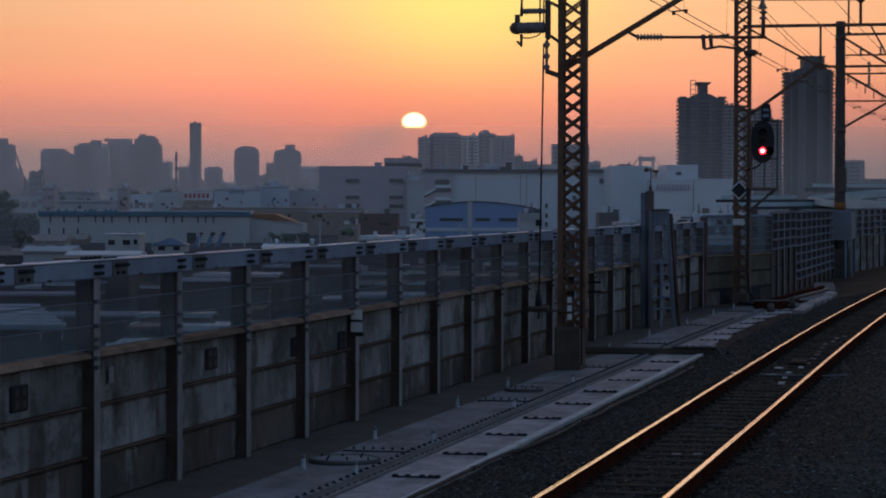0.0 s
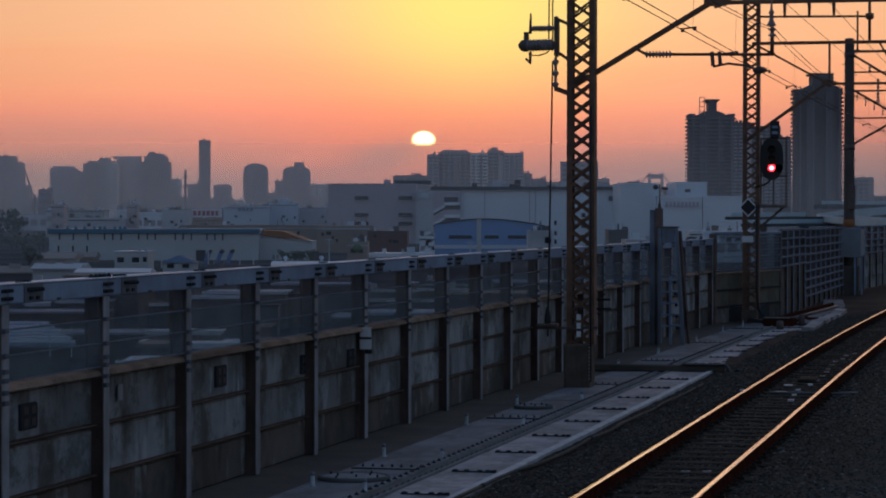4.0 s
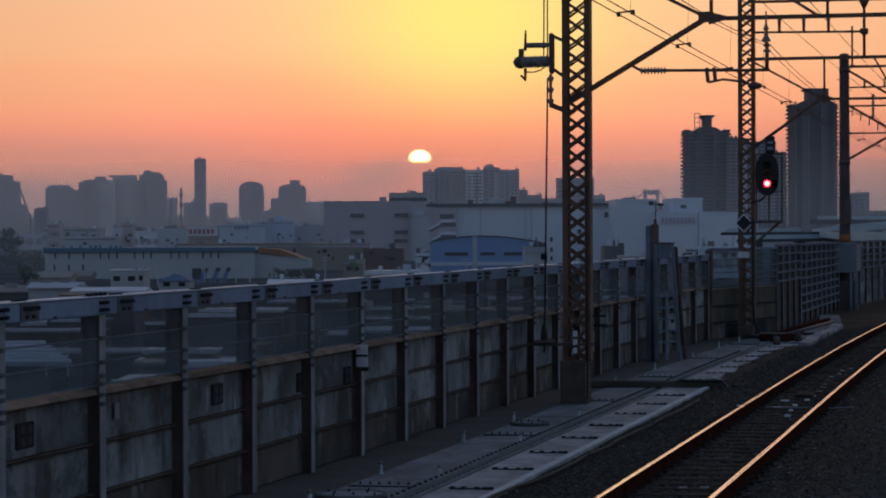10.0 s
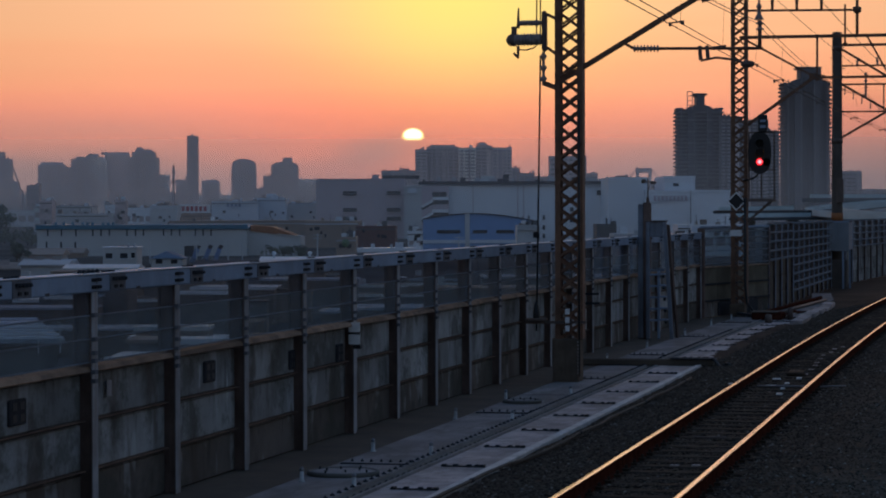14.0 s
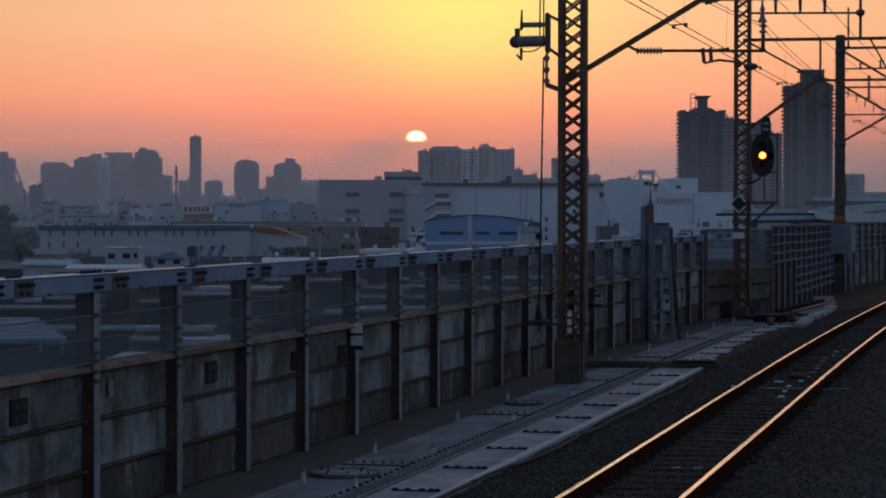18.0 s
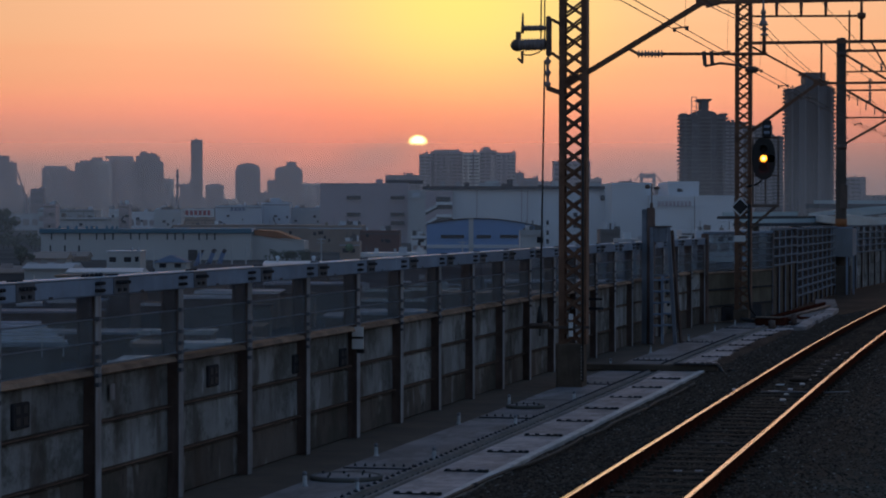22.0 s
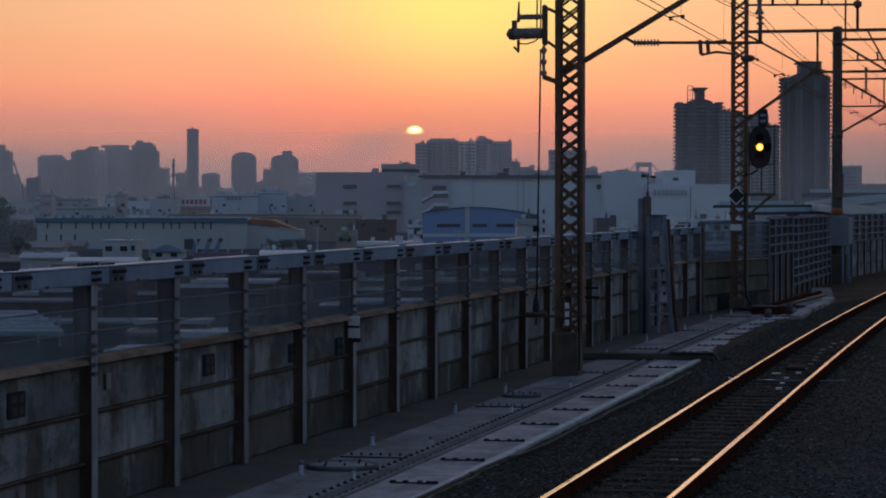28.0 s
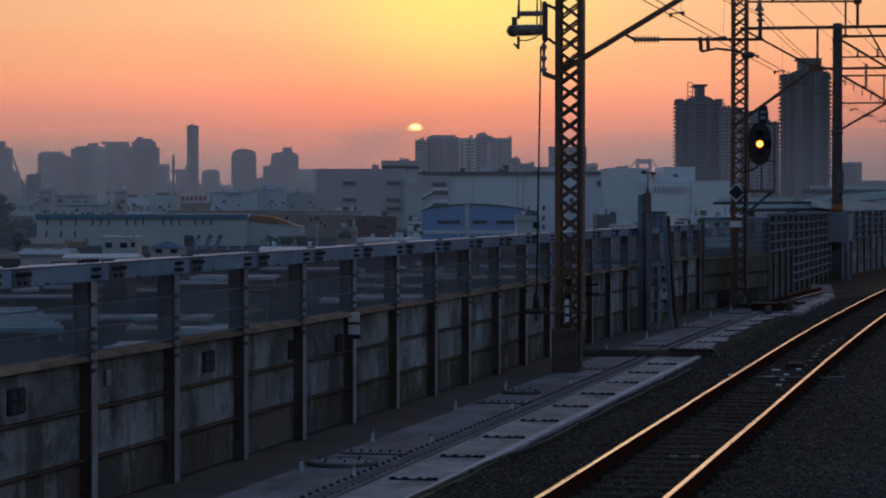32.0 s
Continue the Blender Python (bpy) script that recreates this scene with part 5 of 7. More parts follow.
def trackside_boxes():
    """Jumble of cable boxes at the end of the walkway."""
    t = thing("cable_boxes", pose(-6.55, 70.6, 0), "rust-stained trackside cable boxes with pipes", "cable box")
    part("box", fresh(-0.5, 0.35, -0.5, 0.5, 0.0, 0.2, bevel=0.03), RAILSIDE, t)
    part("lid", fresh(-0.54, 0.2, -0.54, 0.3, 0.2, 0.23, bevel=0.01), GUTTER, t)
    part("conduit", hose(bmesh.new(), [(-0.5, -0.3, 0.1), (-0.9, -0.1, 0.16), (-1.0, 0.6, 0.12), (-0.85, 1.4, 0.08)], 0.05), BLACK, t)
    part("conduit", hose(bmesh.new(), [(0.3, 0.2, 0.1), (0.6, 0.8, 0.2), (0.55, 2.0, 0.12), (0.7, 3.4, 0.06)], 0.04), RAILSIDE, t)
    part("pipe", tube(bmesh.new(), (-0.3, 0.5, 0.14), (0.5, 12.0, 0.2), 0.06), RAILSIDE, t)
    part("pipe", tube(bmesh.new(), (-0.1, 0.5, 0.1), (0.7, 11.5, 0.15), 0.05), STEEL, t)
    part("stump", lathe(bmesh.new(), [(0.08, 0.0), (0.08, 0.3), (0.05, 0.33)], 10, at=(0.55, -0.2, 0)), POST, t)
    part("stump", lathe(bmesh.new(), [(0.1, 0.0), (0.09, 0.22), (0.02, 0.24)], 10, at=(0.15, -2.4, 0)), STEEL, t)


overhead()
pole()
wires()
amber_mask, red_mask, first_dimmer, second_dimmer = signal()
trackside_boxes()


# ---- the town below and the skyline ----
# Skyline base colours are pale and warm: distance haze is put into them.
FAR_A = material("skyline_grey_with_haze", (0.55, 0.45, 0.435), 0.85, 0.0, 0.12, 0.02, 0.0, spread=0.1, fine=0.2)
FAR_B = material("skyline_pale_with_haze", (0.70, 0.56, 0.525), 0.8, 0.0, 0.12, 0.02, 0.0, spread=0.1, fine=0.2)
FAR_C = material("skyline_dark_with_haze", (0.5, 0.41, 0.4), 0.8, 0.0, 0.12, 0.02, 0.0, spread=0.1, fine=0.2)
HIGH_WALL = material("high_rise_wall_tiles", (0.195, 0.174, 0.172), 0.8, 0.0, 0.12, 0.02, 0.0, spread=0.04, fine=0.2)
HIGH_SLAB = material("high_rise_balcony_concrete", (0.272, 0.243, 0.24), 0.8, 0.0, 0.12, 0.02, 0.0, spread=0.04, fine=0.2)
FAR_D = material("skyline_cream_with_haze", (0.98, 0.84, 0.75), 0.8, 0.0, 0.12, 0.02, 0.0, spread=0.1, fine=0.2)
FACADE_WHITE = material("white_metal_cladding", (0.70, 0.74, 0.78), 0.6, 0.0, 0.08, 0.05, 0.0, 0.25, (0.42, 0.44, 0.46), True, 0.05, 0.5)
FACADE_PALE = material("pale_blue_grey_cladding", (0.58, 0.63, 0.70), 0.6, 0.0, 0.1, 0.05, 0.0, 0.25, (0.35, 0.37, 0.4), True, 0.05, 0.5)
FACADE_GREY = material("grey_render", (0.46, 0.47, 0.48), 0.85, 0.0, 0.15, 0.05, 0.0, 0.3, (0.2, 0.2, 0.2), True, 0.15, 0.5)
FACADE_MAUVE = material("dull_mauve_grey_panels", (0.47, 0.405, 0.43), 0.8, 0.0, 0.08, 0.05, 0.0, spread=0.05, fine=0.5)
FACADE_BROWN = material("brown_corrugated_sheet", (0.36, 0.285, 0.24), 0.8, 0.0, 0.2, 0.05, 0.0, 0.4, (0.09, 0.06, 0.05), True, 0.15, 0.5)
FACADE_BLUE = material("blue_corrugated_sheet", (0.2, 0.33, 0.57), 0.6, 0.0, 0.12, 0.1, 0.0, 0.25, (0.07, 0.13, 0.3), True, fine=0.6)
ROOF_BLUE = material("teal_blue_roof_sheet", (0.035, 0.15, 0.23), 0.6, 0.0, 0.2, 0.1, 0.0, fine=0.6)
DUCT_BLUE = material("slate_blue_duct_paint", (0.13, 0.2, 0.36), 0.6, 0.0, 0.15, 0.3, 0.0, fine=0.6)
ROOF_DARK = material("dark_roof_felt", (0.06, 0.05, 0.055), 0.85, 0.0, 0.2, 0.1, 0.0, fine=0.6)
HIP_BLUE = material("slate_blue_roof_tiles", (0.13, 0.17, 0.23), 0.75, 0.0, 0.2, 0.4, 0.0, fine=1.0)
RED_BROWN = material("dark_red_brown_sheet", (0.17, 0.09, 0.08), 0.8, 0.0, 0.2, 0.1, 0.0, 0.3, (0.07, 0.05, 0.045), True, fine=0.6)
ROOF_RUST = material("rusty_orange_roof_sheet", (0.34, 0.13, 0.05), 0.8, 0.0, 0.3, 0.1, 0.0, 0.4, (0.12, 0.06, 0.04), fine=0.6)
YARD_DARK = material("sooty_yard_walls", (0.165, 0.155, 0.145), 0.85, 0.0, 0.35, 0.4, 0.0, 0.5, (0.05, 0.045, 0.04), True, 0.3, 1.5)
YARD_BROWN = material("stained_brown_yard_sheet", (0.25, 0.19, 0.155), 0.85, 0.0, 0.35, 0.4, 0.0, 0.5, (0.06, 0.045, 0.035), True, 0.3, 1.5)
YARD_BLUE = material("dull_blue_grey_roof_sheet", (0.3, 0.34, 0.39), 0.8, 0.0, 0.25, 0.5, 0.0, 0.4, (0.1, 0.1, 0.1), False, 0.2, 1.5)
ROOF_PALE = material("pale_roof_sheet", (0.66, 0.67, 0.67), 0.7, 0.0, 0.2, 0.1, 0.0, 0.35, (0.3, 0.3, 0.28), fine=0.6)
FAR_DARK = material("dark_grey_plant_cladding", (0.13, 0.125, 0.125), 0.8, 0.0, 0.15, 0.1, 0.0, fine=0.6)
# Window colour kept close to the walls: haze's loss of contrast painted in.
FAR_WINDOW = material("haze_paled_window_glass", (0.37, 0.32, 0.315), 0.5, 0.0, 0.1, 0.1, 0.0, fine=1.0)
GLASS = material("dark_window_glass", (0.035, 0.04, 0.05), 0.12, 0.0, 0.2, 0.1, 0.0, fine=1.0)
LEAF = material("dusky_green_leaves", (0.11, 0.12, 0.085), 0.8, 0.0, 0.5, 0.5, 0.0, fine=3.0)
BARK = material("grey_brown_bark", (0.08, 0.06, 0.05), 0.9, 0.0, 0.4, 2.0, 0.2)
GROUND = material("dark_town_ground", (0.105, 0.096, 0.09), 0.9, 0.0, 0.4, 0.02, 0.0, 0.4, (0.08, 0.08, 0.08), fine=0.5, gloss=0.02)
ASPHALT = material("grey_road_deck", (0.07, 0.075, 0.08), 0.85, 0.0, 0.15, 0.05, 0.0, 0.3, (0.2, 0.2, 0.2), fine=0.5)
PARAPET = material("grey_green_parapet_sheet", (0.5, 0.6, 0.62), 0.8, 0.0, 0.15, 0.05, 0.0, 0.3, (0.16, 0.18, 0.18), True, fine=0.5)
SHED_WALL = material("dull_white_works_cladding", (0.50, 0.51, 0.51), 0.8, 0.0, 0.1, 0.05, 0.0, 0.35, (0.3, 0.3, 0.29), True, 0.05, 0.5)
LETTER = material("dull_red_lettering", (0.38, 0.07, 0.09), 0.7, 0.0, 0.1, 1.0, 0.0)
EMBLEM = material("dull_green_emblem_paint", (0.13, 0.2, 0.11), 0.7, 0.0, 0.1, 1.0, 0.0)
LETTER_BLUE = material("dull_blue_lettering", (0.18, 0.22, 0.32), 0.7, 0.0, 0.1, 1.0, 0.0)


def ground():
    bm = bmesh.new()
    n, r = 48, 12000.0
    rings = []
    for rad in (30.0, 120.0, 400.0, 1200.0, 4000.0, r):
        rings.append([bm.verts.new((rad * math.cos(2 * math.pi * i / n), rad * math.sin(2 * math.pi * i / n), STREET)) for i in range(n)])
    bm.faces.new(rings[0])
    for a, b in zip(rings, rings[1:]):
        for i in range(n):
            bm.faces.new((a[i], b[i], b[(i + 1) % n], a[(i + 1) % n]))
    solo("ground", bm, GROUND, "flat dark town ground reaching the horizon", "ground", kind="structure")


def site(name, u, d, label, category, group=""):
    x, y = ahead(u, d)
    return thing(name, pose(x, y, STREET, 0, 0, HEADING), label, category, group)


def building(name, label, d, u0, u1, top, deep, mat, floors=0, cols=1, cap=None):
    """Walls, a parapet roof, and a band of windows for each storey, set out u0 to u1 across the view axis at d."""
    w, h = (u1 - u0) / 2, top - STREET
    t = site(name, (u0 + u1) / 2, d, label, "building", name.replace("_", " ") + "s")
    wall = part("wall", fresh(-w, w, 0, deep, 0, h - 0.8), mat, t)
    roof = part("roof", fresh(-w * 1.01, w * 1.01, -0.2, deep, h - 0.8, h), mat, t)
    if cap:
        a, b, tall = cap
        part("roof_house", fresh(-w + 2 * w * a, -w + 2 * w * b, deep * 0.2, deep * 0.8, h, h + tall), mat, roof)
    far = random.Random(int(d * 7 + u0 * 13))
    if floors >= 4 and d > 2000:
        # roof plant, aerials and projecting bays
        for k in range(far.randint(2, 4)):
            x, s = far.uniform(-w * 0.9, w * 0.8), far.uniform(0.8, 2.6)
            part("roof_unit", fresh(x, x + s, deep * 0.2, deep * 0.5, h, h + far.uniform(0.8, 3.2)), mat, roof)
        if far.random() < 0.5:
            x = far.uniform(-w * 0.8, w * 0.8)
            part("aerial", fresh(x, x + 0.45, deep * 0.4, deep * 0.4 + 0.4, h, h + far.uniform(4.0, 8.0)), mat, roof)
        if w > 8:
            for k in range(far.randint(1, 3)):
                x, s = far.uniform(-w, w * 0.7), far.uniform(0.12, 0.3) * w
                part("bay", fresh(x, min(w, x + s), -1.6, 0.1, 0, h * far.uniform(0.85, 0.99)), far.choice((FAR_A, FAR_B, FAR_C)), wall)
    if name == "depot":
        for k in range(far.randint(4, 8)):
            x, u, v = far.uniform(-w, w * 0.85), far.uniform(0.3, 1.9), far.uniform(0.3, 1.5)
            part("roof_unit", fresh(x, min(w, x + u), 0.3, 2.0, h, h + v), far.choice((FACADE_GREY, FACADE_WHITE, FAR_DARK, FACADE_PALE, YARD_BROWN)), roof)
        for k in range(far.randint(1, 3)):
            x = far.uniform(-w * 0.9, w * 0.9)
            part("aerial", tube(bmesh.new(), (x, 1.0, h), (x, 1.0, h + far.uniform(1.2, 2.6)), 0.1, 5), FAR_DARK, roof)
        for k in range(far.randint(2, 5)):
            x, z, u = far.uniform(-w * 0.9, w * 0.8), h * far.uniform(0.45, 0.85), far.uniform(0.5, 1.6)
            part("window", fresh(x, min(w, x + u), -0.12, 0.02, z - 0.7, z + 0.3), GLASS, wall)
        part("cornice", fresh(-w * 1.005, w * 1.005, -0.3, -0.02, h - 1.15, h - 0.85), far.choice((FACADE_PALE, FACADE_GREY, FAR_DARK)), wall)
    if floors:
        low = max(0.0, h * 0.25 if h > 40 else 1.0)
        pitch = (h - 2.0 - low) / floors
        bay = 2 * w / cols
        for k in range(floors):
            z = low + pitch * k + pitch * 0.3
            bm = bmesh.new()
            for c in range(cols):
                x = -w + bay * c
                box(bm, x + bay * 0.14, x + bay * 0.86, -0.12, 0.02, z, z + pitch * 0.45)
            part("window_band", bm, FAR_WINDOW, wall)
    return t


def high_rise(label, d, u0, u1, top, deep, floors, crown, ledge=1.0, slab=None):
    """Residential tower with rounded corners, projecting balcony slabs, and a stepped crown."""
    w, h = (u1 - u0) / 2, top - STREET
    t = site("high_rise", (u0 + u1) / 2, d, label, "building", "high rises")

    def outline(grow):
        pts = []
        r = min(w, deep / 2) * 0.35
        for cx, cy, a0 in ((w - r, deep - r, 0), (-w + r, deep - r, 90), (-w + r, r, 180), (w - r, r, 270)):
            for k in range(5):
                a = radians(a0 + 22.5 * k)
                pts.append((cx + (r + grow) * math.cos(a), cy + (r + grow) * math.sin(a)))
        return pts

    def ring(bm, pts, z0, z1):
        lo = [bm.verts.new((x, y, z0)) for x, y in pts]
        hi = [bm.verts.new((x, y, z1)) for x, y in pts]
        bm.faces.new(lo[::-1]), bm.faces.new(hi)
        for i in range(len(pts)):
            bm.faces.new((lo[i], lo[(i + 1) % len(pts)], hi[(i + 1) % len(pts)], hi[i]))
        return bm

    part("wall", ring(bmesh.new(), outline(-1.2), 0, h), HIGH_WALL, t)
    for a, b in ((-0.55, -0.2), (0.25, 0.5)):
        part("bay", fresh(w * a, w * b, -0.9, 2.0, 0, h - 1.0), HIGH_WALL, t)
    pitch = h / floors
    for k in range(floors):
        part("balcony_slab", ring(bmesh.new(), outline((0.7 if k % 3 else 1.1) * ledge), pitch * k, pitch * k + pitch * 0.42), slab or HIGH_SLAB, t)
        if k % 2 == 0:
            bm = bmesh.new()
            for c in range(4):
                x = -w * 0.8 + 1.6 * w * c / 3
                box(bm, x - w * 0.02, x + w * 0.02, -1.0, 0.6, pitch * k, pitch * (k + 2))
            part("fin", bm, HIGH_SLAB, t)
    for name, a, b, z0, z1 in crown:
        if name == "crown_dome":
            dome = bmesh.new()
            arc = [(-w + 2 * w * (a + (b - a) * (0.5 + 0.5 * math.cos(math.pi * i / 12))), h + z0 + (z1 - z0) * math.sin(math.pi * i / 12)) for i in range(13)]
            one, two = ([dome.verts.new((x, y, z)) for x, z in arc] for y in (0.5, deep * 0.8))
            dome.faces.new(one), dome.faces.new(two[::-1])
            for i in range(13):
                dome.faces.new((one[i], two[i], two[(i + 1) % 13], one[(i + 1) % 13]))
            bmesh.ops.recalc_face_normals(dome, faces=dome.faces)
            part(name, dome, HIGH_WALL, t)
            continue
        part(name, fresh(-w + 2 * w * a, -w + 2 * w * b, deep * 0.15, deep * 0.85, h + z0, h + z1, bevel=1.0), HIGH_WALL, t)
    return t


def barrel_tower(label, d, u0, u1, shoulder, top, floors, cap=0.0):
    """Tower with a rounded top."""
    w, h0, h1 = (u1 - u0) / 2, shoulder - STREET, top - STREET
    t = site("tower_block", (u0 + u1) / 2, d, label, "building", "tower blocks")
    bm = bmesh.new()
    n = 10
    prof = [(-w, 0.0), (w, 0.0), (w, h0)] + [(w * math.cos(math.pi * i / n) * 0.999, h0 + (h1 - h0) * math.sin(math.pi * i / n) ** 0.7) for i in range(1, n)] + [(-w, h0)]
    a = [bm.verts.new((x, 0, z)) for x, z in prof]
    b = [bm.verts.new((x, w * 1.4, z)) for x, z in prof]
    bm.faces.new(a), bm.faces.new(b[::-1])
    for i in range(len(prof)):
        bm.faces.new((a[i], b[i], b[(i + 1) % len(prof)], a[(i + 1) % len(prof)]))
    bmesh.ops.recalc_face_normals(bm, faces=bm.faces)
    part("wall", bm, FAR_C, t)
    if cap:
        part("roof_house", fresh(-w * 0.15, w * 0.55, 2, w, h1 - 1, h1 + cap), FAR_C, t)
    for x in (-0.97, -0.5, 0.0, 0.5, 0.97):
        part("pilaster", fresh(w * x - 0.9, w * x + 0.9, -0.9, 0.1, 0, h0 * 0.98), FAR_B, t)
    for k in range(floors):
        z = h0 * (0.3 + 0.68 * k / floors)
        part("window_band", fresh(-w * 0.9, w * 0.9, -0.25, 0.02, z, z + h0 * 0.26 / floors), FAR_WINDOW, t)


def gable_shed(name, label, d, u0, u1, eave, ridge, deep, wall, roof, cat="warehouse"):
    """Long shed whose ridge runs across the view."""
    w = (u1 - u0) / 2
    t = site(name, (u0 + u1) / 2, d, label, cat)
    e, r = eave - STREET, ridge - STREET
    part("wall", fresh(-w, w, 0, deep, 0, e), wall, t)
    bm = bmesh.new()
    a = [bm.verts.new((-w - 0.4, y, z)) for y, z in ((-0.5, e), (deep / 2, r), (deep + 0.5, e), (deep + 0.5, e - 0.25), (-0.5, e - 0.25))]
    b = [bm.verts.new((w + 0.4, v.co.y, v.co.z)) for v in a]
    bm.faces.new(a), bm.faces.new(b[::-1])
    for i in range(5):
        bm.faces.new((a[i], b[i], b[(i + 1) % 5], a[(i + 1) % 5]))
    bmesh.ops.recalc_face_normals(bm, faces=bm.faces)
    part("roof", bm, roof, t)
    return t


def long_shed():
    d, u0, u1 = 640, -103.4, -50.0
    t = gable_shed("long_shed", "long white works shed with a teal roof edge and black vents", d, u0, u1, -1.0, 0.1, 24.0, SHED_WALL, ROOF_BLUE)
    w, e = (u1 - u0) / 2, -1.0 - STREET
    part("fascia", fresh(-w - 0.3, w + 0.3, -0.7, -0.5, e - 0.1, e + 0.95), ROOF_BLUE, t, "teal fascia board")
    for k, x in enumerate((-24, -20.5, -16.8, -12.5, -10.4, -8.3, -3.8, -1.6, 0.4, 5.5, 7.5, 9.6, 13.6, 15.6, 17.6)):
        part("vent", fresh(x - 0.17, x + 0.17, -0.3, 0.02, e - 1.85, e - 0.1), GLASS, t, "black wall vent")
        if k < 9:
            part("roof_vent", tube(bmesh.new(), (x * 0.6 - 8, 3, e + 0.2), (x * 0.6 - 8, 3, e + 1.6), 0.35, 10), ROOF_BLUE, t)
    for x in (-24.3, -20.6, -17.0):
        part("window", fresh(x - 0.2, x + 0.2, -0.12, 0.02, e - 5.3, e - 3.3), GLASS, t)
    for x in (-4.0, 12.0):
        part("door", fresh(x - 1.2, x + 1.2, -0.12, 0.02, 0.0, 2.6), GLASS, t)
    g = site("gabled_shed", -45.0, 645, "white works shed with a rusty orange roof slope", "warehouse")
    def slab_of(name, outline, y0, y1, mat):
        bm = bmesh.new()
        near = [bm.verts.new((x, y0, z)) for x, z in outline]
        far = [bm.verts.new((x, y1, z)) for x, z in outline]
        bm.faces.new(near), bm.faces.new(far[::-1])
        for i in range(len(outline)):
            bm.faces.new((near[i], far[i], far[(i + 1) % len(outline)], near[(i + 1) % len(outline)]))
        bmesh.ops.recalc_face_normals(bm, faces=bm.faces)
        return part(name, bm, mat, g)
    slab_of("wall", [(-10.0, 0.0), (8.4, 0.0), (8.4, 4.8), (2.5, 5.5), (-4.0, 6.4), (-10.0, 6.4)], 0.0, 20.0, SHED_WALL)
    slab_of("roof", [(-4.4, 6.3), (2.4, 5.4), (6.9, 5.1), (1.0, 7.35), (-4.4, 7.7)], -0.4, 19.0, ROOF_RUST)
    part("panel", fresh(-11.6, -8.3, -0.9, -0.72, 3.6, 6.0), FACADE_GREY, g, "dull yellow-grey patch panel")
    part("eaves", bar(bmesh.new(), (2.4, -0.3, 5.5), (8.5, -0.3, 4.85), 0.3, 0.2), SHED_WALL, g)
    # slanting blue ducts before the shed
    for u in (-55.0, -52.3, -50.0):
        s = site("blue_duct", u, 560, "slanting blue duct with a dark hooded outlet", "duct", "blue ducts")
        part("pipe", bar(bmesh.new(), (-1.0, 0, -0.1), (0.2, 0, 3.0), 1.0, 0.95), DUCT_BLUE, s)
        part("hood", hose(bmesh.new(), [(0.15, 0, 2.9), (0.3, 0, 3.3), (0.6, 0, 3.6), (0.9, 0, 3.6)], [0.5, 0.5, 0.42, 0.34], 10), ROOF_DARK, s)
        part("stand", fresh(-1.4, -0.4, -0.5, 0.5, 0.0, 1.0), FACADE_GREY, s)


def blue_hall():
    """Blue warehouse with a low arched roof and a pale centre pilaster."""
    d, u0, u1 = 700, -5.6, 25.2
    w = (u1 - u0) / 2
    t = site("blue_hall", (u0 + u1) / 2, d, "bright blue corrugated hall with a low arched roof", "warehouse")
    bm = bmesh.new()
    n = 14
    def curve(s):
        return 7.5 + 3.0 * math.sin(math.pi * (0.17 + s * 0.72))
    prof = [(-w, 0.0), (w, 0.0)] + [(w - 2 * w * i / n, curve(1 - i / n)) for i in range(n + 1)]
    a = [bm.verts.new((x, 0, z)) for x, z in prof]
    b = [bm.verts.new((x, 30, z)) for x, z in prof]
    bm.faces.new(a), bm.faces.new(b[::-1])
    for i in range(len(prof)):
        bm.faces.new((a[i], b[i], b[(i + 1) % len(prof)], a[(i + 1) % len(prof)]))
    bmesh.ops.recalc_face_normals(bm, faces=bm.faces)
    part("wall", bm, FACADE_BLUE, t)
    for i in range(n):
        a, b = i / n, (i + 1) / n
        part("roof_edge", bar(bmesh.new(), (-w + 2 * w * a, -0.2, curve(a) + 0.08), (-w + 2 * w * b, -0.2, curve(b) + 0.08), 0.4, 0.26), ROOF_DARK, t)
    part("pilaster", fresh(-3.7, -2.4, -0.4, 0.05, 0, 11.2), FACADE_GREY, t, "pale pilaster")
    part("stripe", fresh(-w, w, -0.25, 0.02, 2.3, 3.3), FACADE_PALE, t, "pale blue stripe")
    for x0, x1 in ((-11.5, -5.0), (-1.5, 2.5), (5.0, 10.0)):
        part("window", fresh(x0, x1, -0.2, 0.02, 5.1, 6.0), GLASS, t)
    gable_shed("lean_to", "pale blue lean-to beside the blue hall", 705, 20.5, 25.5, 0.2, 0.7, 15.0, FACADE_PALE, FACADE_PALE)


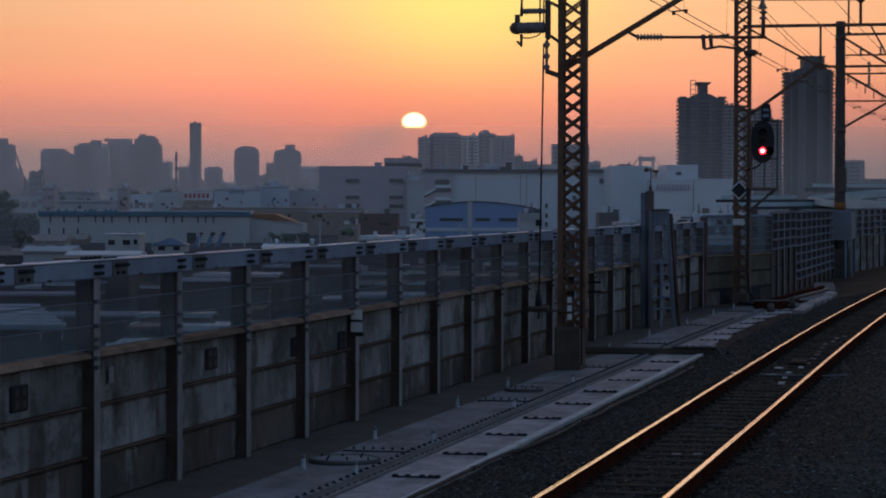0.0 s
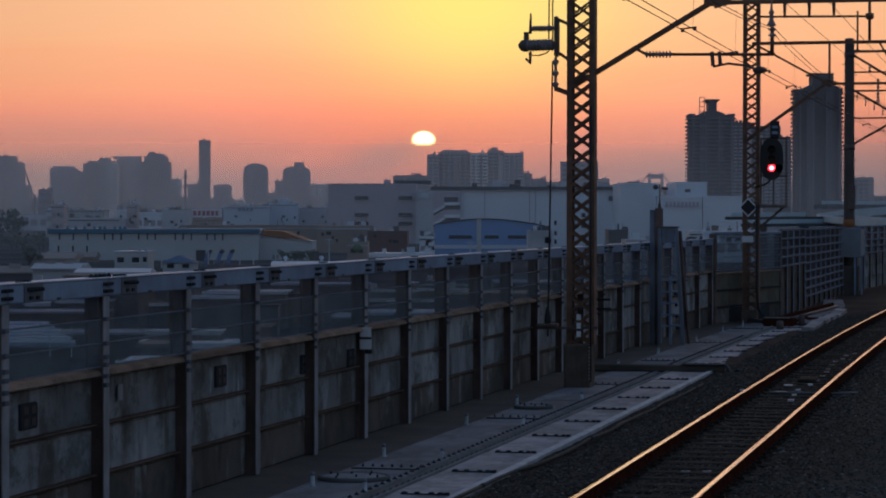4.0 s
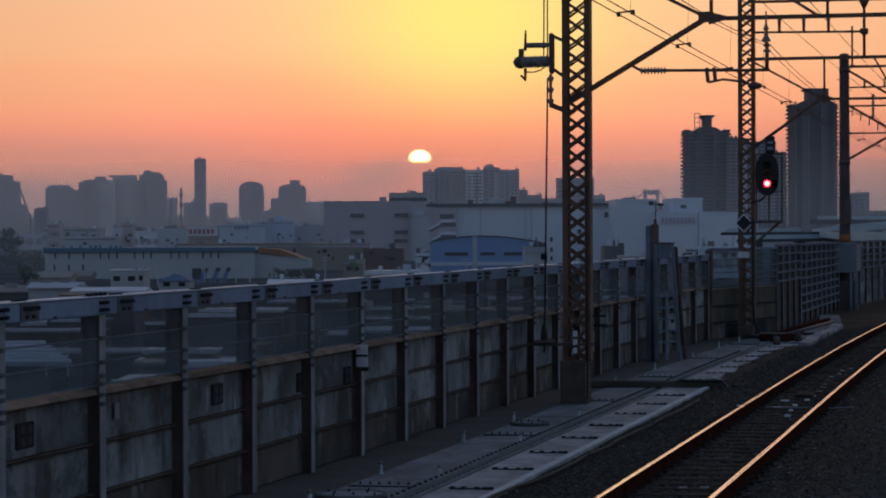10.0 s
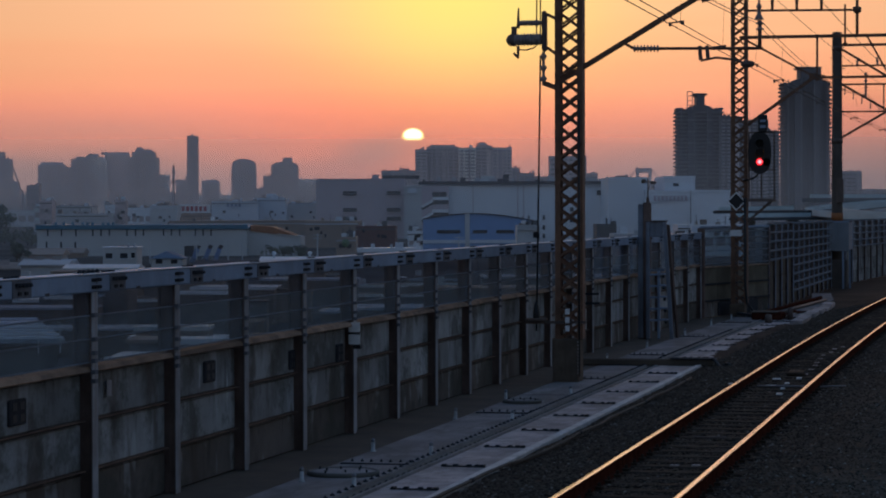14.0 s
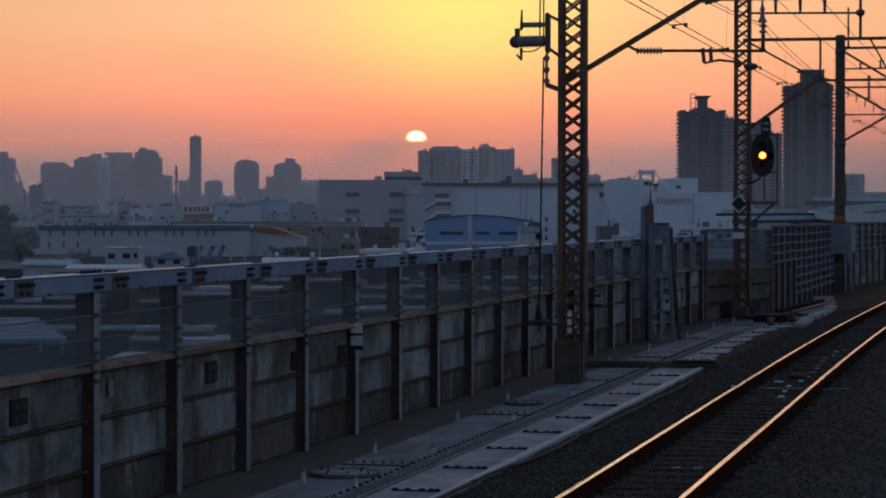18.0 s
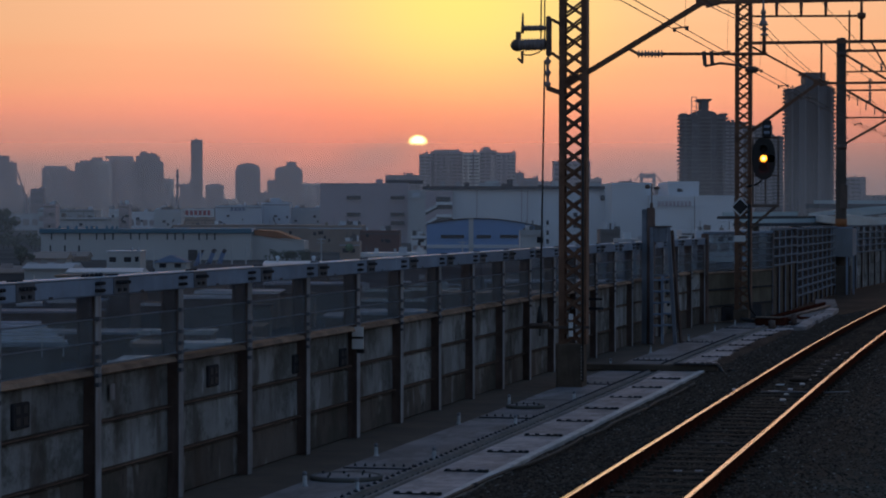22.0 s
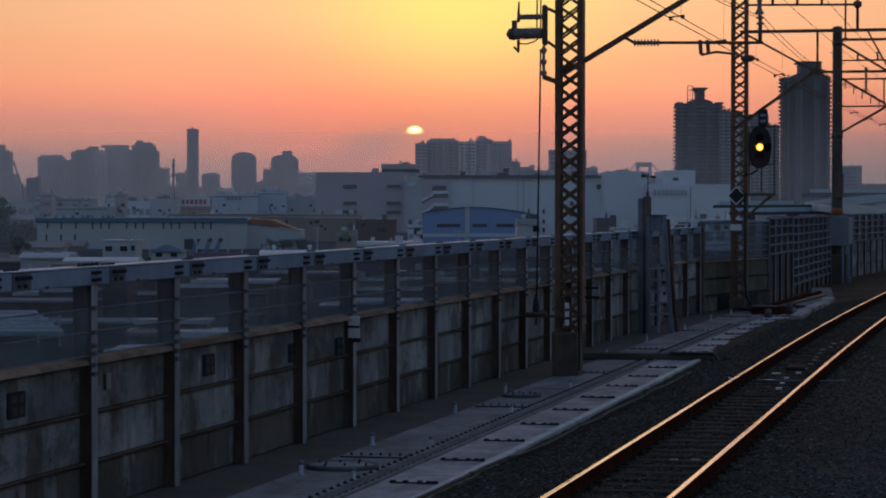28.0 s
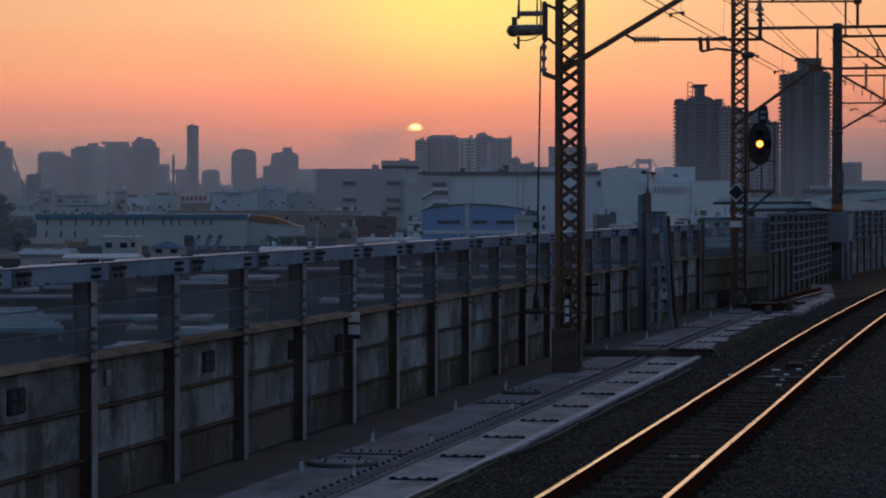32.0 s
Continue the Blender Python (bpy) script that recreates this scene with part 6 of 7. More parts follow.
def factory_details():
    """Stair tower, roof band, openings and letters on the white factory and the grey warehouse."""
    t = site("roof_band", 27.8, 899.0, "dark eaves band along the white factory roof", "eaves")
    part("band", fresh(-36.5, 36.5, -0.6, 0.4, 20.9, 22.0), ROOF_DARK, t)
    part("roof_unit", fresh(-14, -9, 10, 16, 22.0, 24.0), FACADE_GREY, t)
    part("roof_unit", fresh(-6, -4, 10, 16, 22.0, 24.6), ROOF_DARK, t)
    part("roof_unit", fresh(10, 14, 10, 16, 22.0, 23.2), FACADE_GREY, t)
    part("seam", fresh(-17.2, -16.9, -0.1, 0.0, 0, 20.6), FACADE_MAUVE, t)
    part("seam", fresh(0.9, 1.2, -0.1, 0.0, 0, 20.6), FACADE_MAUVE, t)
    for z in (8.2, 12.2, 16.0):
        part("window", fresh(17.5, 19.0, -0.15, 0.0, z - 9 + 4, z - 7.4 + 4), GLASS, t)
    for x, w in ((27.2, 1.8), (30.0, 0.9)):
        part("window", fresh(x, x + w, -0.15, 0.0, 16.9, 18.7), GLASS, t)
    for z in (9.0, 5.4, 2.3):
        part("window", fresh(7.8, 8.7, -0.15, 0.0, z - 0.8, z + 0.8), GLASS, t)
    part("downpipe", fresh(-1.2, -0.9, -0.25, -0.05, 0, 20.6), FACADE_MAUVE, t)
    for k in range(16):
        x = -35 + 4.4 * k + (k * 37 % 11) * 0.2
        part("roof_unit", fresh(x, x + 0.8 + (k * 29 % 7) * 0.35, 4, 7, 22.0, 22.6 + (k * 53 % 9) * 0.14), FACADE_GREY if k % 3 else ROOF_DARK, t)
    part("roof_rail", fresh(-34, 34, 3, 3.15, 22.9, 23.0), FACADE_MAUVE, t)
    s = site("stair_tower", -3.0, 897.0, "white outside stair with dark landings on the factory corner", "stairs")
    # Darker wall, landings and flights carry the shade behind the white parapets.
    part("wall", fresh(-4.6, 5.1, -0.4, 1.5, 0.0, 20.4), FACADE_MAUVE, s)
    part("opening", fresh(-0.8, 4.2, -0.6, -0.35, 16.0, 18.2), GLASS, s)
    for z in (13.8, 9.4, 5.0):
        part("parapet", bar(bmesh.new(), (-4.6, -0.8, z - 0.9), (-0.6, -0.8, z + 1.3), 0.3, 0.9), FACADE_WHITE, s, "white stair parapet")
        part("landing_parapet", fresh(-0.8, 5.0, -0.9, -0.62, z + 1.5, z + 2.6), FACADE_WHITE, s, "white landing parapet")
        part("landing_shadow", fresh(-0.8, 4.9, -0.6, -0.35, z, z + 1.5), GLASS, s, "landing opening, its shade put in as dark colour")
        part("flight", bar(bmesh.new(), (-4.6, -0.55, z - 1.6), (-0.8, -0.55, z + 0.5), 0.3, 1.0), GLASS, s)
    g = site("warehouse_slots", 0, 1049.0, "rows of short dark window slots on the grey warehouse", "windows")
    for u in (-38.9, -20.6):
        for z in (8.8, 1.8, -1.8):
            part("slot", fresh(u - 2.9, u + 2.9, -0.2, 0.05, 3.0 + z + 8 - 1.5, 3.0 + z + 8), GLASS, g)
    part("roof_unit", fresh(-29.8, -27.0, 5, 9, 25.0, 26.8), FACADE_MAUVE, g)
    part("roof_unit", fresh(-25.5, -10.0, 5, 12, 25.0, 26.4), ROOF_DARK, g)
    part("wing_window", fresh(-14.6, -11.0, -5.2, -5.0, 19.0, 21.0), FACADE_PALE, g)
    f = site("factory_sign", 0, 849.0, "dull unreadable lettering on the white factory wall", "sign")
    for k in range(9):
        part("letter_bar", fresh(71.2 + 1.3 * k, 72.1 + 1.3 * k, -0.15, 0.0, 14.6, 16.4), FACADE_MAUVE, f)
    part("window", fresh(77.7, 79.6, -0.15, 0.0, 19.5, 20.6), GLASS, f)
    part("pole", tube(bmesh.new(), (83.6, -1, 0), (83.6, -1, 18), 0.12), STEEL, f)
    part("crossbar", tube(bmesh.new(), (94.0, -2, 12.1), (100, -2, 12.1), 0.15), STEEL, f)
    b = site("roof_board", 0, 1148.0, "white roof board with dull red lettering that cannot be read", "sign")
    part("board", fresh(-120.6, -106.2, -0.3, 0.0, 10.9, 14.7), WHITE, b)
    part("side_board", fresh(-106.2, -105.4, -0.3, 2.0, 10.9, 14.7), ROOF_DARK, b)
    for k in range(6):
        part("letter_bar", fresh(-119.4 + 2.0 * k, -118.0 + 2.0 * k, -0.4, -0.3, 11.7, 13.9), LETTER, b)
    s2 = site("store_sign", 0, 1098.0, "small dark lettering on the cold store wall", "sign")
    for k in range(4):
        part("letter_bar", fresh(-94.5 + 1.7 * k, -93.4 + 1.7 * k, -0.25, 0.0, 13.6, 14.9), LETTER_BLUE, s2)
    e = site("works_emblem", -24.8, 639.0, "round dull green emblem on the works office", "sign")
    part("disc", lathe(bmesh.new(), [(1.0, 0.0), (1.0, -0.2), (0.05, -0.22)], 20, "Y", (0, 0, 3.2)), EMBLEM, e)


def tree(u, d, height, spread, seed):
    rnd = random.Random(seed)
    t = site("tree", u, d, "dark hazy tree with an uneven leafy crown", "tree", "trees")
    trunk = tube(bmesh.new(), (0, 0, -0.2), (0.1, 0, height * 0.5), 0.25, 8, 0.12)
    for k in range(6):
        a = rnd.uniform(0, 6.28)
        z = height * rnd.uniform(0.3, 0.5)
        tube(trunk, (0.05, 0, z), (math.cos(a) * spread * 0.6, math.sin(a) * spread * 0.6, z + height * rnd.uniform(0.15, 0.35)), 0.09, 6, 0.03)
    part("trunk", trunk, BARK, t)
    crown = bmesh.new()
    lumps = [(Vector((rnd.gauss(0, spread * 0.45), rnd.gauss(0, spread * 0.45), height * rnd.uniform(0.45, 0.95))), rnd.uniform(0.25, 0.45) * spread) for _ in range(12)]
    for _ in range(420):
        c, r = rnd.choice(lumps)
        v = Vector((rnd.gauss(0, 1), rnd.gauss(0, 1), rnd.gauss(0, 0.8)))
        p = c + v.normalized() * r * rnd.uniform(0.6, 1.1)
        s = rnd.uniform(0.15, 0.4) * spread * 0.35
        e1 = Vector((rnd.uniform(-1, 1), rnd.uniform(-1, 1), rnd.uniform(-1, 1))).normalized()
        e2 = e1.orthogonal().normalized()
        crown.faces.new([crown.verts.new(p + q * s) for q in (e1, e2, -e1 * 0.8, -e2 * 0.9)])
    part("crown", crown, LEAF, t)


def near_roofs():
    """Low roofs just behind the barrier, seen through its clear panels and over its cap."""
    rnd = random.Random(21)
    t = site("long_low_roof", -33.0, 140.0, "long pale corrugated roof with white battens behind the barrier", "shed")
    part("wall", prism(bmesh.new(), [(-11.5, 0.6), (11.4, 0.6), (5.8, 25.5), (-11.5, 25.5)], 0.0, 3.75), YARD_DARK, t)
    part("roof", prism(bmesh.new(), [(-12.0, 0.0), (11.9, 0.0), (6.2, 26.0), (-12.0, 26.0)], 3.75, 4.0), YARD_BLUE, t)
    for y in (0.3, 4.5, 9.0, 14.0, 19.5, 25.5):
        part("batten", fresh(-12, 11.8 - 0.22 * y, y, y + 0.4, 4.0, 4.12), FACADE_WHITE, t, "white roof batten")
        teeth = bmesh.new()
        for j in range(44):
            x = -12 + 0.54 * j
            if x < 11.2 - 0.22 * y:
                box(teeth, x, x + 0.3, y - 0.06, y, 3.86, 4.1)
        part("batten_blocks", teeth, FACADE_WHITE, t)
        # Dark strip laid behind each batten as its shadow.
        part("batten_shadow", fresh(-12, 11.6 - 0.22 * y, y + 0.4, y + 1.0, 4.0, 4.02), ROOF_DARK, t)
    for x in (10.4, 11.6):
        part("guard_post", fresh(x, x + 0.07, -0.1, 0.0, 3.2, 4.9), FACADE_GREY, t)
    part("guard_rail", fresh(10.0, 12.4, -0.1, -0.05, 4.55, 4.62), FACADE_GREY, t)
    for u, d, w, top, deep, mat in ((-15.25, 120.5, 0.75, -3.95, 5.5, ROOF_PALE), (-13.4, 138, 2.0, -4.0, 4.5, ROOF_PALE), (-16.5, 139, 0.9, -4.0, 4, YARD_BROWN), (-9.0, 150, 3.0, -4.4, 5, YARD_BROWN),
                                    (-21.5, 222, 2.6, -4.0, 4, ROOF_PALE), (-21.0, 236, 2.4, -4.0, 4, ROOF_PALE), (-2.0, 185, 5.0, -4.0, 7, YARD_BLUE), (-14.0, 262, 5.0, -3.9, 6, YARD_BLUE),
                                    (-33.0, 230, 4.0, -3.6, 8, YARD_BLUE), (4.0, 220, 5.0, -3.6, 8, YARD_BROWN), (12.0, 250, 8.0, -3.4, 9, YARD_BLUE), (-42.0, 270, 6.0, -4.5, 9, ROOF_PALE)):
        s = site("shed", u, d, "low shed with a flat weathered roof behind the barrier", "shed", "low sheds")
        part("wall", fresh(-w, w, 0, deep, 0, top - STREET - 0.2), YARD_DARK, s)
        part("roof", fresh(-w - 0.2, w + 0.2, -0.2, deep + 0.2, top - STREET - 0.2, top - STREET), mat, s)
        if mat is ROOF_PALE:
            part("eaves", fresh(-w - 0.25, w + 0.25, -0.3, -0.2, top - STREET - 0.22, top - STREET + 0.1), FACADE_WHITE, s, "white eaves board")
    for u, d, w, top in ((-79.0, 500, 5.0, -6.2), (-84.0, 490, 6, -6.6), (-37.0, 420, 4.5, -5.0),
                         (-30.0, 430, 4.0, -6.1), (-90.0, 560, 5, -5.0), (-22.0, 440, 5.0, -6.0), (-95, 620, 6, -5.6)):
        g = gable_shed("house", "small house with a weathered pitched roof", d, u - w, u + w, top - 1.2, top, 9.0, rnd.choice((FACADE_GREY, FACADE_BROWN)), rnd.choice((FACADE_BROWN, ROOF_DARK, FACADE_BROWN, FACADE_GREY)), "house")
        part("window", fresh(-w * 0.5, -w * 0.1, -0.1, 0.02, 0.9, 1.9), FAR_WINDOW, g)
        part("window", fresh(w * 0.2, w * 0.6, -0.1, 0.02, 0.9, 1.9), FAR_WINDOW, g)
    # pale works, a hipped house and a long pale roof before the works shed
    p = site("pale_works", -61.8, 480, "pale two-storey works with dark windows and roof tanks", "building")
    part("wall", fresh(-3.2, 3.2, 0, 9, 0, 4.3), SHED_WALL, p)
    part("roof", fresh(-3.4, 3.4, -0.2, 9.2, 4.3, 4.5), FACADE_PALE, p)
    for x0, x1, z in ((-2.7, -1.4, 2.3), (0.1, 1.5, 2.3), (2.2, 2.9, 2.4)):
        part("window", fresh(x0, x1, -0.1, 0.02, z, z + 1.0), GLASS, p)
        part("sill", fresh(x0 - 0.1, x1 + 0.1, -0.2, 0.0, z - 0.12, z), FACADE_WHITE, p)
    for x in (1.4, 2.6):
        part("roof_tank", lathe(bmesh.new(), [(0.3, 4.5), (0.3, 5.0), (0.1, 5.15)], 10, at=(x, 2, 0)), FACADE_GREY, p)
    h = site("hipped_house", -55.0, 500, "house with a slate-blue hipped roof below the works shed", "house")
    part("wall", fresh(-3.1, 3.1, 0, 8, 0, 2.0), SHED_WALL, h)
    hip = bmesh.new()
    low = [hip.verts.new(v) for v in ((-3.5, -0.4, 1.9), (3.5, -0.4, 1.9), (3.5, 8.4, 1.9), (-3.5, 8.4, 1.9))]
    top = [hip.verts.new(v) for v in ((-0.5, 3.2, 3.35), (0.5, 4.6, 3.35))]
    for f in ((low[0], low[1], top[0]), (low[1], low[2], top[1], top[0]), (low[2], low[3], top[1]), (low[3], low[0], top[0], top[1]), low[::-1]):
        hip.faces.new(f)
    part("roof", hip, HIP_BLUE, h)
    part("window", fresh(-2.2, -0.9, -0.1, 0.02, 0.9, 1.7), GLASS, h)
    part("window", fresh(0.8, 2.1, -0.1, 0.02, 0.9, 1.7), GLASS, h)
    gable_shed("pale_shed", "long shed with a pale sheet roof behind the barrier", 420, -63.3, -51.4, -6.2, -5.65, 9.0, FACADE_GREY, ROOF_PALE)
    gable_shed("pale_shed", "long shed with a pale sheet roof behind the barrier", 440, -74.0, -66.0, -6.0, -5.3, 9.0, FACADE_GREY, FACADE_GREY)
    # the jumble of roofs, yards and walls between the line and the works
    mats = (YARD_DARK, YARD_BLUE, ROOF_DARK, YARD_BROWN, YARD_DARK, ROOF_PALE, GUTTER)
    for k in range(70):
        d = 118 + 250 * rnd.random() ** 1.4
        u = rnd.uniform(-0.17, 0.06) * d
        w, deep, top = rnd.uniform(1.0, 5.0), rnd.uniform(2.0, 9.0), rnd.uniform(2.2, 3.7)
        if abs(u + 33.0) < 13.0 + w and 112 < d < 172:
            continue
        s = site("low_building", u, d, "low town building with a weathered flat roof", "building", "low buildings")
        part("wall", fresh(-w, w, 0, deep, 0, top - 0.15), rnd.choice((YARD_BROWN, YARD_DARK, GUTTER)), s)
        part("roof", fresh(-w - 0.15, w + 0.15, -0.15, deep + 0.15, top - 0.15, top), rnd.choice(mats), s)
        if rnd.random() < 0.45:
            part("eaves", fresh(-w - 0.2, w + 0.2, -0.25, -0.15, top - 0.25, top + 0.05), ROOF_PALE, s, "pale eaves strip")
        if rnd.random() < 0.4:
            x = rnd.uniform(-w, w * 0.5)
            part("roof_unit", fresh(x, x + 0.8, deep * 0.4, deep * 0.4 + 0.8, top, top + 0.7), FACADE_GREY, s)
    # utility poles before the works shed
    for u, d, tall in ((-44.5, 520, 5.6), (-40.0, 500, 5.2), (-52.0, 530, 5.2), (-63.0, 540, 5.0), (-33.5, 470, 5.0), (-27.0, 540, 6.5), (3.0, 480, 6.5), (46.0, 560, 9.0), (58.5, 600, 10.5)):
        p = site("utility_pole", u, d, "thin grey utility pole with crossarms", "utility pole", "utility poles")
        part("shaft", tube(bmesh.new(), (0, 0, 0), (0, 0, tall), 0.16, 6, 0.1), FACADE_GREY, p)
        for z in (0.4, 1.1):
            part("crossarm", fresh(-0.9, 0.9, -0.08, 0.08, tall - z, tall - z + 0.14), FACADE_GREY, p)
    # a pale roof with roof cowls close behind the cap
    r = gable_shed("vented_shed", "pale roofed shed with two white roof cowls", 380, -27.5, -19.5, -4.3, -3.7, 8.0, FACADE_GREY, ROOF_PALE)
    for x in (-2.3, 3.2):
        part("cowl", lathe(bmesh.new(), [(0.2, 3.9), (0.2, 4.6), (0.33, 4.68), (0.33, 4.95), (0.08, 5.1)], 10, at=(x, 3, 0)), FACADE_WHITE, r)
    # a field of low works and houses to the horizon
    for k in range(70):
        d = 1150 + 1600 * rnd.random() ** 1.3
        u = rnd.uniform(-0.19, 0.2) * d
        top = -8 + rnd.uniform(5, 9.5) if d < 1300 else -8 + rnd.uniform(7, 14)
        w = rnd.uniform(5, 16)
        building("works", "small low works building in the town", round(d), u - w, u + w, top, rnd.uniform(10, 20), rnd.choice((FACADE_GREY, FACADE_BROWN, FACADE_PALE, FAR_C, FACADE_GREY)), 1, 4)


def expressway():
    """Elevated road that curves in from behind the towers."""
    t = site("expressway", 0, 0, "pale elevated expressway curving between the towers", "expressway")
    def ribbon(name, pts, half, z_off, thick, mat):
        bm = bmesh.new()
        rings = []
        for i, (u, d, z) in enumerate(pts):
            a, b = Vector(pts[max(0, i - 1)]), Vector(pts[min(len(pts) - 1, i + 1)])
            side = Vector((b.y - a.y, -(b.x - a.x), 0)).normalized()
            c = Vector((u, d, z + 8 + z_off))
            rings.append([bm.verts.new(v) for v in (c - side * half, c + side * half, c + side * half - Vector((0, 0, thick)), c - side * half - Vector((0, 0, thick)))])
        for p, q in zip(rings, rings[1:]):
            for i in range(4):
                bm.faces.new((p[i], q[i], q[(i + 1) % 4], p[(i + 1) % 4]))
        bm.faces.new(rings[0]), bm.faces.new(rings[-1][::-1])
        bmesh.ops.recalc_face_normals(bm, faces=bm.faces)
        return part(name, bm, mat, t)
    loop = [(152.0, 655.0, 6.4), (129.0, 640.0, 5.6), (109.0, 625.0, 4.6), (96.5, 602.0, 3.7), (88.0, 575.0, 3.1), (82.0, 545.0, 2.75), (78.6, 510.0, 2.4),
            (76.6, 470.0, 2.0), (76.0, 430.0, 1.6), (77.0, 390.0, 1.1), (80.0, 350.0, 0.6)]
    ribbon("deck", loop, 3.4, 0.0, 0.55, ASPHALT)
    for side in (-3.4, 3.4):
        edge = [(u + side, d - side * 0.15, z) for u, d, z in loop]
        ribbon("parapet", edge, 0.15, 1.0, 1.25, PARAPET)
    for drop, u in ((0.0, 58.0), (1.35, 60.0)):
        straight = [(u + 5.6 * k, 505.0 - drop * 8 + 5.0 * k, 3.1 - drop + 0.05 * k) for k in range(4)]
        ribbon("deck", straight, 5.0, 0.0, 0.5, ASPHALT)
        ribbon("parapet", [(a - 3.0, b - 4.6, c) for a, b, c in straight], 0.2, 0.85, 0.8, PARAPET)
    far = [(128.0 + 12.0 * k, 880.0 + 6.0 * k, 7.6) for k in range(6)]
    ribbon("deck", far, 4.0, 0.0, 1.6, ASPHALT)
    ribbon("parapet", [(a, b - 4.2, c) for a, b, c in far], 0.2, 1.3, 1.2, PARAPET)
    for k in range(6):
        part("pier", fresh(127.0 + 12.0 * k, 129.0 + 12.0 * k, 879.0 + 6.0 * k, 881.0 + 6.0 * k, 0, 14.2), CONCRETE, t)
    for u, d in ((62, 509), (72, 518), (108, 625), (88, 575), (78, 510), (76, 430)):
        part("pier", fresh(u - 1.1, u + 1.1, d - 1.1, d + 1.1, 0, 9.2), CONCRETE, t)


def suspension_bridge():
    t = site("suspension_bridge", 352.0, 4400, "far hazy suspension bridge tower with its cables", "bridge")
    for x in (-11.0, 11.0):
        part("tower_leg", fresh(x - 2.6, x + 2.6, 0, 8, 0, 88), FAR_B, t)
    part("crossbeam", fresh(-13, 13, 0.5, 7.5, 79, 87), FAR_B, t)
    part("crossbeam", fresh(-9, 9, 0.5, 7.5, 52, 57), FAR_B, t)
    for s in (-1, 1):
        bm = bmesh.new()
        prev = None
        for i in range(9):
            a = i / 8
            p = (s * (13 + 75 * a), 4, 86 - 62 * (1 - (1 - a) ** 1.6))
            if prev:
                tube(bm, prev, p, 1.0, 5)
            prev = p
        part("cable", bm, FAR_B, t)


def skyline_extras():
    t = site("radio_mast", -268.0, 2500, "thin lattice radio mast on the skyline", "mast")
    part("shaft", bar(bmesh.new(), (0, 0, 0), (0, 0, 58), 2.0, 2.0), FAR_C, t)
    part("ring", fresh(-2.2, 2.2, -1, 1, 40, 43), FAR_C, t)
    part("ring", fresh(-1.8, 1.8, -1, 1, 50, 52), FAR_C, t)
    c = site("tower_crane", -505.0, 3000, "far tower crane with a raised jib", "crane")
    part("jib", bar(bmesh.new(), (-8, 0, 65), (3, 0, 32), 1.6, 1.6), FAR_C, c)
    part("mast", bar(bmesh.new(), (3, 0, 0), (3, 0, 38), 2.5, 2.5), FAR_C, c)
    barrel_tower("round-topped dark tower on the far skyline", 3900, -328.1, -291.2, 74.1, 86.4, 12)
    barrel_tower("broad-shouldered tower with a small roof house", 3700, -253.0, -213.9, 70.0, 77.9, 12, 6.0)
    high_rise("grey residential high-rise with stacked balconies and a domed crown", 2200, 204.8, 246.4, 92.4, 34.0, 30,
              (("crown_dome", 0.18, 0.79, -2.0, 4.3), ("crown_neck", 0.43, 0.6, 3.0, 12.6), ("crown_collar", 0.395, 0.635, 11.6, 13.2), ("crown_cap", 0.355, 0.67, 12.8, 14.4), ("corner_turret", 0.82, 1.0, -0.5, 1.7), ("corner_turret", 0.0, 0.16, -2.0, 1.7)))
    high_rise("tall grey residential high-rise with a stepped roof", 2000, 271.0, 309.8, 104.4, 34.0, 35,
              (("crown_dome", 0.11, 0.97, -1.5, 5.2), ("crown_neck", 0.37, 0.8, 2.0, 12.8), ("crown_cap", 0.3, 0.815, 12.2, 14.0), ("corner_turret", -0.01, 0.11, -1.0, 1.4), ("corner_turret", 0.84, 1.0, -0.5, 1.6)), 0.55, HIGH_WALL)
    s = site("roof_lattice", 214.0, 2200, "small lattice frame on the high-rise roof", "mast")
    for x in (0.0, 4.5):
        part("post", bar(bmesh.new(), (x, 0, 100), (x, 0, 116), 0.7, 0.7), FAR_C, s)
    for z in (104, 108, 112, 116):
        part("rail", bar(bmesh.new(), (0, 0, z), (4.5, 0, z), 0.6, 0.6), FAR_C, s)


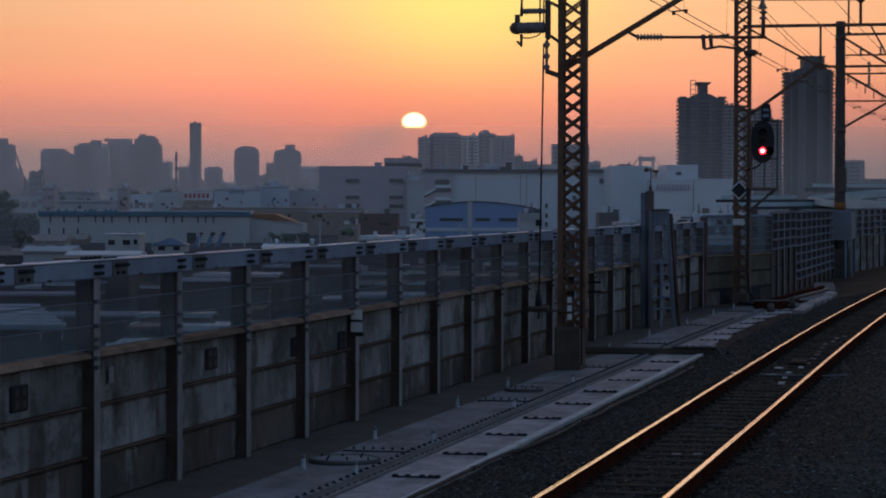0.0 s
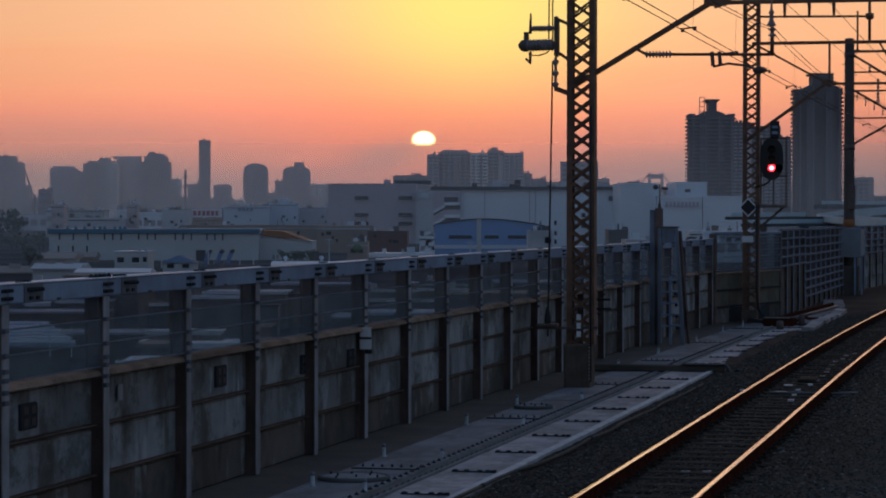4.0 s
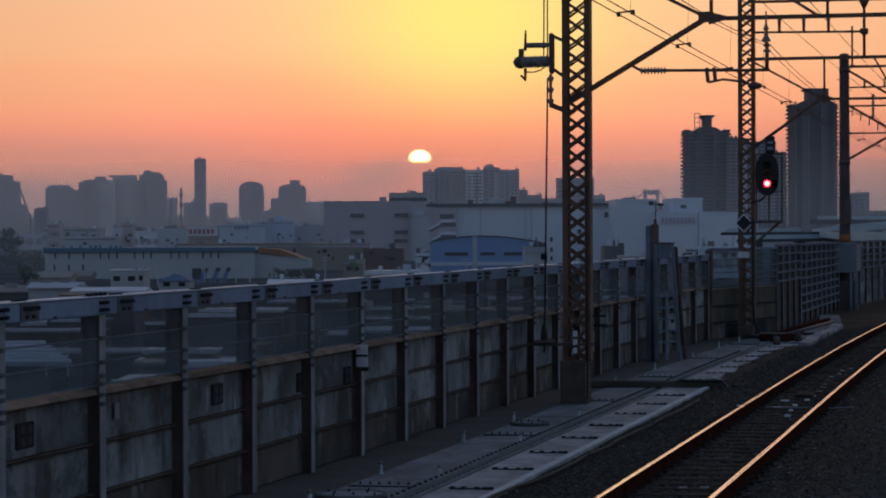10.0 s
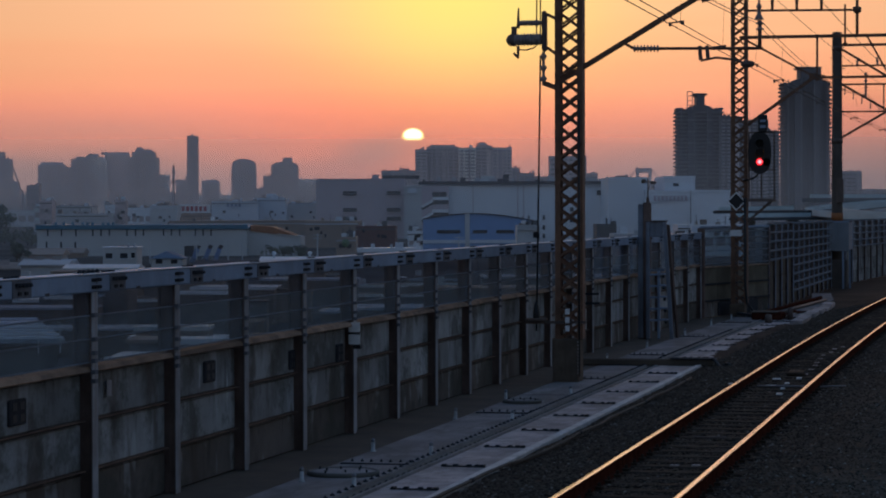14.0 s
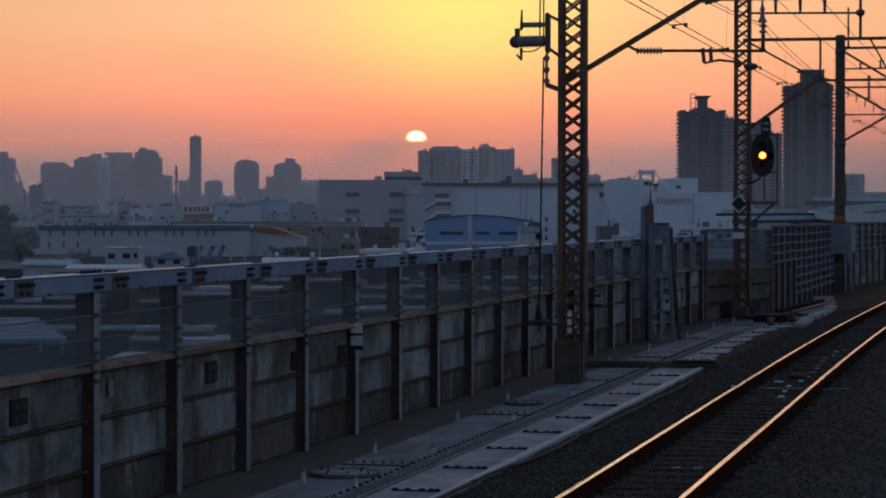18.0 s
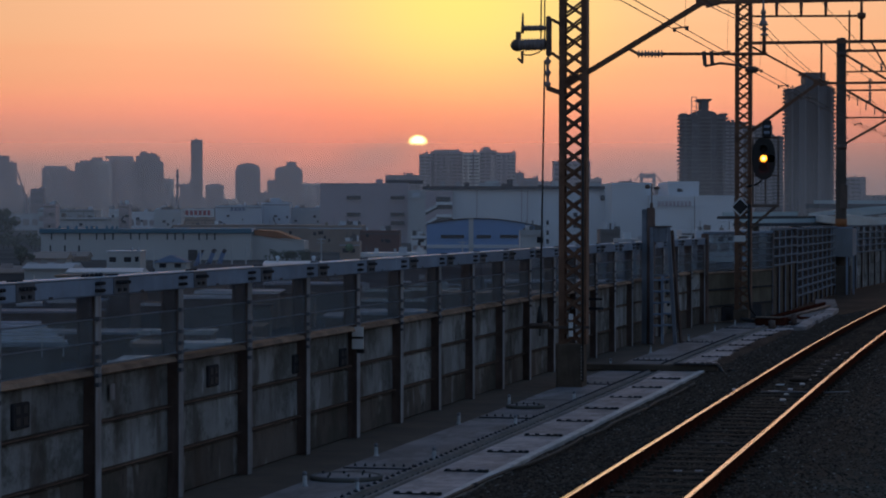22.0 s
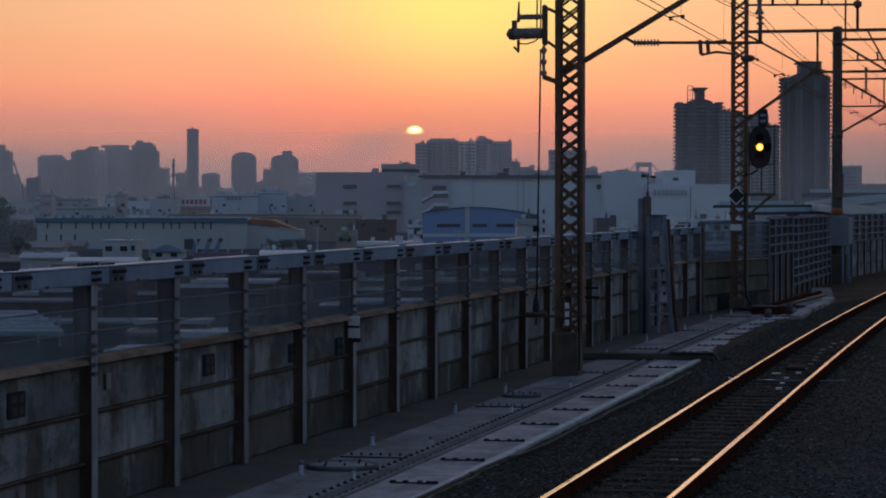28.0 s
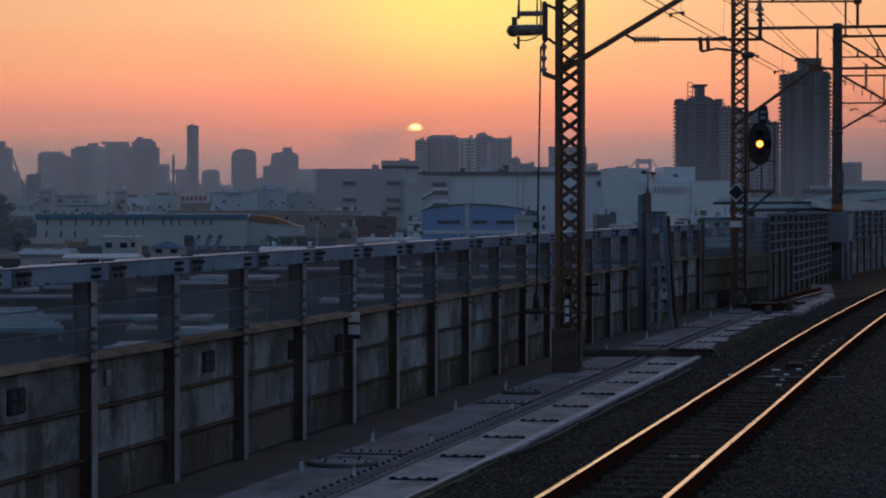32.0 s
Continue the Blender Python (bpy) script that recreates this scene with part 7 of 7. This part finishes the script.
def haze():
    """Flat sheets added between the distances to imitate evening haze: they scatter the sky's light and thin out
    upward.
    """
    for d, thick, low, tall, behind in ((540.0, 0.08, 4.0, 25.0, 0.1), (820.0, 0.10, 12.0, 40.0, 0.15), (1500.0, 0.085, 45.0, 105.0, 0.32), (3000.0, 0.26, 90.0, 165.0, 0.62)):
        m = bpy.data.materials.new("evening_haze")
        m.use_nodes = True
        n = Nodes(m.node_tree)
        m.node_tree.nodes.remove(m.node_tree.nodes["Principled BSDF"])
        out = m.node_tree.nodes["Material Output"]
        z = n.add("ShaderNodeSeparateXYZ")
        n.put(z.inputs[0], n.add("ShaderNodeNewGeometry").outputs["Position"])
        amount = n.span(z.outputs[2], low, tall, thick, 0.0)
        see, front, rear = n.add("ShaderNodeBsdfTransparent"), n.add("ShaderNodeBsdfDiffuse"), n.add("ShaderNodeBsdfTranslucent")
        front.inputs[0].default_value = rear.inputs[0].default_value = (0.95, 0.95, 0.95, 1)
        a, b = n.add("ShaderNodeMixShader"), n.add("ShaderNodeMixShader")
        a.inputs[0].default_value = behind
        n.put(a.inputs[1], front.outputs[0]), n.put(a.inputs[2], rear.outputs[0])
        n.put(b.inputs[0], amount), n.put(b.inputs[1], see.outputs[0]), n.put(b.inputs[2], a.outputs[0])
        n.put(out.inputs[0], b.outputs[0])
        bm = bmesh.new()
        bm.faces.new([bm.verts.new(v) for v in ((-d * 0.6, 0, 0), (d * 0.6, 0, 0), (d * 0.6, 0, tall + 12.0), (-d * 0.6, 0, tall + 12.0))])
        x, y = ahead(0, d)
        ob = solo("haze_sheet", bm, m, "thin sheet put in for evening haze over the town", "haze", kind="structure", m=pose(x, y, STREET, 0, 0, HEADING))
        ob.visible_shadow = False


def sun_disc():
    """The setting sun; its own material fades the lower part out to imitate a haze bank."""
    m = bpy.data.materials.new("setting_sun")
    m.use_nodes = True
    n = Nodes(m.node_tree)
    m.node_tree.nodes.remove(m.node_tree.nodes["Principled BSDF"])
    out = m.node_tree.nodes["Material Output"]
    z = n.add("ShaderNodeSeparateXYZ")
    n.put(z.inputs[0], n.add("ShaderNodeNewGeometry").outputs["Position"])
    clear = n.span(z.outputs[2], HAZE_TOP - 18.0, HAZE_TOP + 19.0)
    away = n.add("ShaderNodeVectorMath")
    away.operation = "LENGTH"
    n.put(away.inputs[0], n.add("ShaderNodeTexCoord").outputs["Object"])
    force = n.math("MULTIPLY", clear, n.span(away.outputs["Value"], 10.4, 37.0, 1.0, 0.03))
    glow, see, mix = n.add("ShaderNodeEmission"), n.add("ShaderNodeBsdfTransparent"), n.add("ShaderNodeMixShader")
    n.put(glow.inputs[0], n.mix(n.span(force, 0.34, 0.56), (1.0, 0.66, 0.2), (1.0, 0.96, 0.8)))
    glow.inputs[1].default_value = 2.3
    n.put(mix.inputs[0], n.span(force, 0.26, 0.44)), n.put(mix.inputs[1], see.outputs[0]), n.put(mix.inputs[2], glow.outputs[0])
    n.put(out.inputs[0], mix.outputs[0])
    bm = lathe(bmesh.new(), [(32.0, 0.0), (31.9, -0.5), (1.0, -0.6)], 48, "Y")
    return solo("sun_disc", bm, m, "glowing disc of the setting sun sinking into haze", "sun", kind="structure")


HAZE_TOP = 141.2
ground()
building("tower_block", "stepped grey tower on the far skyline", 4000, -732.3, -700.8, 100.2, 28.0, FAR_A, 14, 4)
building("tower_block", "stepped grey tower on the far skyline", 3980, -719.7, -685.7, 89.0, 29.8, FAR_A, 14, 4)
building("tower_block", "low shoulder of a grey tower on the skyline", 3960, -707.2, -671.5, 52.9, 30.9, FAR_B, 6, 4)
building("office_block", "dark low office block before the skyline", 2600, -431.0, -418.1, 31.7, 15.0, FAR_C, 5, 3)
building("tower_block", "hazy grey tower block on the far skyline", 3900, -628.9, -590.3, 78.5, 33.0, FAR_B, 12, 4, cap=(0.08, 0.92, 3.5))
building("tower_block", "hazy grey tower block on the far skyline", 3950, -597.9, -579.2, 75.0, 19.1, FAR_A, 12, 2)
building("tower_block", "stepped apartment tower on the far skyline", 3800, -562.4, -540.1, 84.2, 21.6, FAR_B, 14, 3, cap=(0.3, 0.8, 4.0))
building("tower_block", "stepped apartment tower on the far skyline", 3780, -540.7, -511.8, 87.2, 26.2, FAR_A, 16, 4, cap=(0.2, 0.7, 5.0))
# This face's light is put in as the palest skyline colour.
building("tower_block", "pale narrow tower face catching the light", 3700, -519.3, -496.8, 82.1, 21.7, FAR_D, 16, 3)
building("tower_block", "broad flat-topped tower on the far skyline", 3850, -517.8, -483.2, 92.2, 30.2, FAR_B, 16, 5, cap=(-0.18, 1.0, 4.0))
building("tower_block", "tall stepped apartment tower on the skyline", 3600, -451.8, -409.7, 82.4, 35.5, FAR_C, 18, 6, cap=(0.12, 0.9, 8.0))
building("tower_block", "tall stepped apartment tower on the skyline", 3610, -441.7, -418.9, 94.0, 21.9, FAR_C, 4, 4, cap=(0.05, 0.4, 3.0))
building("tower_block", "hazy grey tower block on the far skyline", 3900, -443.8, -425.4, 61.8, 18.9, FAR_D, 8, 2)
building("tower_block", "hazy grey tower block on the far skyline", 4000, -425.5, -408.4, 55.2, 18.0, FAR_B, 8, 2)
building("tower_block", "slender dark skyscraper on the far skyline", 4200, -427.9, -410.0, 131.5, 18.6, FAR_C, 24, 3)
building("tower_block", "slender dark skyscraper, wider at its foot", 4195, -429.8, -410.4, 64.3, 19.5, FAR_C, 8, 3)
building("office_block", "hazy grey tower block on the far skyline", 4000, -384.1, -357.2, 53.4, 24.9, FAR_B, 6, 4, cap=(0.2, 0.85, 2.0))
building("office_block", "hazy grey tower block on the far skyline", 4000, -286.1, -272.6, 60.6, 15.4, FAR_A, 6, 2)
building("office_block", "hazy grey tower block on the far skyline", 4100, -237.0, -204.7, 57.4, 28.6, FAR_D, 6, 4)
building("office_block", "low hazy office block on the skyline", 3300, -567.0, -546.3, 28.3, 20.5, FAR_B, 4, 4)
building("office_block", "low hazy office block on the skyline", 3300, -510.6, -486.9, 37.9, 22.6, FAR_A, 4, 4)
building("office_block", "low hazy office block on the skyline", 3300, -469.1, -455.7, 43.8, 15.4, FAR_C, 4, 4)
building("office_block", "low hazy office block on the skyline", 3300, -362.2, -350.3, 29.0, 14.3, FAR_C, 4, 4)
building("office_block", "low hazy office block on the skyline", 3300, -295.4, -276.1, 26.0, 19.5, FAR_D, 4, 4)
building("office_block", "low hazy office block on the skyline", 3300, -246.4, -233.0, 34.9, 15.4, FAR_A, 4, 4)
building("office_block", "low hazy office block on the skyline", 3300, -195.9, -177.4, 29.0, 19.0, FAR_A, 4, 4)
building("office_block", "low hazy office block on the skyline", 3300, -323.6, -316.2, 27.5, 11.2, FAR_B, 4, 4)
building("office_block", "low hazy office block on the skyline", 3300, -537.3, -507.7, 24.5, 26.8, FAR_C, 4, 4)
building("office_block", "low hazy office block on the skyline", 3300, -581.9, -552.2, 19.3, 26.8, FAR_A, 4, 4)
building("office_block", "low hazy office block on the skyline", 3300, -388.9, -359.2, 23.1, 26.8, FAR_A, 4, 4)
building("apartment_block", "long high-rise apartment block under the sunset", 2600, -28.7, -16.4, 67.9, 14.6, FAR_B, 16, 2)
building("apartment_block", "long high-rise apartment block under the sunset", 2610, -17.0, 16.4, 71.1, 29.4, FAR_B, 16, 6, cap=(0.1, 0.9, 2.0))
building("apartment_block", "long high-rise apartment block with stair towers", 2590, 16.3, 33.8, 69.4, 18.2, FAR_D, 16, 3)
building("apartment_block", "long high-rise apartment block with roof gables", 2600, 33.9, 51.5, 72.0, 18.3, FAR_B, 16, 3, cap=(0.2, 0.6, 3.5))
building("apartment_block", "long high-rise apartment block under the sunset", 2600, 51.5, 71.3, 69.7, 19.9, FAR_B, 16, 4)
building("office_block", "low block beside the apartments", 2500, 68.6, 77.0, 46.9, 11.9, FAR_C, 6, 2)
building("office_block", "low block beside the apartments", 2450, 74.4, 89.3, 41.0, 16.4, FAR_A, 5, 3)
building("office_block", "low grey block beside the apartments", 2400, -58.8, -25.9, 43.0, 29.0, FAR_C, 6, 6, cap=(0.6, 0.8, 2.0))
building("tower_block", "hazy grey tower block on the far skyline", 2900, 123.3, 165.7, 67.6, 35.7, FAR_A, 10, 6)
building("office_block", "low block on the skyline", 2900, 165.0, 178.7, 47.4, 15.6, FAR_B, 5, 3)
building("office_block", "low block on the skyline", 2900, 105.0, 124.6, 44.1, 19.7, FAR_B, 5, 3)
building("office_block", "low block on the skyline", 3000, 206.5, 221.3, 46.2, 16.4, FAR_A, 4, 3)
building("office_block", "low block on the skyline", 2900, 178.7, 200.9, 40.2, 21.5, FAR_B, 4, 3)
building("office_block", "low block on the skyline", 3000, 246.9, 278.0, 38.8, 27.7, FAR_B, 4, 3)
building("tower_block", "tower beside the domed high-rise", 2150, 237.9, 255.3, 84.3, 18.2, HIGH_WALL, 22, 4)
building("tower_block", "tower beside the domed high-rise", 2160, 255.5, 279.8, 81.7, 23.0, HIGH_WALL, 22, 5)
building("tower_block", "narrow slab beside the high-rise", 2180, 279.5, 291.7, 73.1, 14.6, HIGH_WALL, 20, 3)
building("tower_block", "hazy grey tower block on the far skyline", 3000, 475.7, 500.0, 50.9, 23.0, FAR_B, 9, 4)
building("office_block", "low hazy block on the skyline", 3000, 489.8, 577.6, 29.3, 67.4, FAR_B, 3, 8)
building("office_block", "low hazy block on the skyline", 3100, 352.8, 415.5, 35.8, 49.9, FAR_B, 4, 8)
building("warehouse", "big grey windowless warehouse with short window slots", 1050, -52.9, -16.1, 17.1, 60, FACADE_MAUVE, 0, 1)
building("warehouse", "paler wing of the grey warehouse", 1045, -16.2, -8.5, 14.1, 50, FACADE_GREY, 0, 1)
building("factory", "large white factory with a dark roof band", 900, -7.5, 59.2, 12.9, 70, FACADE_WHITE, 0, 1)
building("factory", "white factory wing with a stepped roof", 860, 56.5, 70.0, 14.8, 50, FACADE_WHITE, 0, 1)
building("factory", "white factory wing with a raised middle", 850, 69.0, 97.1, 10.3, 50, FACADE_WHITE, 0, 1)
building("factory", "white raised block on the factory roof", 853, 75.2, 85.6, 15.1, 40, FACADE_WHITE, 0, 1)
building("depot", "white depot with a lettered roof board", 1150, -120.5, -105.0, 2.4, 16.9, FACADE_BROWN, 0, 1)
building("depot", "blue-white windowless cold store building", 1100, -101.4, -81.1, 8.0, 20.2, FACADE_PALE, 0, 1)
building("depot", "pale stepped store beside the cold store", 1110, -82.1, -69.4, 9.3, 14.9, FACADE_PALE, 0, 1, cap=(0.3, 0.6, 2.0))
building("depot", "grey-white low works beside the store", 1120, -70.3, -55.9, 7.1, 16.1, FACADE_GREY, 0, 1)
building("depot", "white low works with roof tanks", 1000, -116.7, -105.8, 5.9, 15.0, FACADE_GREY, 0, 1, cap=(0.2, 0.4, 1.6))
building("depot", "white low works building in the town", 1000, -126.8, -116.1, 5.0, 13.6, FACADE_WHITE, 2, 4)
building("depot", "dark narrow block among the works", 950, -124.1, -120.3, 7.7, 8.7, FAR_C, 3, 2)
building("depot", "white low works building in the town", 980, -131.8, -127.8, 5.9, 8.8, FACADE_WHITE, 2, 2)
building("depot", "dark block among the works", 950, -152.6, -147.9, 7.7, 9.3, FAR_C, 3, 2)
building("depot", "low grey works building in the town", 930, -143.1, -124.2, 2.8, 19.2, FACADE_GREY, 1, 8)
building("depot", "low grey works building in the town", 1300, -211.7, -182.4, 6.8, 26.5, FACADE_GREY, 2, 8)
building("depot", "low brown works with a flat roof", 800, -87.1, -40.3, 0.5, 30, FACADE_BROWN, 0, 1)
building("depot", "brown shed behind the works", 780, -42.8, -26.3, 0.4, 30, FACADE_BROWN, 0, 1)
building("depot", "brown-grey shed beside the warehouse", 760, -26.3, -14.4, -1.1, 30, RED_BROWN, 0, 1)
building("depot", "white hut with a dark roof", 700, -9.8, -5.7, -2.2, 14, FACADE_WHITE, 1, 2)
building("depot", "pale works office with a round emblem", 640, -27.3, -22.2, -3.2, 14, FACADE_BROWN, 0, 1)
building("depot", "low white garage behind the barrier", 560, -19.1, -5.3, -5.0, 14, FACADE_WHITE, 1, 6)
building("depot", "grey plant room beside the factory", 600, 36.7, 41.4, 0.1, 14, FAR_DARK, 1, 2)
building("depot", "white low wing beside the tracks", 480, 32.8, 49.2, -1.2, 14, FACADE_GREY, 1, 6)
building("depot", "pale shed behind the blue hall", 540, 15.9, 20.8, 0.2, 14, FACADE_GREY, 0, 1)
building("depot", "low white works building below the line", 620, 58.0, 76.1, -0.2, 14, FACADE_WHITE, 1, 6)
long_shed()
blue_hall()
factory_details()
near_roofs()
expressway()
suspension_bridge()
skyline_extras()
for k, (u, d, height, spread) in enumerate(((-41.0, 600, 2.9, 1.9), (-38.6, 605, 2.6, 1.7), (-36.3, 600, 2.7, 1.8), (-34.3, 610, 2.9, 1.7), (-157.0, 900, 13.5, 5.0),
                                            (-92.0, 545, 4.0, 2.0), (-95.0, 560, 4.5, 2.2), (-31.5, 560, 2.6, 1.6), (-162.0, 890, 13.5, 5.0), (-150.0, 850, 5.5, 4.0), (-145.5, 845, 4.5, 3.5), (-140.5, 850, 5.0, 3.5), (-137.0, 836, 3.5, 2.8))):
    tree(u, d, height, spread, k)
haze()
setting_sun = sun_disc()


def motions():
    """The sun sinks and drifts to the right; the signal turns from red to amber."""
    d = 4700.0
    def at(u, z):
        x, y = ahead(u, d)
        return pose(x, y, z, 0, 0, HEADING)
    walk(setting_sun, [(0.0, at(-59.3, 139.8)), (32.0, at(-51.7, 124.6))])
    # the lamps change over: added tinted discs dim each lens, added black discs hide the red and bare the amber one
    def slid(x, z, y=-0.07):
        return pose(x, y, z)
    walk(red_mask, [(0.0, slid(0.215, -0.125)), (15.1, slid(0.215, -0.125)), (15.3, slid(0.0, -0.125)), (32.0, slid(0.0, -0.125))])
    walk(amber_mask, [(0.0, slid(0.0, 0.135)), (15.6, slid(0.0, 0.135)), (15.8, slid(0.215, 0.135)), (32.0, slid(0.215, 0.135))])
    for slide, y, on, dark, off in ((first_dimmer, -0.088, 12.7, 13.1, (16.7, 17.0)), (second_dimmer, -0.094, 13.95, 14.3, (17.3, 17.7))):
        walk(slide, [(t, slid(x, z, y)) for t, x, z in ((0.0, 0.215, -0.125), (on, 0.215, -0.125), (dark, 0.0, -0.125), (15.3, 0.0, -0.125), (15.4, 0.215, -0.125),
                                                        (15.5, 0.215, 0.135), (15.6, 0.0, 0.135), (off[0], 0.0, 0.135), (off[1], 0.215, 0.135), (32.0, 0.215, 0.135))])


motions()
